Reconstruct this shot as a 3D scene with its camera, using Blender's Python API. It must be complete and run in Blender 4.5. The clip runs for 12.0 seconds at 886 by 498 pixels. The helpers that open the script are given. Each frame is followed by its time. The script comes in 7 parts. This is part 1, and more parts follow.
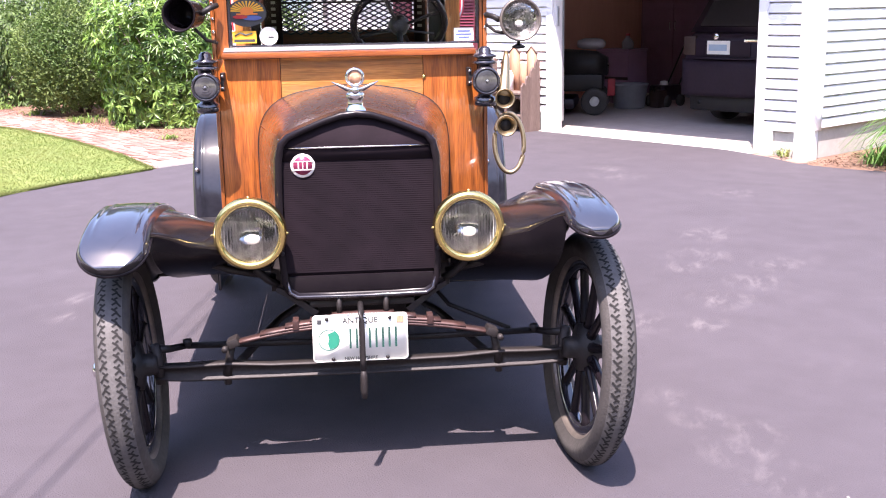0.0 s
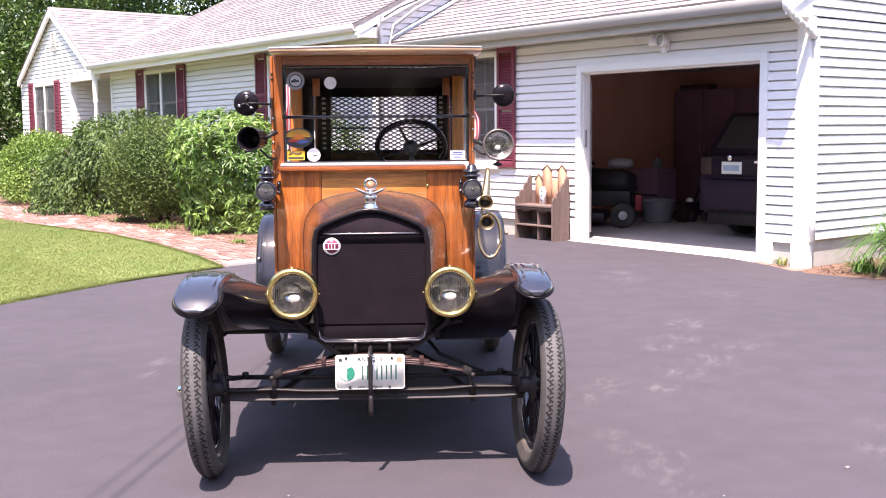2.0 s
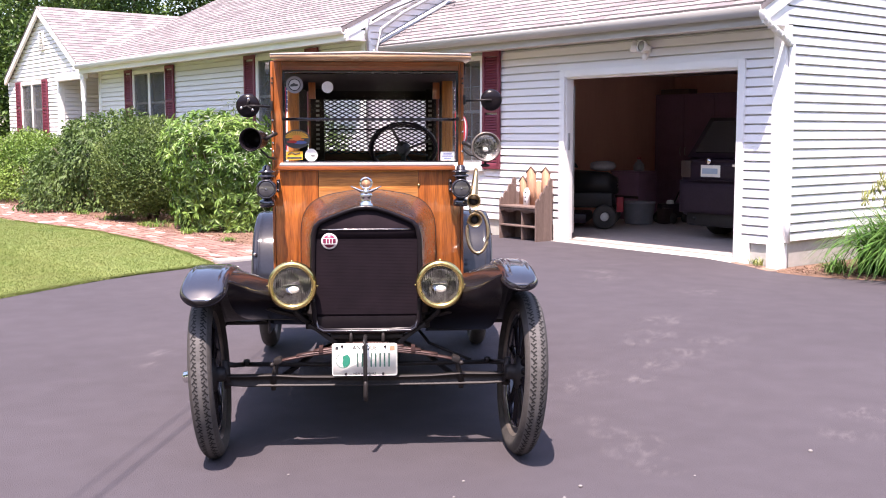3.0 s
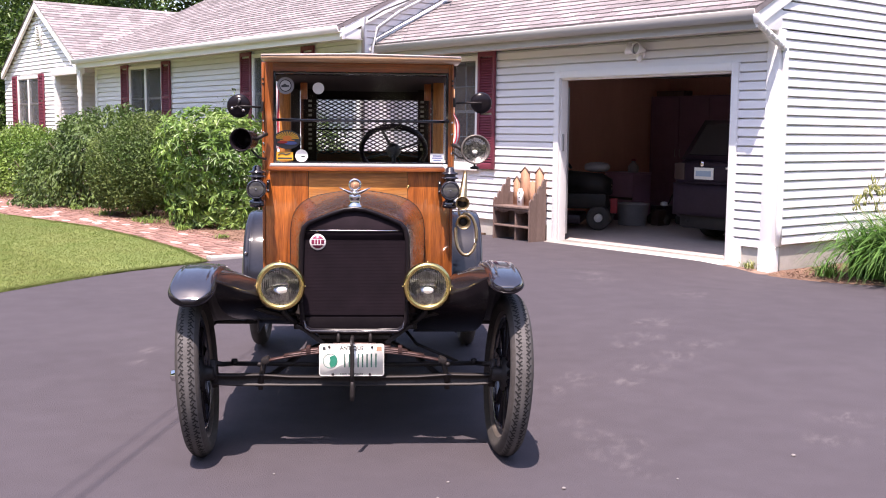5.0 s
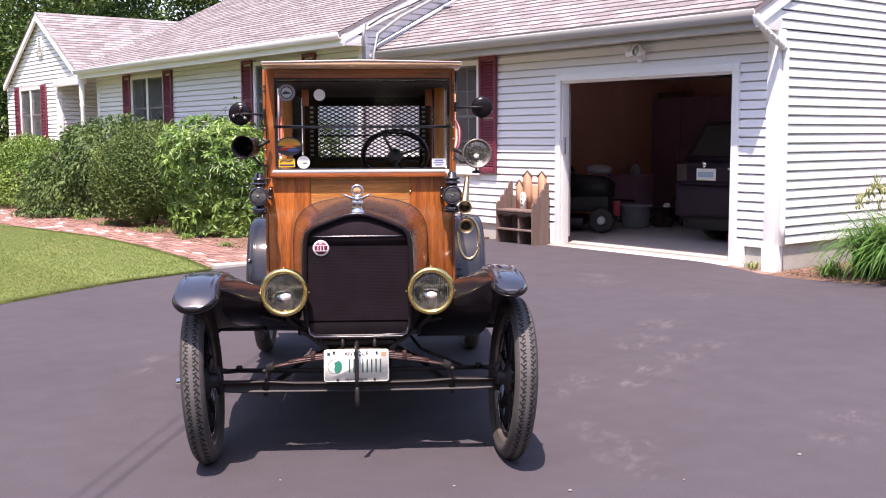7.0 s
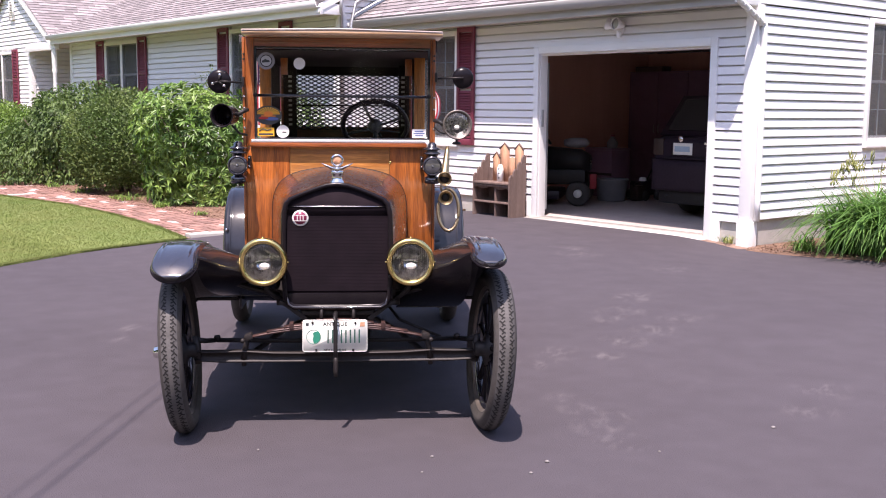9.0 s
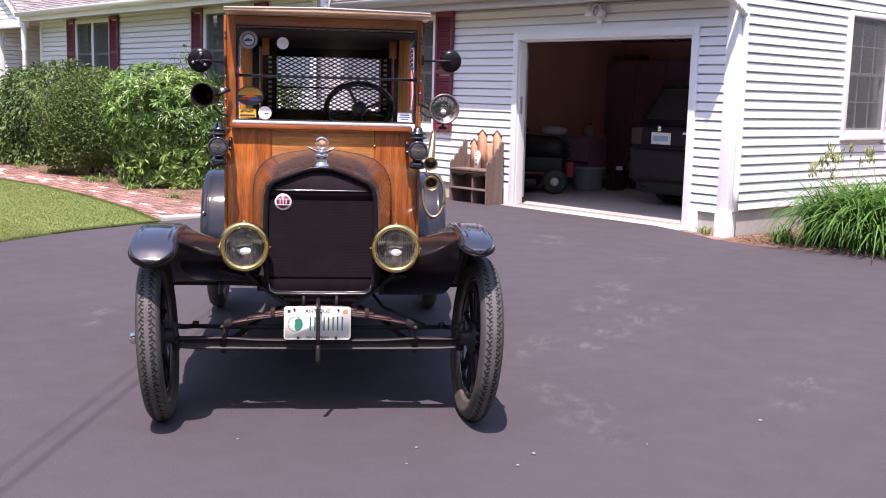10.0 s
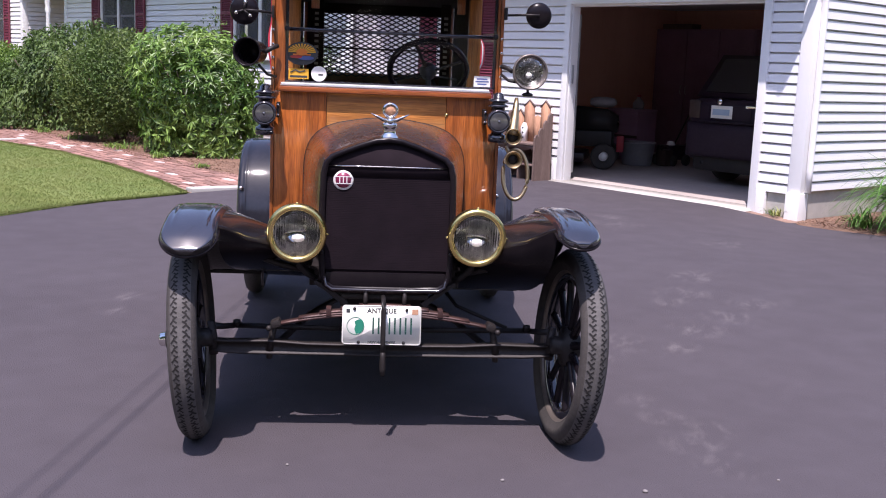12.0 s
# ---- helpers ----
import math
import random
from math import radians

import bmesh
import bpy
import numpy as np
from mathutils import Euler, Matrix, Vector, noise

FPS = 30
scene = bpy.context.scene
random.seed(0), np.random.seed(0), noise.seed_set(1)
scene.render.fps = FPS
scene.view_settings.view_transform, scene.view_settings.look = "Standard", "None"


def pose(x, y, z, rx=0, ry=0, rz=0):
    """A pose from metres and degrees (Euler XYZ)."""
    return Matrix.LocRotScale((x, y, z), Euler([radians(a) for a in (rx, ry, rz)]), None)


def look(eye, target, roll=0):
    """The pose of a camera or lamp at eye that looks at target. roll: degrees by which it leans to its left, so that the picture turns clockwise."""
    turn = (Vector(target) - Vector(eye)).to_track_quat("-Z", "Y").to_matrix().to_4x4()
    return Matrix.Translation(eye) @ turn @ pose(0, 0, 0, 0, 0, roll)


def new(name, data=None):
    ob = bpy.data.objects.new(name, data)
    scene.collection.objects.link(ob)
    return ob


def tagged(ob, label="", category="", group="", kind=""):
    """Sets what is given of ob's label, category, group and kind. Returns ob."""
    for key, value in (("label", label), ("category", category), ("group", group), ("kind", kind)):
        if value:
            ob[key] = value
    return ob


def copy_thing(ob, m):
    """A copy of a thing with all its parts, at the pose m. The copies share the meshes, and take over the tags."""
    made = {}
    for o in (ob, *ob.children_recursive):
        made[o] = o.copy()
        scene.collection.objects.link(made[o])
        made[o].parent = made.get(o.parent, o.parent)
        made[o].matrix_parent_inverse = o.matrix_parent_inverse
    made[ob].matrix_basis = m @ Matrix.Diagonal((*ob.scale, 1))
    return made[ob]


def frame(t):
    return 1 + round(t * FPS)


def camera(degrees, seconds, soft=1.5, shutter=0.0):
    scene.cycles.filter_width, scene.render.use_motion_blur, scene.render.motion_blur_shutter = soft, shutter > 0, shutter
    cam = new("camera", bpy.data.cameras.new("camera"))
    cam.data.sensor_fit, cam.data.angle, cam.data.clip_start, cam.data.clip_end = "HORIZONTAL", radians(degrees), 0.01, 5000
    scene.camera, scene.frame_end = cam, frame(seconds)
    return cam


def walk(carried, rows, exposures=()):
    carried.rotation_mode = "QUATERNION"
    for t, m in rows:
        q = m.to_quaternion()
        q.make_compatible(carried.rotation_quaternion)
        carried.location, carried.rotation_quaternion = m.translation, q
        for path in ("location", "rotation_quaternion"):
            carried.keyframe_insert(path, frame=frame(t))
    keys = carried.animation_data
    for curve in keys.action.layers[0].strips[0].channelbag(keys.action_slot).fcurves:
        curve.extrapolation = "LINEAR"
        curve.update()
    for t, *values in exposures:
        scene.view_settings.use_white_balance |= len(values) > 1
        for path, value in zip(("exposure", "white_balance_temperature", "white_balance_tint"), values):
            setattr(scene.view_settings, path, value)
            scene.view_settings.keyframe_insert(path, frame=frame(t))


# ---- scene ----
cam = camera(45.0, 12.0, soft=1.05)
PATH = [
    (0, (0.651, -1.029, 1.454), (-0.827, 0.247, 1.022), -1.0),
    (0.2, (0.791, -1.089, 1.446), (-0.700, 0.176, 1.024), -1.1),
    (0.5, (1.039, -1.195, 1.432), (-0.461, 0.044, 0.968), -0.6),
    (0.8, (1.165, -1.286, 1.446), (-0.335, -0.011, 1.086), -1.5),
    (1, (1.273, -1.365, 1.458), (-0.218, -0.091, 1.062), -1.8),
    (1.2, (1.365, -1.413, 1.466), (-0.142, -0.168, 1.044), -1.6),
    (1.5, (1.527, -1.498, 1.479), (-0.046, -0.294, 1.206), -0.4),
    (1.8, (1.698, -1.571, 1.483), (0.132, -0.352, 1.227), -0.6),
    (2, (1.841, -1.632, 1.486), (0.263, -0.422, 1.269), -0.5),
    (2.2, (1.894, -1.697, 1.488), (0.353, -0.448, 1.229), -0.5),
    (2.5, (1.992, -1.815, 1.493), (0.442, -0.582, 1.212), -0.4),
    (2.7, (2.034, -1.847, 1.488), (0.475, -0.614, 1.271), -0.2),
    (4.3, (2.09, -1.833, 1.515), (0.54, -0.59, 1.29), 1.0),
    (4.5, (2.064, -1.827, 1.513), (0.511, -0.589, 1.283), 0.5),
    (5, (2.107, -1.832, 1.513), (0.553, -0.592, 1.295), 0.6),
    (5.5, (2.119, -1.837, 1.506), (0.57, -0.59, 1.287), 0.3),
    (6, (2.117, -1.837, 1.511), (0.565, -0.596, 1.291), 0.1),
    (6.5, (2.119, -1.834, 1.51), (0.56, -0.599, 1.301), -0.3),
    (8.5, (2.101, -1.842, 1.515), (0.554, -0.595, 1.294), 0.4),
    (9, (2.097, -1.85, 1.508), (0.573, -0.582, 1.247), 0.5),
    (9.5, (2.027, -1.858, 1.499), (0.494, -0.602, 1.236), 0.1),
    (10, (1.968, -1.836, 1.494), (0.483, -0.528, 1.209), 1.5),
    (10.2, (1.884, -1.768, 1.489), (0.377, -0.490, 1.188), 0.6),
    (10.5, (1.776, -1.68, 1.482), (0.219, -0.46, 1.189), 0.2),
    (10.8, (1.726, -1.628, 1.478), (0.153, -0.419, 1.226), -0.4),
    (11, (1.693, -1.594, 1.476), (0.124, -0.384, 1.21), -0.2),
    (11.2, (1.552, -1.571, 1.476), (0.034, -0.307, 1.168), 0.6),
    (11.5, (1.409, -1.547, 1.476), (-0.103, -0.275, 1.169), 1.5),
    (11.8, (1.274, -1.521, 1.454), (-0.242, -0.251, 1.156), 1.7),
    (12, (1.192, -1.505, 1.44), (-0.312, -0.231, 1.101), 2.3),
]
# the clip's camera slowly closes down and cools its picture
EXPOSURES = [(0.0, 2.19, 6700, 26), (1.0, 2.03, 6800, 26), (2.5, 1.79, 6950, 25), (4.5, 1.46, 6980, 26), (6.5, 1.38, 6960, 26), (8.5, 1.29, 6880, 26),
             (10.0, 1.23, 6700, 26), (11.0, 1.13, 6540, 26), (12.0, 0.96, 6370, 26)]
walk(cam, [(t, look(eye, target, roll)) for t, eye, target, roll in PATH], EXPOSURES)

# ---- light ----
SUN = Vector((0.255, -0.335, 1.0)).normalized()
world = bpy.data.worlds.new("sky")
scene.world = world
world.use_nodes = True
wn = world.node_tree
sky = wn.nodes.new("ShaderNodeTexSky")
sky.sky_type, sky.sun_disc = "NISHITA", False
sky.sun_elevation = math.asin(SUN.z)
sky.sun_rotation = math.atan2(SUN.x, SUN.y)
wn.links.new(sky.outputs[0], wn.nodes["Background"].inputs[0])
wn.nodes["Background"].inputs[1].default_value = 0.15
sun = new("sun", bpy.data.lights.new("sun", "SUN"))
sun.data.energy, sun.data.angle, sun.data.color = 3.6, radians(0.55), (1.0, 0.96, 0.90)
sun.matrix_world = look(SUN * 40, (0, 0, 0))


# ---- materials ----
def mat(name, c1, c2=None, rough=0.5, metal=0.0, scale=4.0, stretch=(1, 1, 1), bump=0.0, bscale=60.0, coat=0.0,
        rand=0.0, fine=0.35, island=False, spec=0.5):
    """A surface that wavers between two colours at two scales, with fine relief."""
    m = bpy.data.materials.new(name)
    m.use_nodes = True
    nt = m.node_tree
    b = nt.nodes["Principled BSDF"]
    c2 = c2 or tuple(v * 0.8 for v in c1)
    co = nt.nodes.new("ShaderNodeTexCoord")
    mp = nt.nodes.new("ShaderNodeMapping")
    mp.inputs["Scale"].default_value = stretch
    nt.links.new(co.outputs["Object"], mp.inputs["Vector"])
    n1 = nt.nodes.new("ShaderNodeTexNoise")
    n1.inputs["Scale"].default_value, n1.inputs["Detail"].default_value = scale, 4.0
    n2 = nt.nodes.new("ShaderNodeTexNoise")
    n2.inputs["Scale"].default_value, n2.inputs["Detail"].default_value = scale * 9, 3.0
    for n in (n1, n2):
        nt.links.new(mp.outputs[0], n.inputs["Vector"])
    add = nt.nodes.new("ShaderNodeMath")
    add.operation = "MULTIPLY_ADD"
    nt.links.new(n2.outputs["Fac"], add.inputs[0])
    add.inputs[1].default_value = fine
    nt.links.new(n1.outputs["Fac"], add.inputs[2])
    rg = nt.nodes.new("ShaderNodeMapRange")
    rg.inputs["From Min"].default_value = 0.32 + fine * 0.35
    rg.inputs["From Max"].default_value = 0.68 + fine * 0.65
    nt.links.new(add.outputs[0], rg.inputs["Value"])
    mix = nt.nodes.new("ShaderNodeMix")
    mix.data_type = "RGBA"
    mix.inputs["A"].default_value, mix.inputs["B"].default_value = (*c1, 1), (*c2, 1)
    nt.links.new(rg.outputs[0], mix.inputs["Factor"])
    col = mix.outputs["Result"]
    if rand:
        if island:
            oi = nt.nodes.new("ShaderNodeNewGeometry")
            src = oi.outputs["Random Per Island"]
        else:
            oi = nt.nodes.new("ShaderNodeObjectInfo")
            src = oi.outputs["Random"]
        r2 = nt.nodes.new("ShaderNodeMapRange")
        r2.inputs["To Min"].default_value, r2.inputs["To Max"].default_value = 1 - rand, 1 + rand
        nt.links.new(src, r2.inputs["Value"])
        hv = nt.nodes.new("ShaderNodeHueSaturation")
        nt.links.new(r2.outputs[0], hv.inputs["Value"])
        nt.links.new(col, hv.inputs["Color"])
        col = hv.outputs[0]
    nt.links.new(col, b.inputs["Base Color"])
    b.inputs["Roughness"].default_value, b.inputs["Metallic"].default_value = rough, metal
    b.inputs["Coat Weight"].default_value, b.inputs["Coat Roughness"].default_value = coat, 0.06
    b.inputs["Specular IOR Level"].default_value = spec
    rr = nt.nodes.new("ShaderNodeMapRange")
    rr.inputs["To Min"].default_value, rr.inputs["To Max"].default_value = max(0.02, rough * 0.8), min(1, rough * 1.2)
    nt.links.new(n2.outputs["Fac"], rr.inputs["Value"])
    nt.links.new(rr.outputs[0], b.inputs["Roughness"])
    if bump:
        n3 = nt.nodes.new("ShaderNodeTexNoise")
        n3.inputs["Scale"].default_value, n3.inputs["Detail"].default_value = bscale, 3.0
        nt.links.new(mp.outputs[0], n3.inputs["Vector"])
        bp = nt.nodes.new("ShaderNodeBump")
        bp.inputs["Strength"].default_value, bp.inputs["Distance"].default_value = bump, 0.01
        nt.links.new(n3.outputs["Fac"], bp.inputs["Height"])
        nt.links.new(bp.outputs[0], b.inputs["Normal"])
    return m


def glass(name, tint=(1, 1, 1), rough=0.0, ior=1.45, bump=0.0):
    m = bpy.data.materials.new(name)
    m.use_nodes = True
    b = m.node_tree.nodes["Principled BSDF"]
    b.inputs["Base Color"].default_value = (*tint, 1)
    b.inputs["Roughness"].default_value, b.inputs["IOR"].default_value = rough, ior
    b.inputs["Transmission Weight"].default_value = 1.0
    if bump:
        nt = m.node_tree
        w = nt.nodes.new("ShaderNodeTexWave")
        w.bands_direction = "X"
        w.inputs["Scale"].default_value, w.inputs["Distortion"].default_value = 30.0, 2.2
        co = nt.nodes.new("ShaderNodeTexCoord")
        nt.links.new(co.outputs["Object"], w.inputs["Vector"])
        bp = nt.nodes.new("ShaderNodeBump")
        bp.inputs["Strength"].default_value, bp.inputs["Distance"].default_value = bump, 0.004
        nt.links.new(w.outputs["Fac"], bp.inputs["Height"])
        nt.links.new(bp.outputs[0], b.inputs["Normal"])
    return m


def leafy(name, c1, c2, rand=0.35, rough=0.45):
    """Leaves: varied from leaf to leaf, and letting some light through."""
    m = mat(name, c1, c2, rough=rough, scale=1.5, rand=rand, island=True, fine=0.3)
    nt = m.node_tree
    b = nt.nodes["Principled BSDF"]
    tr = nt.nodes.new("ShaderNodeBsdfTranslucent")
    src = b.inputs["Base Color"].links[0].from_socket
    nt.links.new(src, tr.inputs["Color"])
    mx = nt.nodes.new("ShaderNodeMixShader")
    mx.inputs[0].default_value = 0.3
    nt.links.new(b.outputs[0], mx.inputs[1])
    nt.links.new(tr.outputs[0], mx.inputs[2])
    nt.links.new(mx.outputs[0], nt.nodes["Material Output"].inputs["Surface"])
    return m


def oak(name, stretch, c1=(0.62, 0.180, 0.034), c2=(0.27, 0.062, 0.012), rand=0.12):
    """Varnished oak: fine pores and flecks along the grain, broad darker figure, uneven old varnish."""
    m = mat(name, c1, c2, rough=0.30, scale=2.2, stretch=stretch, bump=0.10, bscale=14.0, coat=0.8, rand=rand, fine=1.0)
    nt = m.node_tree
    b = nt.nodes["Principled BSDF"]
    col = b.inputs["Base Color"].links[0].from_socket
    co = nt.nodes.new("ShaderNodeTexCoord")

    def layer(scale, detail, lo, hi, dark, thin):
        mp = nt.nodes.new("ShaderNodeMapping")
        mp.inputs["Scale"].default_value = tuple(1.0 if v > 2 else thin for v in stretch)
        nt.links.new(co.outputs["Object"], mp.inputs["Vector"])
        nz = nt.nodes.new("ShaderNodeTexNoise")
        nz.inputs["Scale"].default_value, nz.inputs["Detail"].default_value = scale, detail
        nz.inputs["Distortion"].default_value = 0.6
        nt.links.new(mp.outputs[0], nz.inputs["Vector"])
        rg = nt.nodes.new("ShaderNodeMapRange")
        rg.inputs["From Min"].default_value, rg.inputs["From Max"].default_value = lo, hi
        rg.inputs["To Min"].default_value = dark
        nt.links.new(nz.outputs["Fac"], rg.inputs["Value"])
        return rg.outputs[0]
    for value in (layer(260.0, 2.0, 0.36, 0.50, 0.72, 0.035), layer(38.0, 4.0, 0.34, 0.56, 0.62, 0.06), layer(5.0, 3.0, 0.30, 0.62, 0.80, 0.6)):
        hv = nt.nodes.new("ShaderNodeHueSaturation")
        nt.links.new(value, hv.inputs["Value"])
        nt.links.new(col, hv.inputs["Color"])
        col = hv.outputs[0]
    nt.links.new(col, b.inputs["Base Color"])
    return m


asphalt = mat("asphalt", (0.0755, 0.065, 0.0735), (0.0645, 0.0555, 0.063), rough=0.85, scale=0.5, bump=0.5, bscale=170.0, fine=0.6, spec=0.2)


SCRAPES = [(-3.21, 4.50, 0.26), (-2.93, 4.03, 0.24), (-2.85, 3.78, 0.16), (-2.48, 4.13, 0.20), (-2.39, 3.75, 0.20), (-2.33, 3.38, 0.21), (-2.18, 3.01, 0.16), (-2.41, 2.84, 0.22),
           (-1.72, 2.14, 0.14), (-1.51, 2.06, 0.15), (-1.30, 2.09, 0.15), (-1.25, 1.90, 0.18), (-1.02, 1.84, 0.18), (-3.96, 5.88, 0.30), (-0.89, 3.29, 0.22), (-0.73, 2.90, 0.18),
           (-4.78, 1.11, 0.18), (-4.51, 0.88, 0.15), (-1.38, 1.00, 0.06), (-5.13, 5.92, 0.32), (-5.45, 6.10, 0.26), (-2.30, 2.55, 0.16)]


def scuffed(m, colour, amount):
    """Adds broken pale scuffs and chalky patches to a paved surface."""
    nt = m.node_tree
    b = nt.nodes["Principled BSDF"]
    src = b.inputs["Base Color"].links[0].from_socket
    co = nt.nodes.new("ShaderNodeTexCoord")
    mp = nt.nodes.new("ShaderNodeMapping")
    mp.vector_type = "TEXTURE"
    mp.inputs["Rotation"].default_value = (0, 0, radians(22))
    mp.inputs["Scale"].default_value = (0.8, 1.7, 1)
    mp.inputs["Location"].default_value = (0.35, 0.2, 0)
    nt.links.new(co.outputs["Object"], mp.inputs["Vector"])
    big = nt.nodes.new("ShaderNodeTexNoise")
    big.inputs["Scale"].default_value, big.inputs["Detail"].default_value = 1.3, 3.0
    nt.links.new(mp.outputs[0], big.inputs["Vector"])
    small = nt.nodes.new("ShaderNodeTexNoise")
    small.inputs["Scale"].default_value, small.inputs["Detail"].default_value = 11.0, 7.0
    nt.links.new(mp.outputs[0], small.inputs["Vector"])
    r1 = nt.nodes.new("ShaderNodeMapRange")
    r1.inputs["From Min"].default_value, r1.inputs["From Max"].default_value = 0.56, 0.72
    nt.links.new(big.outputs["Fac"], r1.inputs["Value"])
    r2 = nt.nodes.new("ShaderNodeMapRange")
    r2.inputs["From Min"].default_value, r2.inputs["From Max"].default_value = 0.48, 0.70
    nt.links.new(small.outputs["Fac"], r2.inputs["Value"])
    mul = nt.nodes.new("ShaderNodeMath")
    mul.operation = "MULTIPLY"
    nt.links.new(r1.outputs[0], mul.inputs[0])
    nt.links.new(r2.outputs[0], mul.inputs[1])
    sc = nt.nodes.new("ShaderNodeMath")
    sc.operation = "MULTIPLY"
    sc.inputs[1].default_value = amount
    nt.links.new(mul.outputs[0], sc.inputs[0])
    # scraped places, each a patch of broken streaks
    streak = nt.nodes.new("ShaderNodeTexNoise")
    streak.inputs["Scale"].default_value, streak.inputs["Detail"].default_value = 13.0, 12.0
    streak.inputs["Roughness"].default_value, streak.inputs["Distortion"].default_value = 0.72, 0.4
    along = nt.nodes.new("ShaderNodeMapping")
    along.vector_type = "TEXTURE"
    along.inputs["Rotation"].default_value = (0, 0, radians(126))
    along.inputs["Scale"].default_value = (2.6, 1, 1)
    nt.links.new(co.outputs["Object"], along.inputs["Vector"])
    nt.links.new(along.outputs[0], streak.inputs["Vector"])
    r3 = nt.nodes.new("ShaderNodeMapRange")
    r3.inputs["From Min"].default_value, r3.inputs["From Max"].default_value = 0.48, 0.64
    nt.links.new(streak.outputs["Fac"], r3.inputs["Value"])
    total = sc.outputs[0]
    for sx, sy, rad in SCRAPES:
        ds = nt.nodes.new("ShaderNodeVectorMath")
        ds.operation = "DISTANCE"
        ds.inputs[1].default_value = (sx, sy, 0.05)
        nt.links.new(co.outputs["Object"], ds.inputs[0])
        rd = nt.nodes.new("ShaderNodeMapRange")
        rd.inputs["From Min"].default_value, rd.inputs["From Max"].default_value = rad, 0.0
        nt.links.new(ds.outputs["Value"], rd.inputs["Value"])
        ml = nt.nodes.new("ShaderNodeMath")
        ml.operation = "MULTIPLY"
        nt.links.new(rd.outputs[0], ml.inputs[0])
        nt.links.new(r3.outputs[0], ml.inputs[1])
        mxx = nt.nodes.new("ShaderNodeMath")
        mxx.operation = "MAXIMUM"
        nt.links.new(total, mxx.inputs[0])
        nt.links.new(ml.outputs[0], mxx.inputs[1])
        total = mxx.outputs[0]
    mix = nt.nodes.new("ShaderNodeMix")
    mix.data_type = "RGBA"
    mix.inputs["B"].default_value = (*colour, 1)
    nt.links.new(total, mix.inputs["Factor"])
    nt.links.new(src, mix.inputs["A"])
    nt.links.new(mix.outputs["Result"], b.inputs["Base Color"])


scuffed(asphalt, (0.140, 0.124, 0.128), 0.16)
soil = mat("grassy_soil", (0.10, 0.14, 0.03), (0.15, 0.15, 0.05), rough=0.95, scale=1.0, bump=0.6, bscale=40.0)
lawn_mat = mat("lawn", (0.108, 0.160, 0.030), (0.175, 0.200, 0.052), rough=0.9, scale=0.7, bump=0.8, bscale=60.0, fine=0.5)
blade_mat = leafy("grass_blade", (0.134, 0.202, 0.038), (0.225, 0.244, 0.076), rand=0.10, rough=0.7)
mulch_mat = mat("bark_mulch", (0.22, 0.128, 0.084), (0.135, 0.074, 0.050), rough=0.95, scale=6.0, bump=1.0, bscale=50.0, fine=1.0)
mulch_chip = mat("bark_chip", (0.26, 0.160, 0.108), (0.175, 0.106, 0.072), rough=0.95, scale=6.0, rand=0.28, island=True)
sand_mat = mat("walk_sand", (0.30, 0.195, 0.15), (0.22, 0.135, 0.10), rough=0.95, scale=3.0, bump=0.4, bscale=120.0)
brick_red = mat("paver_red", (0.325, 0.182, 0.145), (0.235, 0.125, 0.098), rough=0.9, scale=8.0, bump=0.4, bscale=90.0, rand=0.34)
brick_pale = mat("paver_pale", (0.62, 0.54, 0.50), (0.48, 0.39, 0.36), rough=0.9, scale=8.0, bump=0.4, bscale=90.0, rand=0.15)
concrete = mat("concrete", (0.52, 0.49, 0.45), (0.40, 0.38, 0.35), rough=0.9, scale=2.0, bump=0.3, bscale=90.0, fine=0.6)
pebble_mat = mat("grey_stone", (0.24, 0.22, 0.215), (0.18, 0.165, 0.16), rough=0.9, scale=30.0)
vinyl = mat("vinyl_siding", (0.85, 0.84, 0.845), (0.80, 0.79, 0.80), rough=0.5, scale=1.2, rand=0.02, stretch=(0.3, 0.3, 2))
trim_white = mat("white_trim", (0.87, 0.86, 0.85), (0.83, 0.82, 0.81), rough=0.45, scale=2.0)
# Vinyl greyed well below the siding: eave and porch shade put into its colour.
shade_vinyl = mat("soffit_shade_vinyl", (0.56, 0.54, 0.50), (0.50, 0.48, 0.45), rough=0.6, scale=2.0)
shutter_mat = mat("maroon_shutter", (0.205, 0.036, 0.060), (0.17, 0.030, 0.050), rough=0.5, scale=3.0)
shingle_mat = mat("asphalt_shingle", (0.315, 0.273, 0.272), (0.215, 0.185, 0.186), rough=0.95, scale=9.0, bump=0.5, bscale=120.0, rand=0.30, island=True, fine=0.7)
# Shadow line under each shingle tab, painted as a dark butt face.
shingle_shade = mat("shingle_butt_shade", (0.13, 0.115, 0.115), (0.08, 0.07, 0.07), rough=0.95, scale=6.0)
gutter_mat = mat("gutter_metal", (0.48, 0.465, 0.445), (0.40, 0.39, 0.375), rough=0.5, scale=2.0, stretch=(0.3, 1, 4))
pane_mat = glass("window_glass", (0.85, 0.9, 0.9))
# Dark grey that paints the unlit room behind the panes.
room_dark = mat("room_shade_grey", (0.20, 0.20, 0.21), (0.12, 0.12, 0.13), rough=0.9, scale=3.0)
plywood = mat("plywood_wall", (0.84, 0.48, 0.37), (0.74, 0.40, 0.30), rough=0.8, scale=1.0, stretch=(2, 2, 0.4))
dark_wall = mat("garage_wall", (0.74, 0.50, 0.52), (0.62, 0.41, 0.42), rough=0.9, scale=1.0)
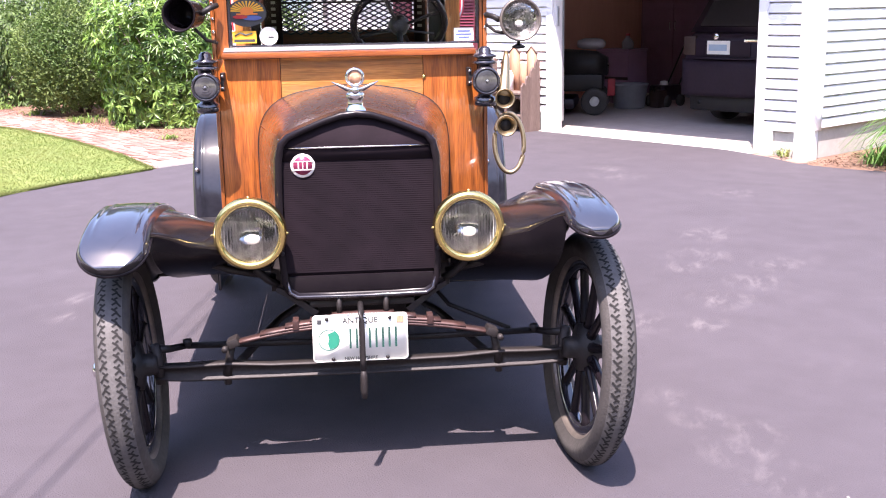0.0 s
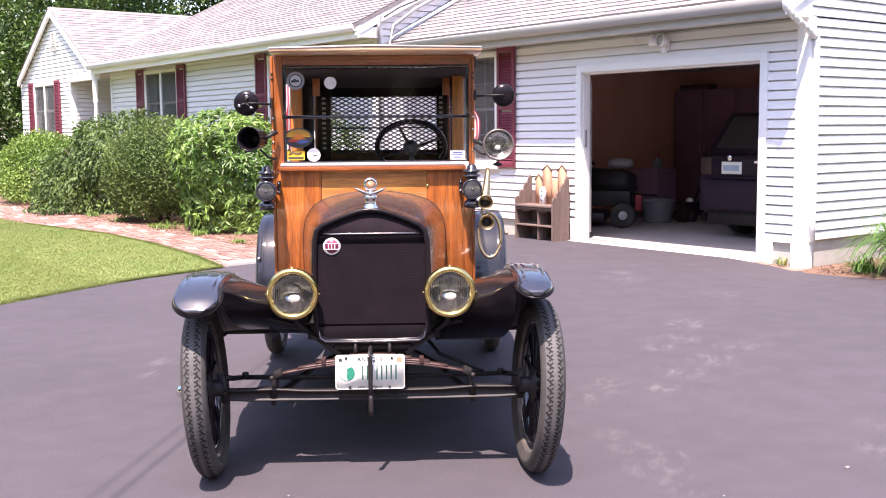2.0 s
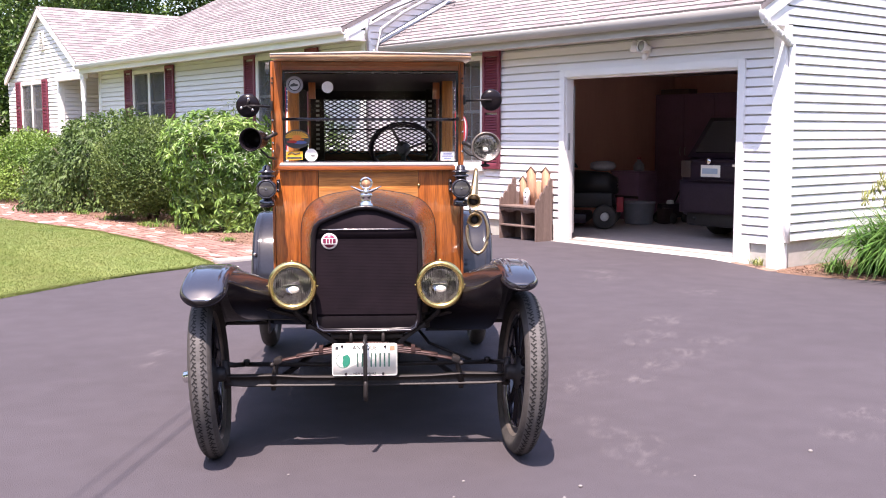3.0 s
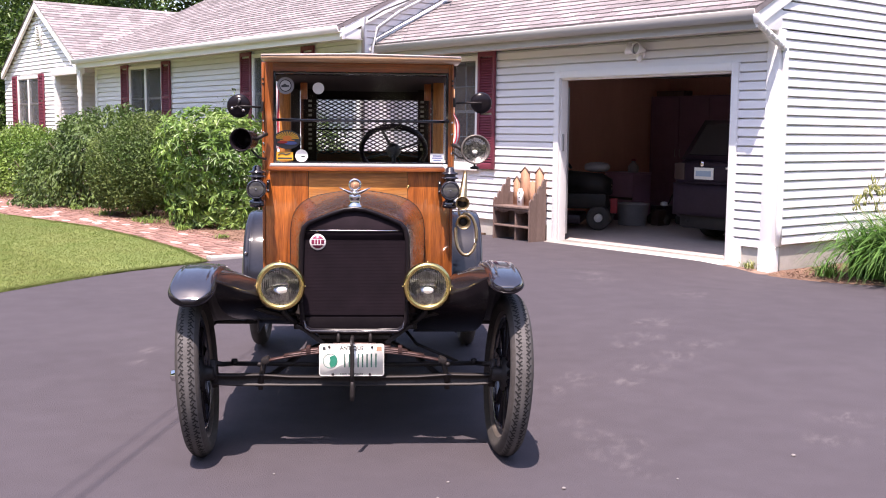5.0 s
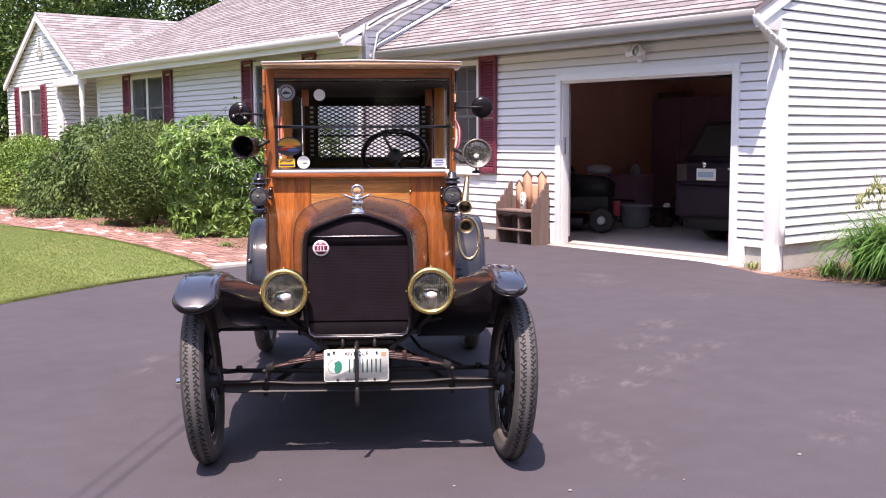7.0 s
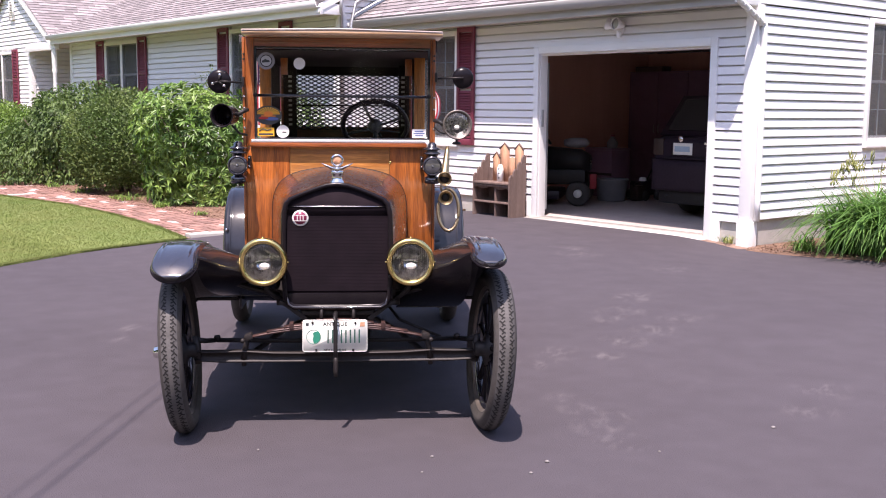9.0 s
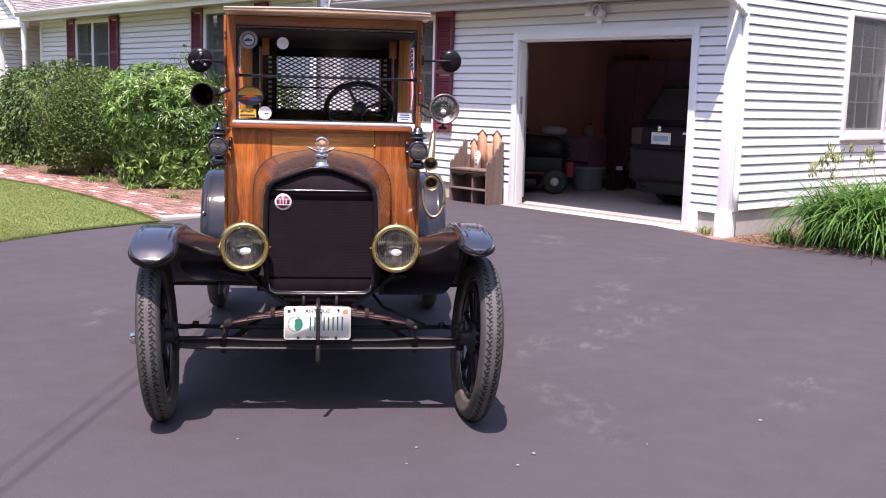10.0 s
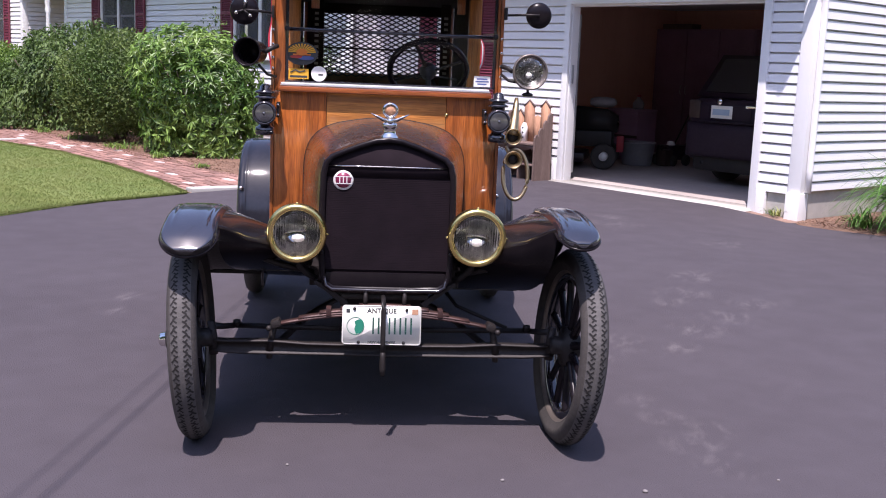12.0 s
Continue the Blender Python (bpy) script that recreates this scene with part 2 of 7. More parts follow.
garage_floor_mat = mat("garage_concrete", (0.47, 0.405, 0.375), (0.36, 0.31, 0.285), rough=0.8, scale=1.0, bump=0.2, bscale=60.0)
gray_wood = mat("weathered_wood", (0.22, 0.150, 0.125), (0.12, 0.078, 0.066), rough=0.9, scale=3.0, stretch=(6, 6, 0.6), bump=0.4, bscale=20.0, fine=0.8)
tan_wood = mat("cedar_wood", (0.52, 0.29, 0.17), (0.32, 0.15, 0.09), rough=0.8, scale=3.0, stretch=(6, 6, 0.6), bump=0.3, bscale=20.0, fine=0.8)

black_paint = mat("black_enamel", (0.014, 0.013, 0.018), (0.022, 0.020, 0.027), rough=0.16, scale=3.0, coat=1.0)
fender_paint = mat("hazed_enamel", (0.014, 0.014, 0.021), (0.026, 0.025, 0.036), rough=0.6, scale=3.0, coat=1.0, spec=0.03, fine=0.6)
fender_paint.node_tree.nodes["Principled BSDF"].inputs["Coat IOR"].default_value = 2.0
fender_paint.node_tree.nodes["Principled BSDF"].inputs["Coat Roughness"].default_value = 0.08
dull_enamel = mat("dull_enamel", (0.009, 0.009, 0.014), (0.018, 0.017, 0.025), rough=0.5, scale=5.0, coat=0.8, spec=0.5, fine=0.8)
dull_enamel.node_tree.nodes["Principled BSDF"].inputs["Coat Roughness"].default_value = 0.10
dull_enamel.node_tree.nodes["Principled BSDF"].inputs["Specular IOR Level"].default_value = 0.12
hood_paint = mat("soft_black_enamel", (0.012, 0.010, 0.011), (0.024, 0.018, 0.018), rough=0.28, scale=5.0, coat=1.0, spec=0.6, fine=0.7)
hood_paint.node_tree.nodes["Principled BSDF"].inputs["Coat IOR"].default_value = 2.2
hood_paint.node_tree.nodes["Principled BSDF"].inputs["Coat Roughness"].default_value = 0.16
apron_paint = mat("apron_enamel", (0.010, 0.008, 0.009), (0.018, 0.014, 0.014), rough=0.13, scale=5.0, spec=0.5, fine=0.5)
screen_mat = mat("insect_screen", (0.13, 0.132, 0.14), (0.10, 0.103, 0.11), rough=0.8, scale=3.0)
screen_mat.node_tree.nodes["Principled BSDF"].inputs["Alpha"].default_value = 0.42
black_dull = mat("black_iron", (0.012, 0.011, 0.012), (0.022, 0.018, 0.018), rough=0.5, spec=0.3, scale=8.0, bump=0.15, bscale=80.0, fine=0.7)
black_cloth = mat("black_top_cloth", (0.024, 0.013, 0.015), (0.034, 0.018, 0.020), rough=0.9, scale=8.0)
core_mat = mat("radiator_core", (0.014, 0.0105, 0.013), (0.020, 0.014, 0.018), rough=0.9, scale=12.0, spec=0.03)
tank_mat = mat("black_tank", (0.008, 0.006, 0.008), (0.013, 0.010, 0.012), rough=0.24, scale=10.0, spec=0.16)
oak_up = oak("oak_upright", (16, 16, 1.0))
oak_across = oak("oak_across", (1.0, 16, 16), (0.74, 0.31, 0.08), (0.46, 0.15, 0.032))
# Same oak, darkened: the shade low on and inside the cab is in its colour.
oak_shaded = oak("oak_shaded", (1.0, 14, 14), (0.25, 0.060, 0.012), (0.10, 0.022, 0.005))
roof_oak = oak("weathered_oak", (1.0, 16, 16), (0.74, 0.50, 0.30), (0.50, 0.28, 0.14))
# Same oak, brightened: light on the inner body posts is in its colour.
oak_lit = oak("oak_lit", (16, 16, 1.0), (0.66, 0.26, 0.055), (0.38, 0.12, 0.024))
oak_post = oak("oak_post", (16, 16, 1.0), (0.56, 0.165, 0.038), (0.27, 0.066, 0.014))
oak_header = oak("oak_header", (1.0, 14, 14), (0.52, 0.145, 0.036), (0.27, 0.062, 0.015))
brass = mat("brass", (0.80, 0.63, 0.26), (0.70, 0.52, 0.18), rough=0.22, metal=1.0, scale=6.0)
brass_old = mat("old_brass", (0.46, 0.36, 0.22), (0.29, 0.21, 0.125), rough=0.42, metal=1.0, scale=9.0, fine=0.7)
chrome = mat("nickel", (0.78, 0.76, 0.74), (0.66, 0.63, 0.60), rough=0.12, metal=1.0, scale=8.0)
steel = mat("worn_steel", (0.028, 0.021, 0.020), (0.014, 0.011, 0.011), rough=0.6, metal=0.2, scale=14.0, fine=0.8)
rust_iron = mat("rusty_iron", (0.085, 0.040, 0.034), (0.040, 0.023, 0.023), rough=0.5, metal=0.3, scale=12.0, fine=0.8)
rubber = mat("tyre_rubber", (0.062, 0.054, 0.050), (0.036, 0.031, 0.029), rough=0.75, scale=6.0, bump=0.2, bscale=120.0)
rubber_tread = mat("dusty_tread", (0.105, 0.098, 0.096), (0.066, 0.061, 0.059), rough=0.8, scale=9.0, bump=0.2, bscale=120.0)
# Near-black that paints the shade of the tread grooves.
groove_shade_mat = mat("groove_shade", (0.008, 0.007, 0.007), (0.013, 0.011, 0.011), rough=0.9)
rim_mat = mat("painted_rim", (0.26, 0.22, 0.19), (0.14, 0.12, 0.11), rough=0.4, metal=0.6, scale=12.0)
spot_glass = glass("spot_lens_glass", (0.93, 0.93, 0.93), 0.01, 1.45, 0.10)
lens_mat = glass("fluted_lens", (0.96, 0.96, 0.96), 0.02, 1.45)
clear_glass = glass("windshield_glass", (0.97, 0.97, 0.97), 0.0, 1.10)
ring_glass = mat("ribbed_lamp_glass", (0.09, 0.09, 0.10), (0.05, 0.05, 0.055), rough=0.07, scale=20.0, coat=1.0, spec=0.9)
# Upright light and dark streaks in the silver imitate reflections behind the lens.
reflector = mat("streaked_reflector", (0.62, 0.61, 0.60), (0.22, 0.215, 0.21), rough=0.10, metal=1.0, scale=22.0, stretch=(2.2, 1, 0.5))
dim_reflector = mat("dulled_reflector", (0.34, 0.34, 0.345), (0.20, 0.20, 0.205), rough=0.28, metal=1.0, scale=10.0)
plate_white = mat("plate_white", (0.84, 0.83, 0.77), (0.77, 0.76, 0.70), rough=0.65, scale=20.0)
plate_green = mat("plate_green", (0.012, 0.20, 0.13), (0.012, 0.16, 0.10), rough=0.4, scale=20.0)
digit_green = mat("digit_green", (0.018, 0.075, 0.06), (0.014, 0.055, 0.045), rough=0.4, scale=20.0)
ink = mat("dark_ink", (0.03, 0.035, 0.04), (0.05, 0.05, 0.05), rough=0.5)
white_enamel = mat("white_enamel", (0.80, 0.78, 0.75), (0.70, 0.68, 0.66), rough=0.3, scale=20.0)
red_enamel = mat("maroon_enamel", (0.25, 0.03, 0.08), (0.18, 0.02, 0.06), rough=0.3, scale=20.0)
flag_red = mat("flag_red", (0.55, 0.03, 0.05), (0.42, 0.02, 0.04), rough=0.8)
flag_white = mat("flag_white", (0.8, 0.78, 0.76), (0.7, 0.68, 0.67), rough=0.8)
flag_blue = mat("flag_blue", (0.02, 0.03, 0.11), (0.015, 0.025, 0.08), rough=0.8)
sticker_yellow = mat("yellow_vinyl", (0.80, 0.42, 0.04), (0.70, 0.34, 0.03), rough=0.4)
sticker_orange = mat("orange_vinyl", (0.75, 0.22, 0.04), (0.65, 0.18, 0.03), rough=0.4)
sticker_blue = mat("blue_vinyl", (0.08, 0.12, 0.32), (0.06, 0.09, 0.25), rough=0.4)
sticker_pale = mat("pale_blue_print", (0.30, 0.42, 0.55), (0.40, 0.50, 0.60), rough=0.5)
red_paint = mat("red_paint", (0.42, 0.02, 0.03), (0.32, 0.015, 0.02), rough=0.3, coat=0.5)
grey_plastic = mat("grey_plastic", (0.27, 0.26, 0.27), (0.20, 0.19, 0.20), rough=0.5)
car_paint = mat("dark_car_paint", (0.026, 0.015, 0.025), (0.020, 0.011, 0.019), rough=0.4, spec=0.3)
car_bumper = mat("dark_bumper", (0.030, 0.018, 0.028), (0.023, 0.014, 0.021), rough=0.6, spec=0.2)
car_glass = mat("dark_car_glass", (0.010, 0.009, 0.011), (0.014, 0.012, 0.014), rough=0.12)
dull_red = mat("faded_red_plastic", (0.30, 0.012, 0.020), (0.22, 0.010, 0.016), rough=0.6)
cabinet_brown = mat("cabinet_wood", (0.32, 0.18, 0.25), (0.25, 0.14, 0.20), rough=0.5, scale=4.0)
leather = mat("dark_leather", (0.05, 0.025, 0.02), (0.03, 0.015, 0.012), rough=0.5, bump=0.2, bscale=40.0)
rhodo_leaf = leafy("rhododendron_leaf", (0.064, 0.158, 0.026), (0.230, 0.345, 0.076), 0.6, 0.36)
yew_leaf = leafy("shrub_leaf", (0.052, 0.110, 0.024), (0.146, 0.200, 0.052), 0.45, 0.65)
vine_leaf = leafy("weeping_leaf", (0.092, 0.188, 0.032), (0.215, 0.310, 0.060), 0.5, 0.6)
weep_leaf = leafy("weeping_leaf", (0.044, 0.094, 0.023), (0.128, 0.192, 0.048), 0.5, 0.6)
far_leaf = leafy("tree_leaf", (0.045, 0.098, 0.020), (0.10, 0.162, 0.036), 0.6)
lily_leaf = leafy("daylily_leaf", (0.070, 0.190, 0.030), (0.13, 0.26, 0.050), 0.4, 0.6)
lily_stalk = leafy("daylily_stalk", (0.30, 0.34, 0.10), (0.36, 0.36, 0.12), 0.2)
bark = mat("bark", (0.12, 0.09, 0.07), (0.07, 0.05, 0.04), rough=0.95, scale=6.0, bump=0.8, bscale=30.0)
cable_mat = mat("black_cable", (0.03, 0.03, 0.03), (0.04, 0.04, 0.04), rough=0.6)
galvanised = mat("galvanised_conduit", (0.52, 0.52, 0.53), (0.42, 0.42, 0.43), rough=0.45, metal=0.6, scale=8.0)

# ---- mesh helpers ----
FWD = Matrix.Rotation(radians(90), 4, "X")      # local z points to -y
SIDE = Matrix.Rotation(radians(90), 4, "Y")     # local z points to +x


def at(x, y, z):
    return Matrix.Translation((x, y, z))


def part(name, bm, material, parent, label="", angle=38, m=None):
    """Links a bmesh as one mesh object under a thing or part (or at top level)."""
    me = bpy.data.meshes.new(name)
    if angle:
        lim = radians(angle)
        for f in bm.faces:
            f.smooth = True
        for e in bm.edges:
            e.smooth = len(e.link_faces) == 2 and e.calc_face_angle(3.0) < lim
    bm.to_mesh(me)
    bm.free()
    for one in material if isinstance(material, (list, tuple)) else (material,):
        me.materials.append(one)
    ob = new(name, me)
    if parent:
        ob.parent = parent
    if m is not None:
        ob.matrix_basis = m
    if label:
        ob["label"] = label
    return ob


def bx(x0, x1, y0, y1, z0, z1, bevel=0.0, bm=None, m=None):
    bm = bm or bmesh.new()
    vs = [bm.verts.new((x, y, z)) for z in (z0, z1) for y in (y0, y1) for x in (x0, x1)]
    fs = [bm.faces.new([vs[i] for i in q]) for q in ((0, 2, 3, 1), (4, 5, 7, 6), (0, 1, 5, 4), (2, 6, 7, 3), (0, 4, 6, 2), (1, 3, 7, 5))]
    if m is not None:
        bmesh.ops.transform(bm, matrix=m, verts=vs)
    if bevel:
        es = {e for f in fs for e in f.edges}
        bmesh.ops.bevel(bm, geom=list(es), offset=bevel, segments=2, profile=0.6, affect="EDGES")
    return bm


def lathe(prof, m=None, n=32, bm=None):
    """Turns a profile of (radius, height) round z."""
    bm = bm or bmesh.new()
    m = m or Matrix()
    rings = []
    for r, h in prof:
        if r < 1e-5:
            rings.append([bm.verts.new(m @ Vector((0, 0, h)))])
        else:
            rings.append([bm.verts.new(m @ Vector((r * math.cos(2 * math.pi * k / n), r * math.sin(2 * math.pi * k / n), h))) for k in range(n)])
    for a, b in zip(rings, rings[1:]):
        for k in range(n):
            q = [a[k % len(a)], a[(k + 1) % len(a)], b[(k + 1) % len(b)], b[k % len(b)]]
            q = [v for i, v in enumerate(q) if v not in q[:i]]
            if len(q) > 2:
                bm.faces.new(q)
    return bm


def tube(pts, r, n=8, bm=None, closed=False, flat=1.0):
    """A round bar along points; r may be a list."""
    bm = bm or bmesh.new()
    pts = [Vector(p) for p in pts]
    k = len(pts)
    rs = r if isinstance(r, (list, tuple)) else [r] * k
    up = Vector((0.13, 0.21, 0.97))
    rings = []
    for i, p in enumerate(pts):
        a = pts[i - 1] if (i or closed) else p
        b = pts[(i + 1) % k] if (i + 1 < k or closed) else p
        t = (b - a).normalized()
        side = t.cross(up)
        if side.length < 0.05:
            side = t.cross(Vector((1, 0, 0)))
        side.normalize()
        up2 = side.cross(t)
        rings.append([bm.verts.new(p + rs[i] * (math.cos(2 * math.pi * j / n) * side + flat * math.sin(2 * math.pi * j / n) * up2)) for j in range(n)])
    pairs = list(zip(rings, rings[1:])) + ([(rings[-1], rings[0])] if closed else [])
    for a, b in pairs:
        for j in range(n):
            bm.faces.new((a[j], a[(j + 1) % n], b[(j + 1) % n], b[j]))
    if not closed:
        bm.faces.new(rings[0][::-1])
        bm.faces.new(rings[-1])
    return bm


def loft(rings, closed=True, caps=True, bm=None):
    bm = bm or bmesh.new()
    vs = [[bm.verts.new(p) for p in ring] for ring in rings]
    n = len(vs[0])
    for a, b in zip(vs, vs[1:]):
        for j in range(n if closed else n - 1):
            bm.faces.new((a[j], a[(j + 1) % n], b[(j + 1) % n], b[j]))
    if caps and closed:
        bm.faces.new(vs[0][::-1])
        bm.faces.new(vs[-1])
    return bm


def smooth_path(pts, n=3):
    out = []
    k = len(pts)
    for i in range(k - 1):
        p0, p1, p2, p3 = (np.array(pts[max(0, min(k - 1, j))], float) for j in (i - 1, i, i + 1, i + 2))
        for q in range(n):
            t = q / n
            out.append(tuple(0.5 * (2 * p1 + (p2 - p0) * t + (2 * p0 - 5 * p1 + 4 * p2 - p3) * t * t + (3 * p1 - p0 - 3 * p2 + p3) * t ** 3)))
    out.append(tuple(float(c) for c in pts[-1]))
    return out


def slab(poly, depth, m=None, bm=None):
    """A flat outline in x, z, pushed back along y by depth."""
    m = m or Matrix()
    return loft([[m @ Vector((x, 0, z)) for x, z in poly], [m @ Vector((x, depth, z)) for x, z in poly]], bm=bm)


def empty(name, m, label, category, group="", kind=""):
    ob = new(name)
    ob.matrix_basis = m
    return tagged(ob, label, category, group, kind)


def letters(text, size, material, parent, m, name="lettering"):
    cu = bpy.data.curves.new("text", "FONT")
    cu.body, cu.size, cu.align_x, cu.align_y, cu.extrude = text, size, "CENTER", "CENTER", 0.0004
    cu.offset = size * 0.022
    tmp = bpy.data.objects.new("text", cu)
    me = bpy.data.meshes.new_from_object(tmp)
    bpy.data.objects.remove(tmp)
    me.materials.append(material)
    ob = new(name, me)
    ob.parent, ob.matrix_basis = parent, m
    return ob


def raw(name, verts, faces, material, parent=None, smooth=False):
    me = bpy.data.meshes.new(name)
    me.from_pydata(verts, [], faces)
    me.materials.append(material)
    if smooth:
        me.shade_smooth()
    ob = new(name, me)
    if parent:
        ob.parent = parent
    return ob


def gz(y, x=-20.0):
    """Height of the ground: level by the truck, rising gently to the house and falling away to the garage corner."""
    s = min(1.0, max(0.0, (y - 2.0) / 3.5))
    u, v = min(1.0, max(0.0, (x + 5.6) / 1.1)), min(1.0, max(0.0, (y - 4.5) / 3.2))
    w = min(1.0, max(0.0, (x + 4.3) / 1.2))
    return 0.095 * s * s * (3 - 2 * s) - (0.05 * u * u * (3 - 2 * u) - 0.035 * w * w * (3 - 2 * w)) * v * v * (3 - 2 * v)


def sheet(name, outline, lift, material, label, category):
    bm = bmesh.new()
    vs = [bm.verts.new((x, y, 0)) for x, y in outline]
    bm.faces.new(vs)
    for k in range(15):
        bmesh.ops.bisect_plane(bm, geom=bm.verts[:] + bm.edges[:] + bm.faces[:], plane_co=(0, 2.0 + 0.45 * k, 0), plane_no=(0, 1, 0))
    for k in range(18):
        bmesh.ops.bisect_plane(bm, geom=bm.verts[:] + bm.edges[:] + bm.faces[:], plane_co=(-5.6 + 0.147 * k, 0, 0), plane_no=(1, 0, 0))
    bmesh.ops.triangulate(bm, faces=bm.faces[:])
    for v in bm.verts:
        v.co.z = gz(v.co.y, v.co.x) + lift
    bmesh.ops.recalc_face_normals(bm, faces=bm.faces[:])
    if sum(f.normal.z for f in bm.faces) < 0:
        bmesh.ops.reverse_faces(bm, faces=bm.faces[:])
    if lift > 0:
        rim = [e for e in bm.edges if len(e.link_faces) == 1]
        low = bmesh.ops.extrude_edge_only(bm, edges=rim)
        for v in low["geom"]:
            if isinstance(v, bmesh.types.BMVert):
                v.co.z -= lift + 0.03
    return tagged(part(name, bm, material, None, angle=60), label, category, kind="structure")


# ---- ground ----
sheet("ground", [(-300, -300), (300, -300), (300, 400), (-300, 400)], -0.05, soil, "rough green ground reaching out round the house", "ground")
DRIVE = [(-7.2, -40), (-6.9, -8), (-7.1, -3), (-7.55, -0.5), (-8.02, 0.95), (-8.40, 1.65), (-8.65, 2.15), (-8.79, 2.6), (-8.82, 3.1), (-8.84, 3.55), (-8.87, 4.05),
         (-9.15, 5.2), (-9.2, 7.7), (-9.05, 7.95), (-8.2, 8.0), (-4.62, 8.0), (-4.45, 7.82), (-3.6, 7.80), (-2.9, 7.98), (-2.2, 8.35), (-1.5, 9.1), (-1.0, 11), (-0.8, 20),
         (12, 20), (14, -40)]
sheet("driveway", DRIVE, 0.0, asphalt, "dark grey sealed asphalt driveway with pale scuffs", "driveway")
LAWN = [(-7.16, -20), (-6.86, -8), (-7.06, -3), (-7.51, -0.5), (-7.98, 0.95), (-8.36, 1.65), (-8.61, 2.15), (-8.75, 2.6), (-8.78, 3.1), (-8.80, 3.50), (-9.9, 3.7), (-11.5, 3.86),
        (-13.4, 3.9), (-16.2, 3.6), (-20.5, 3.5), (-40, 3.3), (-40, -20)]
sheet("lawn", LAWN, 0.012, lawn_mat, "sunny mown lawn with yellowing patches beside the driveway", "lawn")
sheet("walkway_bed", [(-8.85, 3.56), (-9.9, 3.7), (-11.5, 3.86), (-13.4, 3.9), (-16.2, 3.6), (-20.5, 3.5), (-26, 3.4), (-26, 4.6), (-20.4, 4.75), (-16, 4.8), (-12, 4.75), (-10.2, 4.62), (-8.9, 4.5)],
      0.0, sand_mat, "sandy bed under the brick walkway", "walkway")
sheet("mulch_bed", [(-8.92, 4.52), (-10.2, 4.64), (-12, 4.77), (-16, 4.82), (-20.4, 4.77), (-26, 4.62), (-30, 4.6), (-30, 9.0), (-9.25, 8.0), (-9.22, 7.7), (-9.17, 5.2)],
      0.006, mulch_mat, "reddish bark mulch bed along the house front", "mulch bed")
sheet("side_bed", [(-4.62, 7.98), (-4.46, 7.78), (-3.6, 7.75), (-2.88, 7.93), (-2.16, 8.30), (-1.45, 9.05), (-0.95, 11), (-0.75, 18), (-4.5, 18)],
      0.006, mulch_mat, "reddish bark mulch bed at the garage side", "mulch bed")

# ---- house ----
WY, WX = 8.02, -4.61          # garage front and side wall
MY, MX = 7.35, -11.4          # front of the main house and its gable end
house = empty("house", at(0, 0, 0), "white vinyl-sided ranch house with attached garage and grey shingle roof", "house")
COURSE = 0.0998
course_mesh = {}


def course(length, drop, parent, m):
    """One lap of siding: leaning out to a thick lower edge."""
    key = (round(length, 2), round(drop, 3))
    if key not in course_mesh:
        bm = bmesh.new()
        prof = [(0.030, drop), (-0.001, drop), (-0.012, 0.019), (-0.011, 0.0155), (0.030, 0.0155)]
        loft([[(0, a, b) for a, b in prof], [(length, a, b) for a, b in prof]], bm=bm)
        me = bpy.data.meshes.new("siding_course")
        bm.to_mesh(me)
        bm.free()
        me.materials.append(vinyl)
        course_mesh[key] = me
    ob = new("siding_course", course_mesh[key])
    ob.parent, ob.matrix_basis = parent, m
    return ob


def sided(parent, m, x0, x1, z0, z1, holes=(), top=None):
    """Courses along local x from x0 to x1, left out over holes (x0, x1, z0, z1); top(z) narrows a gable."""
    k = 0
    while z0 + k * COURSE < z1 - 0.01:
        za, zb = z0 + k * COURSE, min(z1, z0 + (k + 1) * COURSE)
        a, b = (x0, x1) if not top else top(zb)
        runs = [(max(a, x0), min(b, x1))]
        for h0, h1, g0, g1 in holes:
            if zb > g0 + 0.02 and za < g1 - 0.02:
                runs = [r for p, q in runs for r in ((p, min(q, h0)), (max(p, h1), q)) if r[1] - r[0] > 0.02]
        for p, q in runs:
            if q - p > 0.05:
                course(q - p, zb - za, parent, m @ at(p, 0, za))
        k += 1


def wall(name, x0, x1, z0, z1, thick, holes, m, material=vinyl, parent=house):
    """A solid wall in local x and z with openings through it."""
    xs = sorted({x0, x1, *[h[0] for h in holes], *[h[1] for h in holes]})
    zs = sorted({z0, z1, *[h[2] for h in holes], *[h[3] for h in holes]})
    bm = bmesh.new()
    for a, b in zip(xs, xs[1:]):
        for c, d in zip(zs, zs[1:]):
            mx, mz = (a + b) / 2, (c + d) / 2
            if not any(h[0] < mx < h[1] and h[2] < mz < h[3] for h in holes):
                bx(a, b, 0.032, thick, c, d, bm=bm)
    bmesh.ops.remove_doubles(bm, verts=bm.verts[:], dist=1e-4)
    seen = {}
    for f in bm.faces[:]:
        seen.setdefault(tuple(round(c, 3) for c in f.calc_center_median()), []).append(f)
    bmesh.ops.delete(bm, geom=[f for fs in seen.values() if len(fs) > 1 for f in fs], context="FACES")
    return part(name, bm, material, parent, angle=0, m=m)


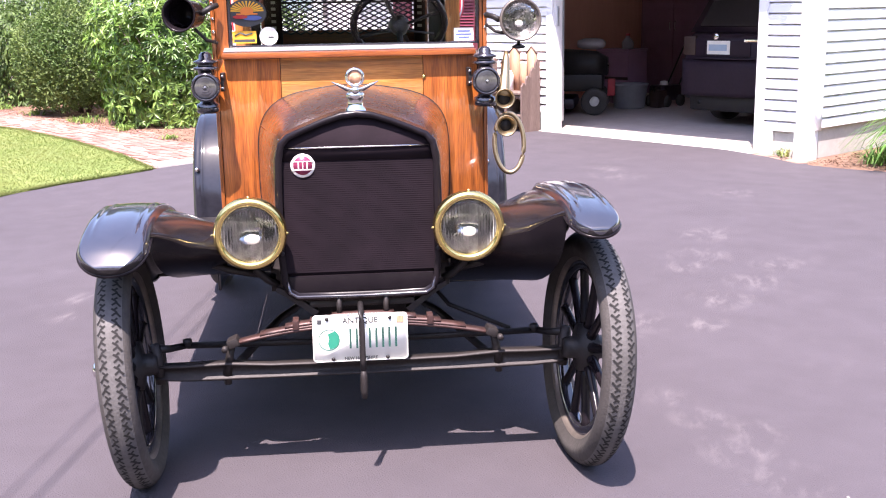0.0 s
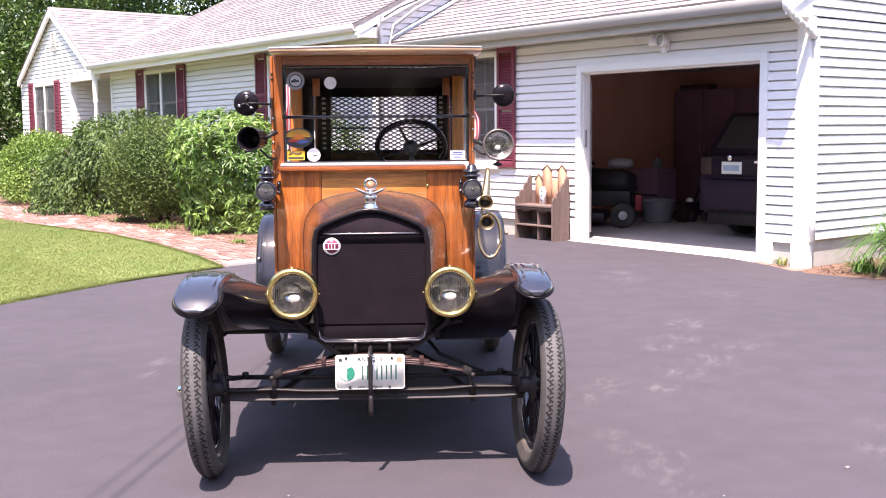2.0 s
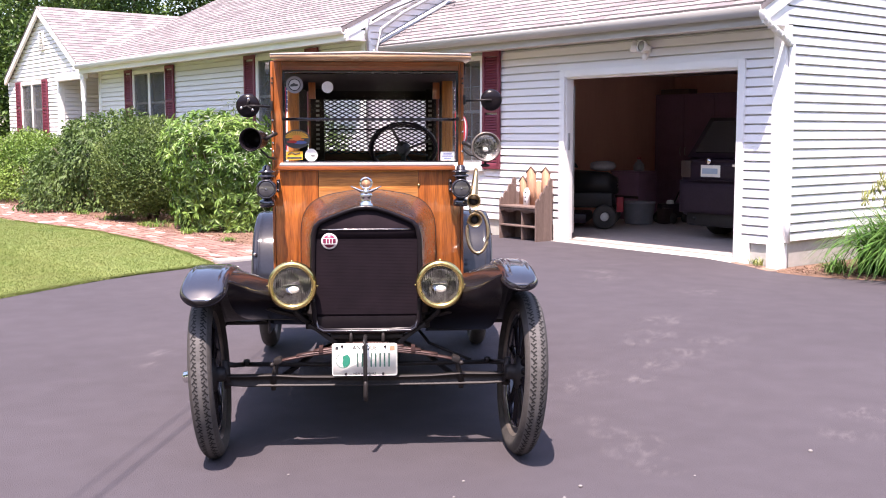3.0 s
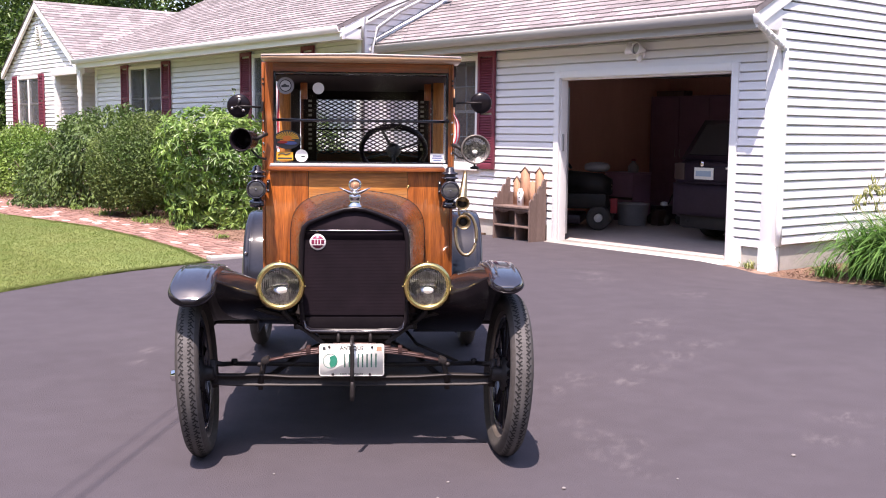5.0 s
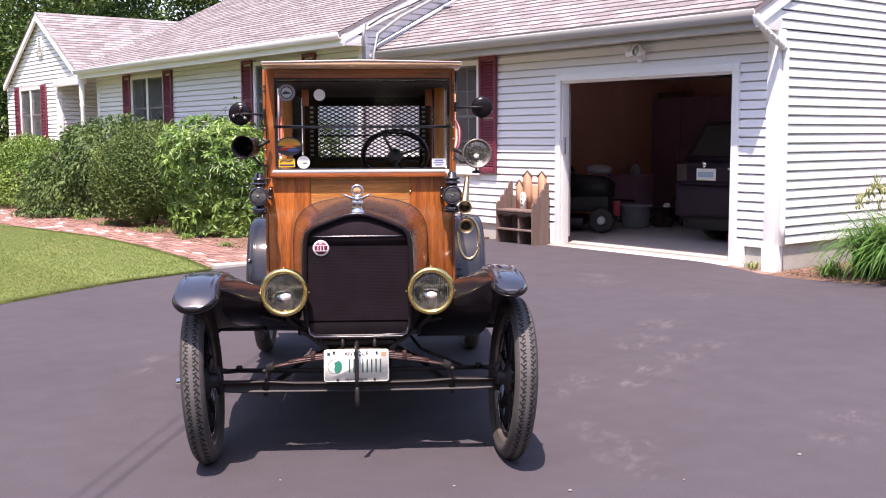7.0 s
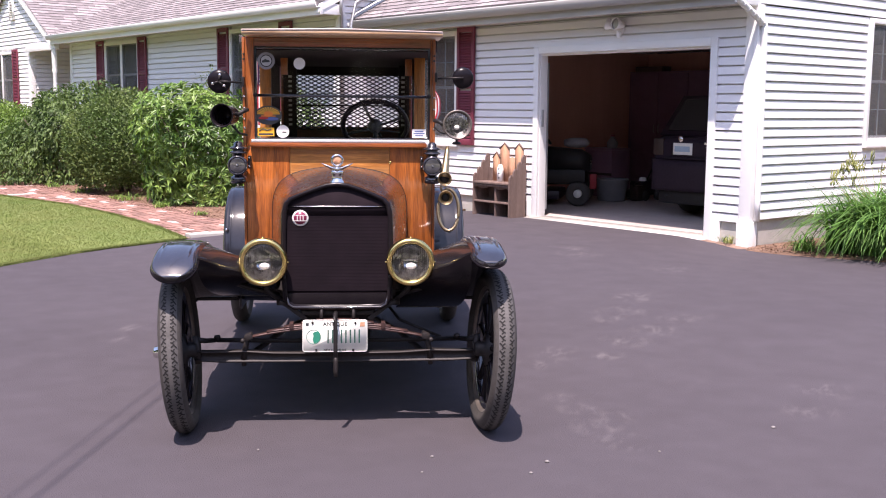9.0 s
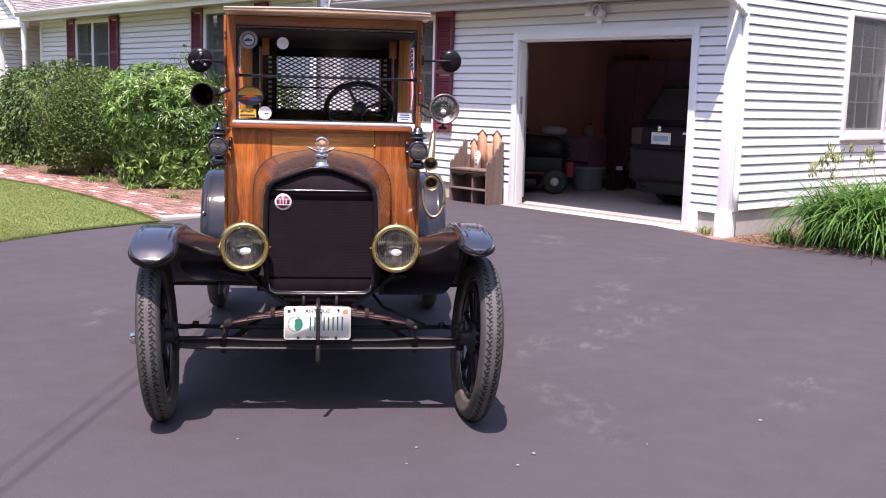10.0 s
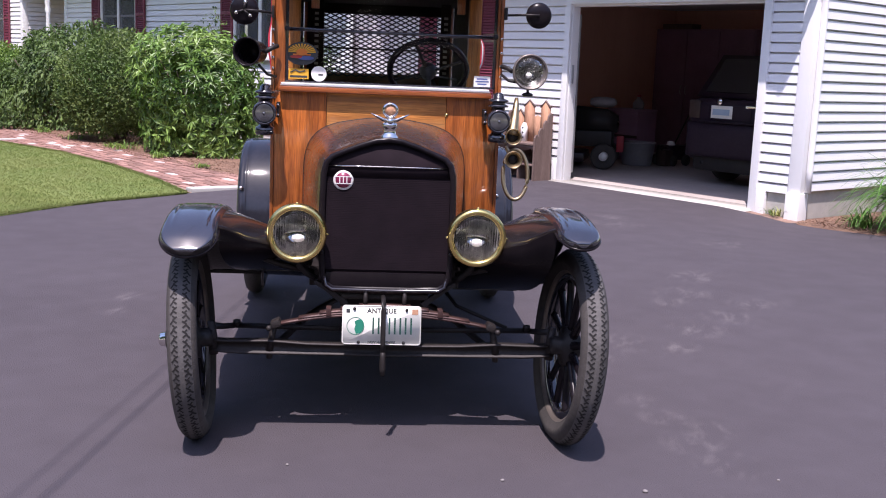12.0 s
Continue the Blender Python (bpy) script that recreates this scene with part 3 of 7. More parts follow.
def shutter_part(parent, m, w, h):
    bm = bmesh.new()
    for a, b, c, d in ((0, 0.05, 0, h), (w - 0.05, w, 0, h), (0.05, w - 0.05, 0, 0.07), (0.05, w - 0.05, h - 0.07, h), (0.05, w - 0.05, h * 0.5 - 0.03, h * 0.5 + 0.03)):
        bx(a, b, -0.032, 0, c, d, 0.004, bm=bm)
    sh = part("shutter", bm, shutter_mat, parent, "maroon louvred shutter", m=m)
    bm = bmesh.new()
    z = 0.085
    while z < h - 0.09:
        if abs(z - h * 0.5) > 0.05:
            bx(0.05, w - 0.05, -0.006, 0.004, -0.02, 0.02, bm=bm, m=at(0, -0.012, z) @ Matrix.Rotation(radians(-38), 4, "X"))
        z += 0.036
    tagged(part("louvre", bm, shutter_mat, sh, angle=0), kind="stuff")


def house_window(name, m, w, h, shut=0.37, lites=1, grid=False, sides=(1, 1), kind_label="white double-hung window with maroon shutters", bare=False):
    """A window in local x, z from its lower left corner, with frame, sashes, sill and shutters."""
    wd = new(name)
    wd.parent, wd.matrix_basis = house, m
    wd["label"] = kind_label
    t = 0.06
    bm = bmesh.new()
    for a, b, c, d in ((0, t, 0, h), (w - t, w, 0, h), (t, w - t, 0, t), (t, w - t, h - t, h)):
        bx(a, b, -0.03, 0.07, c, d, 0.004, bm=bm)
    part("window_frame", bm, trim_white, wd)
    part("window_sill", bx(-0.02, w + 0.02, -0.055, 0.02, -0.05, 0.0, 0.006), trim_white, wd)
    cell = (w - 2 * t) / lites
    for k in range(lites):
        x0, x1 = t + k * cell, t + (k + 1) * cell
        if k:
            part("mullion", bx(x0 - 0.04, x0 + 0.04, -0.025, 0.06, t, h - t, 0.004), trim_white, wd)
        for z0, z1, yy in ((t, h / 2 + 0.015, 0.035), (h / 2 - 0.015, h - t, 0.012)):
            bm = bmesh.new()
            s = 0.035
            for a, b, c, d in ((x0, x0 + s, z0, z1), (x1 - s, x1, z0, z1), (x0 + s, x1 - s, z0, z0 + s), (x0 + s, x1 - s, z1 - s, z1)):
                bx(a, b, yy - 0.012, yy + 0.012, c, d, bm=bm)
            if grid:
                for q in (1, 2):
                    xx = x0 + (x1 - x0) * q / 3
                    bx(xx - 0.006, xx + 0.006, yy - 0.006, yy + 0.004, z0 + s, z1 - s, bm=bm)
                zz = (z0 + z1) / 2
                bx(x0 + s, x1 - s, yy - 0.005, yy + 0.005, zz - 0.006, zz + 0.006, bm=bm)
            sash = part("sash", bm, trim_white, wd, angle=0)
            g = part("pane", bx(x0 + s, x1 - s, yy + 0.006, yy + 0.010, z0 + s, z1 - s), pane_mat, sash, angle=0)
            g.visible_shadow = False
        part("insect_screen", bx(x0 + 0.01, x1 - 0.01, -0.008, -0.006, t + 0.01, h - t - 0.01), screen_mat, wd, "dark grey insect screen", angle=0)
    if not bare:
        # Not a real curtain: a flat dark sheet stands in for the room's shade.
        part("curtain", bx(-0.1, w + 0.1, 0.30, 0.32, -0.1, h + 0.1), room_dark, wd, angle=0)
    if sides[0]:
        shutter_part(wd, at(-shut, -0.02, -0.02), shut - 0.01, h + 0.06)
    if sides[1]:
        shutter_part(wd, at(w + 0.01, -0.02, -0.02), shut - 0.01, h + 0.06)
    return wd


FRONT = at(0, WY, 0)
RIGHT = at(WX, 0, 0) @ Matrix.Rotation(radians(90), 4, "Z")      # local x runs to +y, outside is +x
GDOOR = (-7.84, -5.18, 0.0, 2.21)
GWIN = (-10.31, -9.46, 1.02, 2.58)
SWIN = (10.28, 11.3, 1.13, 2.6)
wall("wall_front", MX, WX - 0.01, 0.0, 2.62, 0.125, [GDOOR, GWIN], FRONT)
wall("wall_side", WY + 0.13, 15.3, 0.0, 2.62, 0.16, [SWIN], RIGHT)
sided(house, FRONT, MX, WX, 0.285, 2.60, [(-7.93, -5.09, 0, 2.30), (-10.33, -9.44, 0.95, 2.60)])
RIDGE = (11.66, 2.80 + 0.52 * 4.21)


def gable(z):
    if z < 2.90:
        return (WY, 15.3)
    k = (z - 2.90) / 0.52
    return (WY + k, 15.3 - k)


sided(house, RIGHT, WY, 15.3, 0.319, 4.6, [(10.25, 11.33, 1.05, 2.63)], gable)
bm = loft([[(-0.12, WY, 2.70), (-0.12, 15.3, 2.70), (-0.12, RIDGE[0], 4.75)], [(-0.032, WY, 2.70), (-0.032, 15.3, 2.70), (-0.032, RIDGE[0], 4.75)]])
part("gable_wall", bm, vinyl, house, angle=0, m=at(WX, 0, 0))
# foundation, posts and corner boards
part("foundation", bx(MX, -7.93, WY + 0.022, WY + 0.031, -0.3, 0.35), concrete, house, "pale grey concrete foundation", angle=0)
part("foundation", bx(-5.09, WX - 0.024, WY + 0.022, WY + 0.031, -0.3, 0.35), concrete, house, angle=0)
part("foundation", bx(WX - 0.031, WX - 0.022, WY + 0.022, 15.3, -0.3, 0.35), concrete, house, angle=0)
part("corner_board", bx(WX - 0.13, WX + 0.018, WY - 0.026, WY + 0.09, 0.31, 2.62, 0.006), trim_white, house, "white corner board")
part("corner_post", bx(WX - 0.125, WX + 0.035, WY - 0.06, WY + 0.1, -0.1, 0.32, 0.012), trim_white, house, "white corner base block")
part("base_block", bx(-5.09, -4.99, WY - 0.035, WY + 0.02, -0.05, 0.33, 0.008), trim_white, house)
part("base_block", bx(-8.02, -7.93, WY - 0.03, WY + 0.02, -0.05, 0.33, 0.008), trim_white, house)
# garage doorway
gd = new("garage_doorway")
gd.parent = house
gd["label"] = "open white-trimmed garage doorway"
for nm, a, b, c, d in (("door_trim", -7.93, -7.84, 0.04, 2.30), ("door_trim", -5.18, -5.09, 0.03, 2.30), ("door_header", -7.84, -5.18, 2.21, 2.30)):
    part(nm, bx(a, b, WY - 0.035, WY + 0.004, c, d, 0.006), trim_white, gd)
for a, b in ((-7.86, -7.832), (-5.188, -5.16)):
    part("jamb", bx(a, b, WY + 0.006, WY + 0.128, 0.08, 2.22, 0.004), trim_white, gd)
part("head_jamb", bx(-7.832, -5.188, WY + 0.006, WY + 0.128, 2.185, 2.22, 0.004), trim_white, gd)
part("track", bx(-7.86, -7.835, WY + 0.135, WY + 0.165, 0.2, 2.1, 0.004), galvanised, gd, "galvanised door track")
part("latch", bx(-7.8325, -7.815, WY + 0.03, WY + 0.06, 1.28, 1.50, 0.004), galvanised, gd, "grey latch plate")
bm = loft([[(x, WY - 0.12, gz(9) - 0.05 - d), (x, WY + 0.125, gz(9) - 0.05), (x, WY + 0.125, gz(9) + 0.018), (x, WY - 0.05, gz(9) + 0.014 - 0.6 * d), (x, WY - 0.12, gz(9) + 0.004 - d)] for x, d in ((-7.97, 0.0), (-6.6, 0.0), (-5.6, 0.002), (-5.14, 0.018))])
tagged(part("door_sill", bm, concrete, None, angle=20), "pale concrete sill strip at the garage doorway", "sill", kind="structure")
sheet("gravel_strip", [(-5.13, 7.895), (-4.95, 7.90), (-4.80, 7.86), (-4.60, 7.80), (-4.50, 7.86), (-4.60, 8.03), (-5.13, 8.03)], 0.006, sand_mat, "sandy gravel strip along the garage foundation", "gravel strip")
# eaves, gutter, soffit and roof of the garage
part("soffit", bx(MX, WX + 0.005, 7.66, WY + 0.004, 2.62, 2.645), shade_vinyl, house, angle=0)
part("fascia", bx(MX, WX + 0.02, 7.63, 7.66, 2.60, 2.80, 0.004), gutter_mat, house)
g = [(0, 0.11), (0, 0.02), (-0.03, 0), (-0.075, 0.005), (-0.095, 0.06), (-0.11, 0.10), (-0.105, 0.112), (-0.09, 0.10), (-0.07, 0.03), (-0.02, 0.015)]
gut = part("gutter", loft([[(x, 7.628 + a, 2.683 + b) for a, b in g] for x in (-11.36, WX + 0.02)]), gutter_mat, house, "white metal gutter", 30)
ds = smooth_path([(WX + 0.02, 7.56, 2.74), (WX + 0.02, 7.575, 2.68), (WX + 0.025, 7.66, 2.62), (WX + 0.045, 7.90, 2.49), (WX + 0.045, 8.02, 2.42), (WX + 0.050, 8.065, 2.32), (WX + 0.052, 8.075, 1.2), (WX + 0.052, 8.075, 0.33)], 3)
spout = part("downspout", tube(ds, 0.040, 10, flat=0.8), trim_white, house, "white corrugated downspout")
for k in range(3, 13):
    a, b = Vector(ds[k]), Vector(ds[k + 1])
    part("elbow_rib", tube([a.lerp(b, 0.35), a.lerp(b, 0.65)], 0.0435, 10, flat=0.8), trim_white, spout)



def roof_plane(name, x0, x1, y0, z0, slope, run, m=None, cut=None):
    """A roof deck with laid shingle tabs, rising along local y."""
    m = m or Matrix()
    bm = loft([[(x, y0, z0 - 0.06), (x, y0 + run, z0 - 0.06 + slope * run), (x, y0 + run, z0 + slope * run), (x, y0, z0)] for x in (x0, x1)])
    deck = part(name, bm, shingle_mat, house, angle=0, m=m)
    ln = math.hypot(1, slope)
    rnd = random.Random(5)
    verts, faces = [], []
    step = 0.14
    nrow = int(run * ln / step)
    for r in range(nrow):
        ya, yb = r * step / ln, (r + 1) * step / ln + 0.012
        x = x0 - rnd.random() * 0.3
        while x < x1:
            w = 0.30
            a, b = max(x0, x + 0.004), min(x1, x + w - 0.004)
            yo = ya - rnd.random() * (0.022 if r else 0.004)
            xm = (a + b) / 2
            if b > a + 0.03 and not (cut and cut(xm, y0 + ya)):
                i = len(verts)
                za = z0 + slope * yo + 0.018
                zb = z0 + slope * yb + 0.003
                verts += [(a, y0 + yo, za), (b, y0 + yo, za), (b, y0 + yb, zb), (a, y0 + yb, zb), (a, y0 + yo, za - 0.018), (b, y0 + yo, za - 0.018)]
                faces += [(i, i + 1, i + 2, i + 3), (i + 4, i + 5, i + 1, i)]
            x += w
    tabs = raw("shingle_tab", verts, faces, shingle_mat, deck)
    # every second face is a butt and takes the painted shadow colour
    tabs.data.materials.append(shingle_shade)
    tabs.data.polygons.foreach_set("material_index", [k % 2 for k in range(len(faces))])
    tagged(tabs, kind="stuff")
    return deck


roof_plane("roof", MX, WX + 0.04, 7.55, 2.808, 0.532, 4.11)
bm = loft([[(x, 15.9, 2.75), (x, 11.66, 4.995), (x, 11.66, 4.93), (x, 15.9, 2.69)] for x in (MX, WX + 0.04)])
part("roof_back", bm, shingle_mat, house, angle=0)
for s, e in (((7.57, 2.778), (11.66, 4.955)), ((15.9, 2.72), (11.66, 4.925))):
    bm = loft([[(x, s[0], s[1] - 0.17), (x, e[0], e[1] - 0.17), (x, e[0], e[1]), (x, s[0], s[1])] for x in (WX + 0.012, WX + 0.030)])
    part("rake_board", bm, trim_white, house, angle=0)
part("eave_return", bx(WX - 0.06, WX + 0.010, 7.665, WY + 0.02, 2.605, 2.82, 0.005), trim_white, house, "boxed white eave return")
# garage inside
# The ceiling is unseen, added white to bounce daylight into the room.
room = [("interior_wall", -10.72, -10.6, WY + 0.13, 13.6, 0.1, 2.6, plywood), ("interior_wall", -10.6, WX - 0.17, 13.5, 13.6, 0.1, 2.6, plywood),
        ("interior_ceiling", -10.6, WX - 0.17, WY + 0.13, 13.5, 2.5, 2.55, trim_white)]
for nm, a, b, c, d, e, f, mt in room:
    part(nm, bx(a, b, c, d, e, f), mt, house, angle=0)
tagged(part("garage_floor", bx(-10.7, WX - 0.2, WY + 0.128, 13.6, 0.0, 0.12), garage_floor_mat, None, angle=0), "worn concrete garage floor", "floor", kind="structure")
# back wall of the whole house, closing it
part("back_wall", bx(-22.2, WX, 15.2, 15.3, -0.2, 2.7), vinyl, house, angle=0)

house_window("window", at(-10.32, WY - 0.004, 1.02), 0.87, 1.56, 0.37, 1, True, bare=True)
house_window("window", RIGHT @ at(10.27, -0.004, 1.13), 1.04, 1.48, 0.3, 1, True, (0, 0), "white double-hung window in the side wall", True)

# main block
MAIN = at(0, MY, 0)
AWIN = (-20.2, -18.53, 1.45, 2.82)
BWIN = (-14.76, -13.11, 1.45, 2.82)
wall("wall_main", -22.18, MX, -0.1, 2.9, 0.16, [AWIN, BWIN], MAIN)
sided(house, MAIN, -22.18, MX, 0.312, 2.88, [(-20.22, -18.51, 1.38, 2.88), (-14.78, -13.09, 1.38, 2.88)])
house_window("window", MAIN @ at(-20.21, -0.004, 1.45), 1.69, 1.37, 0.40, 2, False, (1, 1), "paired white windows with maroon shutters")
house_window("window", MAIN @ at(-14.77, -0.004, 1.45), 1.67, 1.37, 0.40, 2, False, (1, 1), "paired white windows with maroon shutters")
part("soffit", bx(-22.3, MX + 0.08, 6.98, MY + 0.004, 2.875, 2.90), shade_vinyl, house, angle=0)
part("fascia", bx(-22.3, MX + 0.10, 6.93, 6.98, 2.85, 3.04, 0.004), trim_white, house)
g = [(0, 0.10), (0, 0.012), (-0.025, 0), (-0.07, 0.004), (-0.088, 0.05), (-0.10, 0.088), (-0.096, 0.10), (-0.084, 0.088), (-0.062, 0.022), (-0.02, 0.012)]
part("gutter", loft([[(x, 6.928 + a, 2.945 + b) for a, b in g] for x in (-22.34, MX + 0.10)]), trim_white, house, "white metal gutter", 30)
part("corner_board", bx(-22.195, -22.085, MY - 0.022, MY + 0.05, 0.3, 2.87, 0.005), trim_white, house)
MS = 0.49
MRUN = 4.7
roof_plane("roof", -22.1, MX + 0.10, 6.87, 3.045, MS, MRUN)
part("roof_back", loft([[(x, 16.0, 3.0), (x, 11.57, 5.35), (x, 11.57, 5.28), (x, 16.0, 2.94)] for x in (-22.1, MX + 0.10)]), shingle_mat, house, angle=0)
# gable end over the garage roof
GEND = at(MX, 0, 0) @ Matrix.Rotation(radians(90), 4, "Z")
part("gable_wall", loft([[(x, MY, 0.0), (x, 15.3, 0.0), (x, 15.3, 3.1), (x, 11.57, 5.26), (x, MY, 3.20)] for x in (MX - 0.1, MX - 0.032)]), vinyl, house, angle=0)


def gable_main(z):
    k = max(0.0, (z - 3.20) / MS)
    return (MY + k, 15.3 - k)


sided(house, GEND, MY, 15.3, 2.4, 5.0, [], gable_main)
part("corner_board", bx(MX - 0.1, MX + 0.02, MY - 0.022, MY + 0.10, 0.3, 2.88, 0.005), trim_white, house)
part("eave_return", bx(MX - 0.02, MX + 0.085, 6.985, MY + 0.03, 2.862, 3.02, 0.006), trim_white, house, "boxed white eave return")
bm = loft([[(x, 6.90, 2.88), (x, 11.57, 2.88 + MS * 4.67), (x, 11.57, 3.05 + MS * 4.67), (x, 6.90, 3.05)] for x in (MX + 0.05, MX + 0.095)])
part("rake_board", bm, trim_white, house, angle=0)
bm = loft([[(MX + 0.012, y, 2.80 + 0.532 * (y - 7.55)), (MX + 0.055, y, 2.812 + 0.532 * (y - 7.55)), (MX + 0.055, y, 2.838 + 0.532 * (y - 7.55)), (MX + 0.020, y, 2.90 + 0.532 * (y - 7.55)), (MX + 0.012, y, 2.90 + 0.532 * (y - 7.55))] for y in (7.56, 11.4)])
part("flashing", bm, galvanised, house, "grey metal step flashing", 20)
# service entrance: conduit, drip loop, mast
sv = empty("service_entrance", at(0, 0, 0), "grey service conduit and meter mast clamped to the gable end", "conduit")
part("conduit", tube([(MX + 0.06, MY - 0.02, 1.4), (MX + 0.06, MY - 0.02, 2.86), (MX + 0.14, MY - 0.09, 2.95), (MX + 0.14, MY - 0.05, 3.18)], 0.028, 8), galvanised, sv)
part("conduit", tube([(MX + 0.07, MY + 0.14, 2.2), (MX + 0.07, MY + 0.14, 2.75), (MX + 0.10, MY + 0.22, 3.05), (MX + 0.12, MY + 0.6, 3.32), (MX + 0.14, MY + 1.2, 3.62), (MX + 0.16, MY + 1.4, 3.78)], 0.026, 8), galvanised, sv)
part("weatherhead", lathe([(0.0, 0.10), (0.05, 0.085), (0.07, 0.03), (0.06, -0.05), (0.03, -0.07), (0.0, -0.07)], at(MX + 0.18, MY + 1.45, 3.80) @ Matrix.Rotation(radians(60), 4, "Y"), 14), galvanised, sv)
part("cable", tube([(MX + 0.24, MY - 0.05, 3.15), (MX + 0.26, MY + 0.2, 3.30), (MX + 0.28, MY + 0.7, 3.50), (MX + 0.30, MY + 1.2, 3.74)], 0.012, 6), cable_mat, sv)
part("cable", tube([(MX + 0.18, MY + 1.4, 3.75), (MX + 0.3, MY + 1.45, 3.62), (MX + 0.45, MY + 1.3, 3.68), (MX + 0.5, MY + 1.0, 3.86)], 0.012, 6), cable_mat, sv)
for off, sag, thin in ((0.0, 0.25, 0.0036), (0.16, 0.5, 0.0056)):
    p0, p1 = Vector((-11.25, 7.9 + off, 3.80)), Vector((8.70, -11.4 + off, 6.35))
    pts = [p0.lerp(p1, k / 24) - Vector((0, 0, sag * 4 * (k / 24) * (1 - k / 24))) for k in range(25)]
    part("service_drop", tube(pts, thin, 5), cable_mat, sv, "black overhead cable")

# wing with its porch
WING = at(0, 7.1, 0)
WWIN = (-26.98, -25.30, 1.42, 2.80)
wall("wall_wing", -28.13, -24.1, -0.1, 2.9, 0.16, [WWIN], WING)


def gable_wing(z):
    k = max(0.0, (z - 2.95) / 0.58)
    return (-28.0 + k, -22.35 - k) if z > 2.95 else (-28.13, -24.1)


sided(house, WING, -28.13, -22.3, 0.36, 4.45, [(-27.0, -25.28, 1.36, 2.86)], gable_wing)
part("gable_wall", loft([[(-28.0, y, 2.9), (-22.3, y, 2.9), (-25.2, y, 4.5)] for y in (7.132, 7.24)]), vinyl, house, angle=0)
house_window("window", WING @ at(-26.99, -0.004, 1.42), 1.70, 1.38, 0.38, 2, False, (1, 1), "paired white windows with maroon shutters")
part("corner_board", bx(-24.22, -24.08, 7.075, 7.2, 0.3, 2.9, 0.005), trim_white, house)
WSIDE = at(-24.1, 0, 0) @ Matrix.Rotation(radians(90), 4, "Z")
sided(house, WSIDE, 7.2, 9.0, 0.36, 2.88)
part("wall_porch", bx(-24.2, -22.1, 9.0, 9.1, -0.1, 2.9), shade_vinyl, house, angle=0)
part("wall_porch", bx(-22.28, -22.18, 7.36, 9.0, -0.1, 2.9), vinyl, house, angle=0)
part("wall_porch", bx(-24.25, -24.132, 7.2, 9.0, -0.1, 2.9), vinyl, house, angle=0)
part("porch_ceiling", bx(-24.1, -22.2, 7.1, 9.0, 2.86, 2.9), shade_vinyl, house, angle=0)
part("porch_door", bx(-23.5, -22.6, 8.93, 8.99, 0.3, 2.35, 0.01), trim_white, house, "pale closed entry door")
part("porch_beam", bx(-24.1, -22.2, 6.98, 7.1, 2.74, 2.9, 0.006), trim_white, house)
bm = lathe([(0.055, 0.2), (0.055, 0.9), (0.04, 0.98), (0.065, 1.05), (0.05, 1.2), (0.042, 2.2), (0.06, 2.28), (0.045, 2.34), (0.06, 2.4), (0.06, 2.75)], at(-22.25, 7.0, 0), 14)
part("porch_post", bm, trim_white, house, "turned white porch post")
bm = bmesh.new()
for a, b, c, d in ((-0.15, -0.11, 0, 0.46), (0.11, 0.15, 0, 0.46), (-0.11, 0.11, 0, 0.04), (-0.11, 0.11, 0.42, 0.46)):
    bx(a, b, -0.045, 0, c, d, bm=bm)
vent = part("gable_vent", bm, trim_white, house, "white louvred gable vent", m=at(-25.21, 7.09, 3.55))
# Black sheet paints the shade behind the louvres; the wall is not opened.
part("vent_backing", bx(-0.11, 0.11, -0.006, 0.0, 0.04, 0.42), black_dull, vent, "black sheet painted as the shaded opening", angle=0)
for k in range(6):
    part("vent_louvre", bx(-0.11, 0.11, -0.022, 0.022, -0.005, 0.005, m=at(0, -0.026, 0.075 + 0.062 * k) @ Matrix.Rotation(radians(-40), 4, "X")), trim_white, vent, angle=0)
for sx in (-1, 1):
    run = 2.83
    m = at(-25.21 + sx * run, 0, 2.965) @ Matrix.Rotation(radians(90 * sx), 4, "Z")
    roof_plane("roof", *((6.97, 12.5) if sx > 0 else (-12.5, -6.97)), 0, 0.03, 0.575, run, m)
    a, b = Vector((-25.21 + sx * run, 6.97, 2.965)), Vector((-25.21, 6.97, 4.59))
    bm = loft([[a + Vector((0, y, -0.17)), b + Vector((0, y, -0.17)), b + Vector((0, y, 0.02)), a + Vector((0, y, 0.02))] for y in (0, 0.06)])
    part("rake_board", bm, trim_white, house, angle=0)

# flood lamp over the garage door
fl = empty("flood_light", at(-6.49, WY - 0.012, 2.455), "cream twin-head flood light with a sensor eye on the garage wall", "light fixture")
part("base_plate", lathe([(0, 0.03), (0.05, 0.028), (0.06, 0.015), (0.062, 0.0)], FWD, 20), trim_white, fl)
for sx, az, el in ((-1, 62, 14), (1, -8, 6)):
    arm = Vector((sx * 0.055, -0.07, 0.045))
    part("arm", tube([(sx * 0.02, -0.02, 0.01), arm * 0.7, arm], 0.015, 8), trim_white, fl)
    m = at(*arm) @ Matrix.Rotation(radians(sx * az if sx < 0 else az), 4, "Z") @ Matrix.Rotation(radians(-el), 4, "X") @ FWD
    head = part("lamp_head", lathe([(0.0, -0.05), (0.028, -0.05), (0.034, -0.01), (0.060, 0.045), (0.072, 0.075), (0.074, 0.095), (0.066, 0.095), (0.064, 0.08)], m, 22), trim_white, fl)
    part("bulb_face", lathe([(0.0, 0.088), (0.035, 0.084), (0.063, 0.072), (0.063, 0.068)], m, 20), galvanised, head, "grey bulb face")
part("sensor_eye", lathe([(0.0, -0.055), (0.028, -0.05), (0.034, -0.02), (0.030, 0.015), (0.012, 0.03), (0, 0.03)], at(0.025, -0.065, -0.05), 16), trim_white, fl)

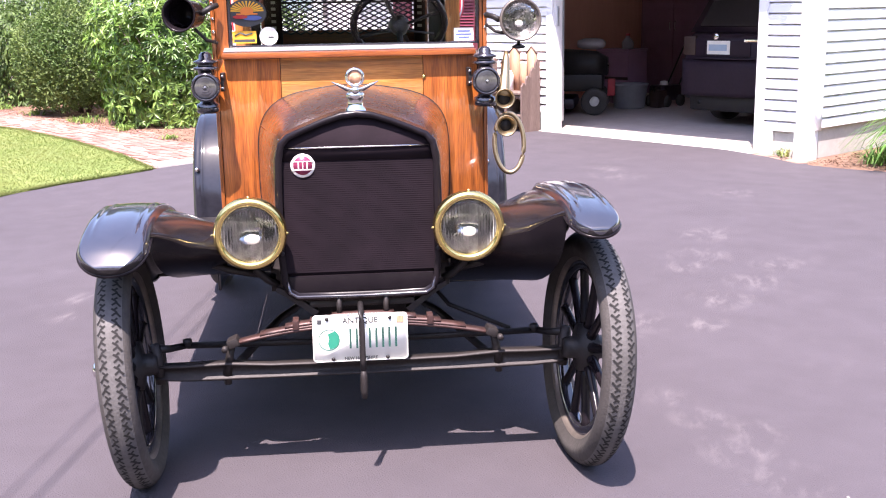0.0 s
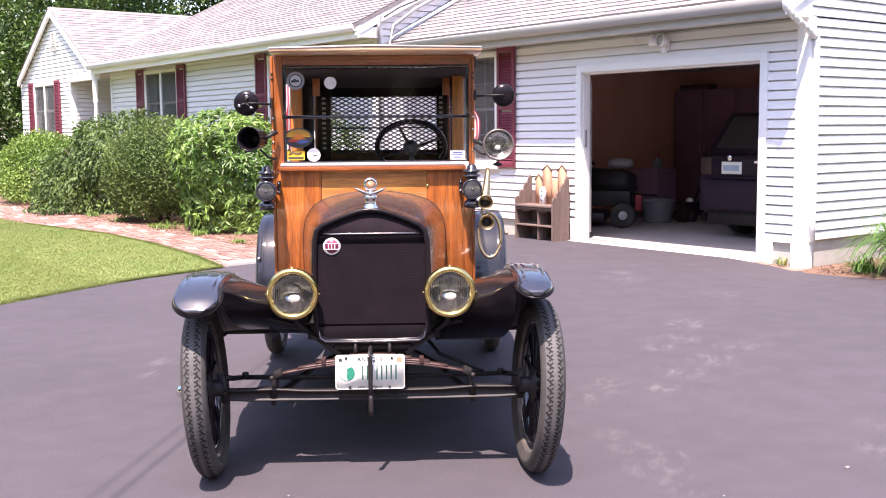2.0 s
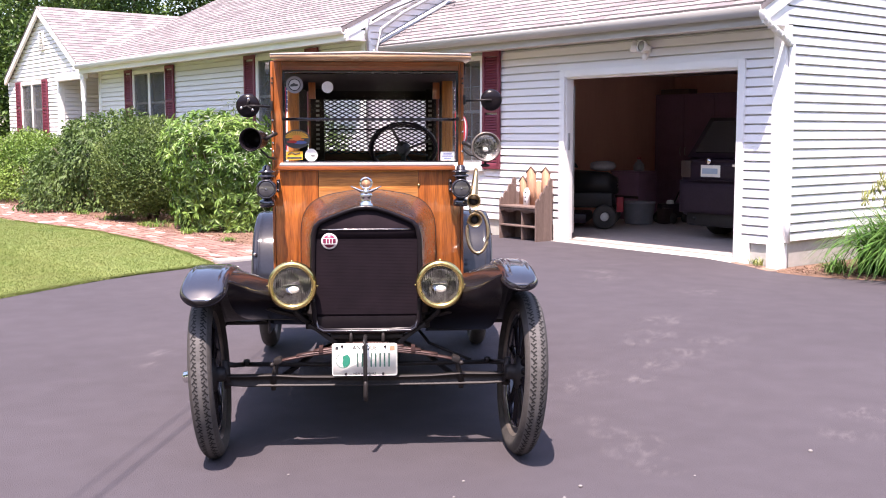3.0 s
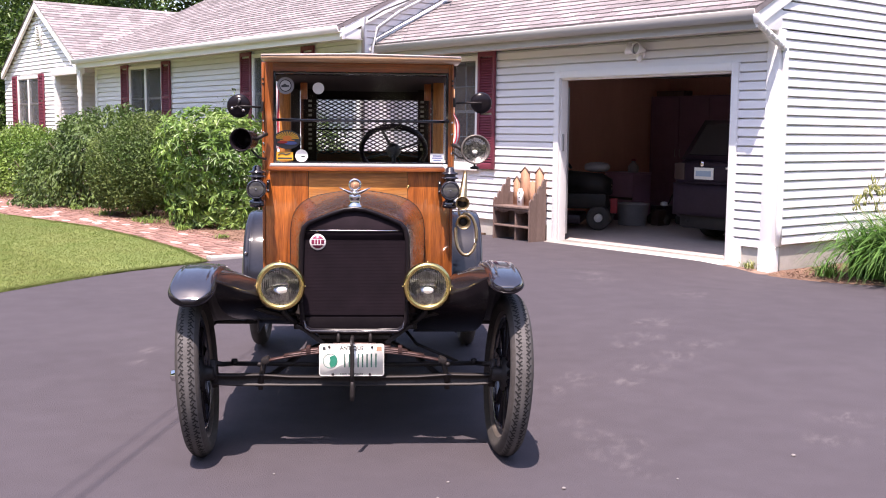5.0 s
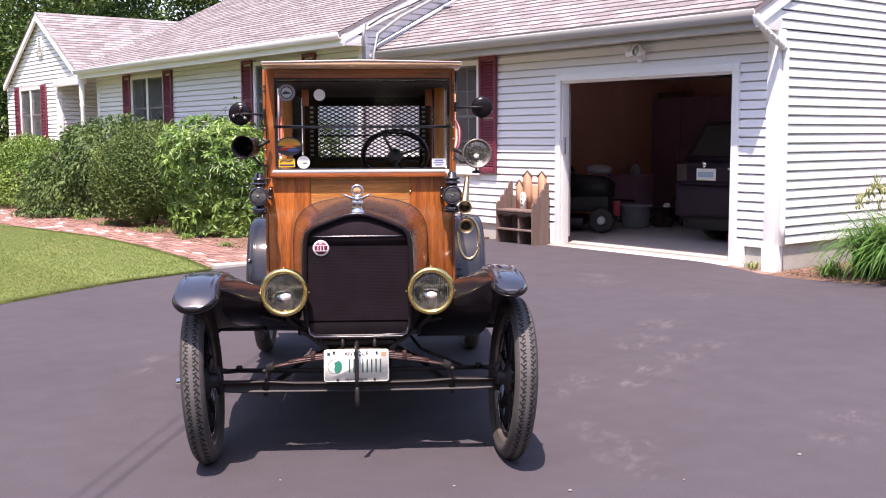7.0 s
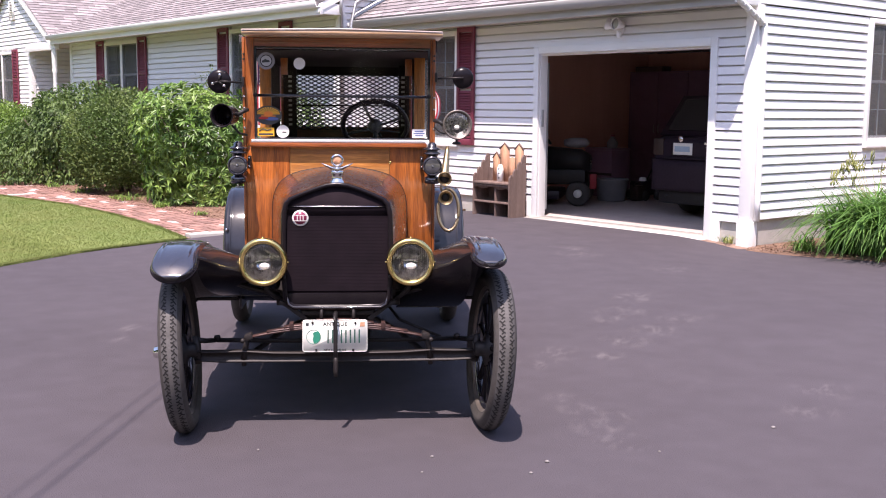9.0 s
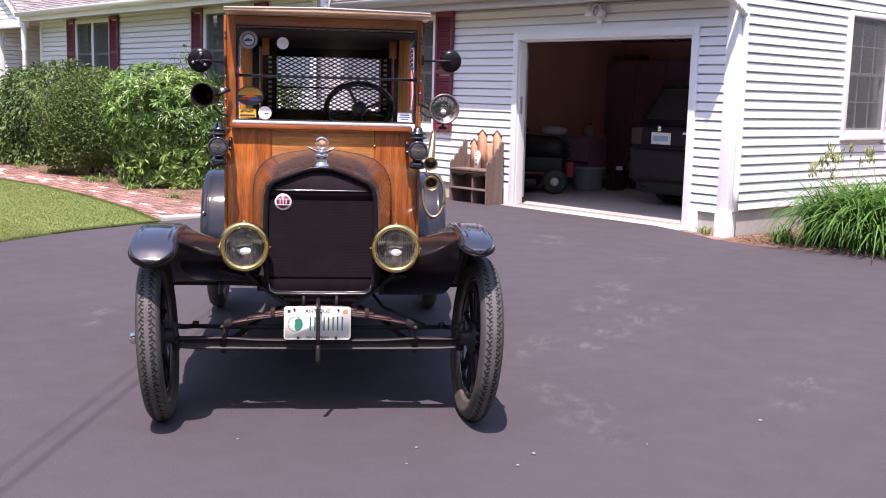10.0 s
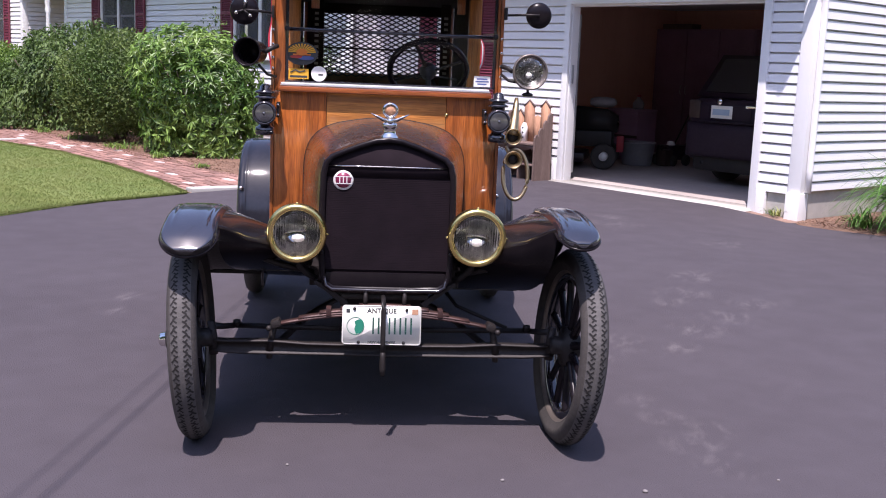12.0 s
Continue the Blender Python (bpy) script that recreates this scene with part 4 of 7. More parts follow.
# ---- truck (local x across, y to its rear, z up; origin under the front axle) ----
truck = empty("truck", pose(-2.029, 0.940, 0.0, 0, 0, 54.6), "antique black truck with varnished oak cab and brass headlights", "truck")


def mirrored(pts, s):
    return [(s * x, y, z) for x, y, z in pts]


# radiator
RAD = [(0, 1.163), (0.05, 1.157), (0.11, 1.138), (0.175, 1.112), (0.222, 1.092), (0.246, 1.066), (0.258, 1.02), (0.262, 0.90), (0.262, 0.72), (0.254, 0.62), (0.240, 0.585), (0.21, 0.565), (0.10, 0.560)]


def both(half):
    return half + [(-x, z) for x, z in half[::-1] if x > 1e-6]


outer = both(RAD)
inner = both([(0, 1.143), (0.05, 1.138), (0.105, 1.120), (0.168, 1.095), (0.208, 1.077), (0.226, 1.056), (0.235, 1.01), (0.238, 0.90), (0.238, 0.72), (0.232, 0.635), (0.222, 0.602), (0.20, 0.588), (0.10, 0.586)])
rad = new("radiator")
rad.parent = truck
bm = bmesh.new()
rings = []
for prof, y in ((outer, 0.13), (outer, 0.010), ([(x * 0.985, z) for x, z in outer], 0.0), (inner, -0.002), (inner, 0.03)):
    rings.append([(x, y, z) for x, z in prof])
loft(rings, caps=False, bm=bm)
part("shell", bm, tank_mat, rad, "glossy black radiator shell", 30)
part("top_tank", slab([p for p in inner if p[1] > 1.0], 0.02, at(0, 0.008, 0)), core_mat, rad)
part("core_backing", slab([(-0.237, 0.60), (0.237, 0.60), (0.237, 1.052), (-0.237, 1.052)], 0.07, at(0, 0.0125, 0)), core_mat, rad)
bm = bmesh.new()
for k in range(58):
    z = 0.652 + k * 0.0068
    bx(-0.236, 0.236, 0.0105, 0.0130, z, z + 0.0060, bm=bm)
tagged(part("core_fin", bm, core_mat, rad, angle=0), kind="stuff")
# Added bright tube stands in for the highlight on the shell's lip.
part("core_rim", tube([(-0.232, 0.008, 1.050), (-0.1, 0.005, 1.0505), (0.1, 0.005, 1.0505), (0.232, 0.008, 1.050)], 0.0032, 6), chrome, rad, "nickel strip shaped as the highlight over the core")
part("bottom_tank", bx(-0.232, 0.232, 0.006, 0.09, 0.585, 0.642, 0.006), tank_mat, rad)
part("lower_rail", tube([(-0.235, 0.004, 0.625), (-0.228, 0.000, 0.59), (-0.205, -0.004, 0.576), (0.0, -0.006, 0.574), (0.205, -0.004, 0.576), (0.228, 0.0, 0.59), (0.235, 0.004, 0.625)], 0.0065, 8), black_paint, rad)
for sx in (-1, 1):
    part("shell_bolt", lathe([(0, 0.008), (0.007, 0.006), (0.007, -0.004), (0, -0.004)], at(sx * 0.246, -0.004, 0.72) @ FWD, 8), black_dull, rad)
badge = part("badge", lathe([(0.0, 0.004), (0.026, 0.004), (0.036, 0.0035), (0.0385, 0.0)], at(-0.171, 0.0100, 0.996) @ FWD, 28), white_enamel, rad, "round white and maroon enamel badge")
part("badge_disc", lathe([(0.0, 0.0055), (0.0295, 0.005), (0.030, 0.0)], at(-0.171, 0.0095, 0.996) @ FWD, 24), red_enamel, badge)
for dx, w, h in ((-0.0135, 0.0036, 0.022), (0.0, 0.0036, 0.026), (0.0135, 0.0036, 0.022)):
    part("badge_bar", bx(-0.171 + dx - w / 2, -0.171 + dx + w / 2, 0.0025, 0.0045, 0.996 - h / 2, 0.996 + h / 2), white_enamel, badge, angle=0)
part("badge_bar", bx(-0.2035, -0.1385, 0.0035, 0.0050, 1.0075, 1.0105), white_enamel, badge, angle=0)
part("badge_bar", bx(-0.2035, -0.1385, 0.0035, 0.0050, 0.9815, 0.9845), white_enamel, badge, angle=0)
# filler cap with its thermometer and wings
cap = new("radiator_cap")
cap.parent = truck
part("filler_neck", lathe([(0.034, 1.14), (0.034, 1.165), (0.026, 1.172), (0.024, 1.195), (0.030, 1.20), (0.030, 1.212), (0.012, 1.222), (0.012, 1.235)], at(0, 0.05, 0), 20), chrome, cap, "nickel filler cap")
part("gauge_case", lathe([(0.0, -0.014), (0.024, -0.013), (0.030, -0.008), (0.0305, 0.008), (0.026, 0.013), (0.022, 0.0135), (0.021, 0.009), (0.0, 0.009)], at(0, 0.05, 1.262) @ FWD, 24), chrome, cap, "round nickel thermometer case")
part("gauge_face", lathe([(0.0, 0.0105), (0.0205, 0.0105), (0.0205, 0.009)], at(0, 0.05, 1.262) @ FWD, 20), tan_wood, cap, "tan dial behind glass")
part("gauge_glass", lathe([(0.0, 0.0135), (0.015, 0.0128), (0.0215, 0.0115), (0.0215, 0.0108)], at(0, 0.05, 1.262) @ FWD, 20), clear_glass, cap).visible_shadow = False
for sx in (-1, 1):
    bm = tube(mirrored([(0.008, 0.045, 1.222), (0.025, 0.042, 1.226), (0.045, 0.040, 1.236), (0.072, 0.038, 1.249)], sx), [0.013, 0.012, 0.009, 0.003], 8, flat=0.6)
    part("wing", bm, chrome, cap)
part("wing_body", lathe([(0.0, 0.02), (0.010, 0.016), (0.014, 0.0), (0.010, -0.016), (0, -0.02)], at(0, 0.035, 1.222) @ FWD, 12), chrome, cap)

# hood
ARCH = [(0, 1.203), (0.07, 1.200), (0.14, 1.190), (0.21, 1.176), (0.27, 1.152), (0.315, 1.112), (0.340, 1.062), (0.350, 1.0), (0.352, 0.92), (0.352, 0.84), (0.350, 0.80), (0.348, 0.77), (0.346, 0.74)]
RTOP = [(0, 1.158), (0.05, 1.152), (0.11, 1.133), (0.172, 1.108), (0.218, 1.088), (0.242, 1.062), (0.254, 1.016), (0.258, 0.95), (0.258, 0.90), (0.258, 0.84), (0.257, 0.80), (0.256, 0.77), (0.255, 0.74)]


def resample(poly, k):
    """Even, rounded resampling of an open outline."""
    pts = smooth_path(poly, 4)
    d = [0.0]
    for a, b in zip(pts, pts[1:]):
        d.append(d[-1] + math.hypot(b[0] - a[0], b[1] - a[1]))
    q = np.linspace(0, d[-1], k)
    return list(zip(np.interp(q, d, [p[0] for p in pts]).tolist(), np.interp(q, d, [p[1] for p in pts]).tolist()))


ARCH, RTOP = resample(ARCH, 40), resample(RTOP, 40)
rings = []
for k in range(9):
    s = k / 8
    w = s ** 0.85
    rings.append([(a[0] * (1 - w) + b[0] * w, 0.125 + (0.632 - 0.125) * s, a[1] * (1 - w) + b[1] * w) for a, b in zip(both(RTOP), both(ARCH))])
hood = part("hood", loft(rings, closed=False, caps=False), hood_paint, truck, "glossy black hood mirroring the oak behind it", 50)
part("hood_hinge", tube([(0, 0.13, 1.160), (0, 0.63, 1.205)], 0.004, 8), hood_paint, hood)
part("hood_lacing", tube([(sx, 0.631, sz) for sx, sz in both(ARCH)], 0.002, 6), black_dull, hood)
for sx in (-1, 1):
    part("hood_hinge", tube(mirrored([(0.244, 0.13, 1.06), (0.340, 0.63, 1.062)], sx), 0.0028, 6), hood_paint, hood)

# oak dash panel and cab front
cab = new("cab")
cab.parent = truck
cab["label"] = "varnished oak cab with black top"
PY = 0.635


def plank(name, x0, x1, z0, z1, y0, y1, material, bevel=0.004):
    return part(name, bx(x0, x1, y0, y1, z0, z1, bevel), material, cab)


plank("dash_plank", -0.481, -0.258, 0.70, 1.302, PY, PY + 0.025, oak_up)
plank("dash_plank", 0.261, 0.482, 0.70, 1.302, PY, PY + 0.025, oak_up)
plank("dash_plank", -0.257, 0.260, 0.95, 1.302, PY + 0.002, PY + 0.025, oak_across)
plank("dash_plank", -0.257, 0.260, 0.55, 0.949, PY + 0.004, PY + 0.025, oak_shaded)
plank("dash_edge", -0.496, -0.482, 0.70, 1.86, PY - 0.004, PY + 0.05, oak_post, 0.003)
plank("dash_edge", 0.483, 0.497, 0.70, 1.86, PY - 0.004, PY + 0.05, oak_post, 0.003)
plank("sill_moulding", -0.46, 0.452, 1.303, 1.326, PY - 0.034, PY + 0.03, oak_header, 0.006)
part("sill_strip", bx(-0.456, 0.447, PY - 0.026, PY + 0.02, 1.327, 1.334, 0.003), galvanised, cab, "worn bright strip under the windshield")
part("sill_strip", bx(-0.452, 0.443, PY - 0.020, PY + 0.02, 1.3345, 1.341, 0.003), trim_white, cab, "worn white strip under the windshield")
part("screw", lathe([(0, 0.006), (0.006, 0.005), (0.008, 0.0)], at(0.263, PY + 0.001, 1.225) @ FWD, 10), brass, cab)
for sx, a, b in ((-1, -0.481, -0.437), (1, 0.470, 0.4815)):
    plank("windshield_post", a, b, 1.303, 1.86, PY, PY + 0.06, oak_post)
plank("header", -0.437, 0.470, 1.815, 1.86, PY, PY + 0.06, oak_header)
plank("corner_block", -0.372, -0.330, 1.70, 1.80, 1.60, 1.64, oak_post)
plank("corner_block", 0.378, 0.420, 1.70, 1.80, 1.60, 1.64, oak_post)
ws = new("windshield")
ws.parent = truck
bm = bmesh.new()
for a, b, c, d in ((-0.437, -0.425, 1.342, 1.815), (0.458, 0.470, 1.342, 1.815), (-0.425, 0.458, 1.803, 1.815), (-0.425, 0.458, 1.342, 1.349)):
    bx(a, b, PY + 0.012, PY + 0.032, c, d, 0.002, bm=bm)
part("windshield_frame", bm, black_paint, ws, "thin black windshield frame")
part("split_bar", tube([(-0.436, PY + 0.012, 1.566), (0.469, PY + 0.012, 1.564)], 0.0075, 8), black_paint, ws)
for sx in (-0.430, 0.463):
    part("hinge_knob", lathe([(0.0, 0.012), (0.010, 0.010), (0.012, 0.0), (0.010, -0.01), (0, -0.012)], at(sx, PY - 0.002, 1.567) @ FWD, 12), black_dull, ws)
for z0, z1 in ((1.350, 1.560), (1.571, 1.802)):
    g = part("pane", bx(-0.424, 0.457, PY + 0.020, PY + 0.025, z0, z1), clear_glass, ws, angle=0)
    g.visible_shadow = False

# stickers on the glass
SY = PY + 0.0185


def disc(name, x, z, r, material, parent, y=SY, sz=1.0, label="", n=28):
    bm = bmesh.new()
    vs = [bm.verts.new((x + r * math.cos(2 * math.pi * k / n), y, z + sz * r * math.sin(2 * math.pi * k / n))) for k in range(n)]
    f = bm.faces.new(vs)
    ret = bmesh.ops.extrude_face_region(bm, geom=[f])
    bmesh.ops.translate(bm, verts=[v for v in ret["geom"] if isinstance(v, bmesh.types.BMVert)], vec=(0, -0.0008, 0))
    bmesh.ops.recalc_face_normals(bm, faces=bm.faces[:])
    return part(name, bm, material, parent, label, angle=0)


em = disc("sticker", -0.368, 1.464, 0.070, ink, ws, sz=0.70, label="oval dark sticker with an orange sunrise")
for k in range(13):
    a = math.pi * (k + 0.5) / 13
    c, d = math.cos(a), math.sin(a)
    px, pz = -d * 0.0034, c * 0.0034
    poly = [(-0.368 + 0.022 * c - px * 0.5, 1.468 + 0.016 * d - pz * 0.5), (-0.368 + 0.060 * c - px, 1.468 + 0.038 * d - pz), (-0.368 + 0.060 * c + px, 1.468 + 0.038 * d + pz), (-0.368 + 0.022 * c + px * 0.5, 1.468 + 0.016 * d + pz * 0.5)]
    bm = slab(poly, 0.0008, at(0, SY - 0.0022, 0))
    bmesh.ops.recalc_face_normals(bm, faces=bm.faces[:])
    part("sun_ray", bm, sticker_yellow, em, angle=0)
disc("sticker_art", -0.368, 1.470, 0.024, sticker_orange, em, SY - 0.0030, 0.62)
disc("sticker_art", -0.350, 1.446, 0.034, sticker_blue, em, SY - 0.0040, 0.26)
disc("sticker_art", -0.392, 1.450, 0.026, red_paint, em, SY - 0.0050, 0.26)
part("sticker_bar", bx(-0.405, -0.330, SY - 0.0070, SY - 0.0055, 1.4575, 1.4625), sticker_orange, em, angle=0)
ys = part("sticker", bx(-0.423, -0.338, SY - 0.001, SY, 1.357, 1.40), sticker_yellow, ws, "yellow sticker with a dark car shape", angle=0)
part("sticker_art", tube([(-0.415, SY - 0.002, 1.383), (-0.395, SY - 0.002, 1.394), (-0.375, SY - 0.002, 1.386), (-0.352, SY - 0.002, 1.392)], 0.003, 5), ink, ys)
part("sticker_bar", bx(-0.418, -0.343, SY - 0.002, SY - 0.001, 1.362, 1.371), ink, ys, angle=0)
wd = disc("sticker", -0.294, 1.381, 0.033, white_enamel, ws, label="round white windshield sticker")
part("sticker_bar", bx(-0.296, -0.276, SY - 0.002, SY - 0.001, 1.374, 1.380), ink, wd, angle=0)
disc("sticker", -0.206, 1.730, 0.030, white_enamel, ws, label="round white windshield sticker")
dg = disc("sticker", -0.375, 1.742, 0.044, grey_plastic, ws, label="round grey club sticker")
disc("sticker_art", -0.375, 1.742, 0.031, tank_mat, dg, SY - 0.0016)
disc("sticker_art", -0.375, 1.742, 0.027, galvanised, dg, SY - 0.0026)
part("sticker_bar", slab([(-0.396, 1.732), (-0.356, 1.736), (-0.358, 1.744), (-0.370, 1.746), (-0.378, 1.752), (-0.388, 1.746), (-0.397, 1.742)], 0.001, at(0, SY - 0.0046, 0)), ink, dg, angle=0)
tw = part("sticker", bx(0.378, 0.450, SY - 0.001, SY, 1.352, 1.398), white_enamel, ws, "small white lettered permit card", angle=0)
for k, w in enumerate((0.046, 0.058, 0.040)):
    part("sticker_bar", bx(0.414 - w / 2, 0.414 + w / 2, SY - 0.002, SY - 0.001, 1.383 - k * 0.011, 1.3885 - k * 0.011), sticker_blue, tw, angle=0)

# top and body behind the cab
bm = bmesh.new()
rings = []
for y in (0.46, 0.475, 3.04, 3.06):
    e = 0.006 if y in (0.46, 3.06) else 0
    rings.append([(x + 0.01, y, z - e * (1 if z > 1.87 else -1)) for x, z in ((-0.489 + e, 1.862), (0.512 - e, 1.862), (0.514 - e, 1.882), (0.3, 1.893), (0, 1.897), (-0.3, 1.893), (-0.491 + e, 1.882))])
part("roof", loft(rings), roof_oak, cab, "pale weathered oak roof edge")
part("roof_bead", tube([(-0.478, 0.462, 1.884), (0.0, 0.460, 1.894), (0.520, 0.462, 1.884)], 0.005, 6), brick_pale, cab, "weathered pale roof bead")
part("roof_lining", bx(-0.50, 0.51, PY + 0.07, 3.02, 1.80, 1.858), black_cloth, cab, "black roof lining", angle=0)
for x0, x1 in ((-0.482, -0.416), (0.425, 0.488)):
    plank("body_post", x0, x1, 0.70, 1.86, 1.42, 1.48, oak_lit)
for x0, x1 in ((-0.475, -0.415), (0.418, 0.478)):
    plank("body_post", x0, x1, 0.70, 1.86, 2.985, 3.01, oak_shaded)
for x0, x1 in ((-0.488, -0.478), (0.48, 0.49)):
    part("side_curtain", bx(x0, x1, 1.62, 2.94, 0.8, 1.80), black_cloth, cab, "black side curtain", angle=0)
    part("side_panel", bx(x0 - 0.003, x1 + 0.003, 0.70, 1.41, 0.62, 0.98, 0.004), oak_shaded, cab)
    part("side_panel", bx(x0 - 0.003, x1 + 0.003, 1.49, 2.94, 0.62, 1.02, 0.004), oak_shaded, cab)
part("floor_boards", bx(-0.48, 0.48, 0.68, 3.0, 0.60, 0.64), oak_shaded, cab, angle=0)
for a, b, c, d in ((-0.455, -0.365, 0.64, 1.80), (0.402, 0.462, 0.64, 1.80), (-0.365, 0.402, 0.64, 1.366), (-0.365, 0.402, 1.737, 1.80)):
    part("rear_panel", bx(a, b, 2.96, 2.98, c, d), oak_shaded if d < 1.5 else black_cloth, cab, angle=0)
for x0, x1 in ((-0.425, -0.338), (0.372, 0.432)):
    pt = part("partition", bx(x0, x1, 2.60, 2.62, 1.2, 1.80), black_cloth, cab, "black cloth panel with a worn row of eyelets shown as pale plates", angle=0)
    # Eyelets are not pierced; pale plates imitate the bright wall seen through them.
    for k in range(11):
        zk = 1.38 + k * 0.033
        part("eyelet", bx((x0 + x1) / 2 - 0.012, (x0 + x1) / 2 + 0.012, 2.596, 2.5995, zk, zk + 0.015), galvanised, pt, angle=0)
bm = bmesh.new()
for sgn in (1, -1):
    for k in range(-17, 34):
        x0 = -0.42 + k * 0.056
        pa, pb = Vector((x0, 2.955, 1.345)), Vector((x0 + sgn * 0.80, 2.955, 1.345 + 0.40))
        lo, hi = -0.372, 0.408
        d = pb - pa
        ts = sorted(((lo - pa.x) / d.x, (hi - pa.x) / d.x))
        t0, t1 = max(0, ts[0]), min(1, ts[1])
        if t1 - t0 > 0.02:
            tube([pa + d * t0, pa + d * t1], 0.0044, 4, bm=bm)
tagged(part("mesh_screen", bm, black_dull, cab, "black expanded-metal rear screen", angle=0), kind="stuff")
part("screen_bar", bx(-0.365, 0.402, 2.948, 2.956, 1.515, 1.527), black_dull, cab, angle=0)
seat = new("seat")
seat.parent = truck
part("cushion", bx(-0.46, 0.46, 1.05, 1.45, 0.92, 1.06, 0.03), leather, seat)
part("backrest", bx(-0.44, 0.44, 1.42, 1.50, 1.04, 1.33, 0.03), leather, seat)
# steering
st = new("steering")
st.parent = truck
SM = at(0.186, 0.80, 1.412) @ Matrix.Rotation(radians(-48), 4, "X")
bm = tube([SM @ Vector((0.172 * math.cos(2 * math.pi * k / 36), 0.172 * math.sin(2 * math.pi * k / 36), 0)) for k in range(36)], 0.014, 8, closed=True)
part("steering_wheel", bm, tank_mat, st, "black wooden-rimmed steering wheel")
for a in (67, 157, 247, 337):
    part("wheel_spoke", tube([SM @ Vector((0.02 * math.cos(radians(a)), 0.02 * math.sin(radians(a)), -0.01)), SM @ Vector((0.176 * math.cos(radians(a)), 0.176 * math.sin(radians(a)), 0))], 0.010, 6, flat=0.6), black_dull, st)
part("wheel_hub", lathe([(0, 0.03), (0.03, 0.024), (0.042, 0.0), (0.03, -0.03), (0.012, -0.05)], SM, 18), black_dull, st)
part("column", tube([SM @ Vector((0, 0, -0.02)), (0.186, 0.72, 1.29), (0.186, 0.70, 1.0), (0.19, 0.69, 0.70)], 0.014, 8), black_dull, st)
for sx in (-1, 1):
    part("lever", tube([SM @ Vector((0, 0, -0.03)), SM @ Vector((sx * 0.13, 0.03, -0.02))], 0.004, 6), black_dull, st)

# front fenders with their aprons
FPATH = [(-0.392, 0.004), (-0.368, 0.030), (-0.338, 0.060), (-0.300, 0.088), (-0.232, 0.116), (-0.15, 0.133), (-0.04, 0.138), (0.08, 0.126), (0.19, 0.096), (0.29, 0.048), (0.39, -0.025)]
FTAIL = [(0.49, 0.665), (0.58, 0.585), (0.68, 0.52), (0.79, 0.482), (0.92, 0.470)]
FIN = [0.604, 0.604, 0.604, 0.604, 0.604, 0.603, 0.602, 0.601, 0.600, 0.598, 0.590, 0.575, 0.555, 0.535, 0.528, 0.528]
FOUT = [0.786, 0.786, 0.786, 0.786, 0.786, 0.786, 0.787, 0.787, 0.787, 0.787, 0.786, 0.785, 0.78, 0.78, 0.78, 0.78]


def fender_section(s):
    """Height over the width 0..1: rolled edges and raised beads."""
    crown = 0.012 * math.sin(math.pi * s) ** 0.5
    lip = -0.020 * max(0, 1 - s / 0.07) ** 2 - 0.020 * max(0, (s - 0.93) / 0.07) ** 2
    bead = sum(0.0030 * math.exp(-((s - c) / 0.024) ** 2) for c in (0.11, 0.21, 0.84))
    return crown + lip + bead


def round_fender(path, fin, fout, sx, nose=0.105, ns=44, thick=0.006):
    """A crowned sheet along (y, z) whose front end is rounded off like a tongue, with beads that fade before the tip.
    Gives the sheet and the line of its rim."""
    run = [0.0]
    for a, b in zip(path, path[1:]):
        run.append(run[-1] + math.hypot(b[0] - a[0], b[1] - a[1]))
    steps = [nose * (1 - math.cos(math.pi / 2 * k / 14)) for k in range(14)] + [r for r in run if r > nose * 1.02]
    rings, rim_a, rim_b = [], [], []
    for s in steps:
        y, z, a, b = (float(np.interp(s, run, q)) for q in ([p[0] for p in path], [p[1] for p in path], fin, fout))
        y1, z1 = (float(np.interp(s + 0.008, run, q)) for q in ([p[0] for p in path], [p[1] for p in path]))
        t = Vector((y1 - y, z1 - z)).normalized() if s + 0.008 < run[-1] else Vector((path[-1][0] - path[-2][0], path[-1][1] - path[-2][1])).normalized()
        nrm = Vector((-t.y, t.x))
        mid, hw = (a + b) / 2, (b - a) / 2
        if s < nose:
            hw *= max(0.003, 1 - (1 - s / nose) ** 2.2) ** (1 / 2.2)
        up, lo = [], []
        for k in range(ns + 1):
            x = mid + hw * (2 * k / ns - 1)
            d = min(x - (mid - hw), mid + hw - x)
            edge = min(d, s)
            u = min(1.0, max(0.0, (x - a) / (b - a)))
            fade = min(1.0, max(0.0, (s - 0.08) / 0.09))
            h = 0.014 * math.sin(math.pi * u) ** 0.6 * min(1.0, 0.35 + s / 0.10) - 0.016 * max(0.0, 1 - edge / 0.013) ** 2
            h += fade * 0.0026 * sum(math.exp(-((min(x - a, b - x) - c) / 0.0050) ** 2) for c in (0.018, 0.040))
            up.append((sx * x, y + nrm.x * h, z + nrm.y * h))
            lo.append((sx * x, y + nrm.x * (h - thick), z + nrm.y * (h - thick)))
        rings.append(up + lo[::-1])
        rim_a.append((lo[0][0], lo[0][1], lo[0][2]))
        rim_b.append((lo[-1][0], lo[-1][1], lo[-1][2]))
    bm = loft(rings)
    bmesh.ops.recalc_face_normals(bm, faces=bm.faces[:])
    bm.normal_update()
    for f in bm.faces:
        f.material_index = 1 if f.normal.z < -0.1 else 0
    return bm, rim_a[22::-1] + rim_b


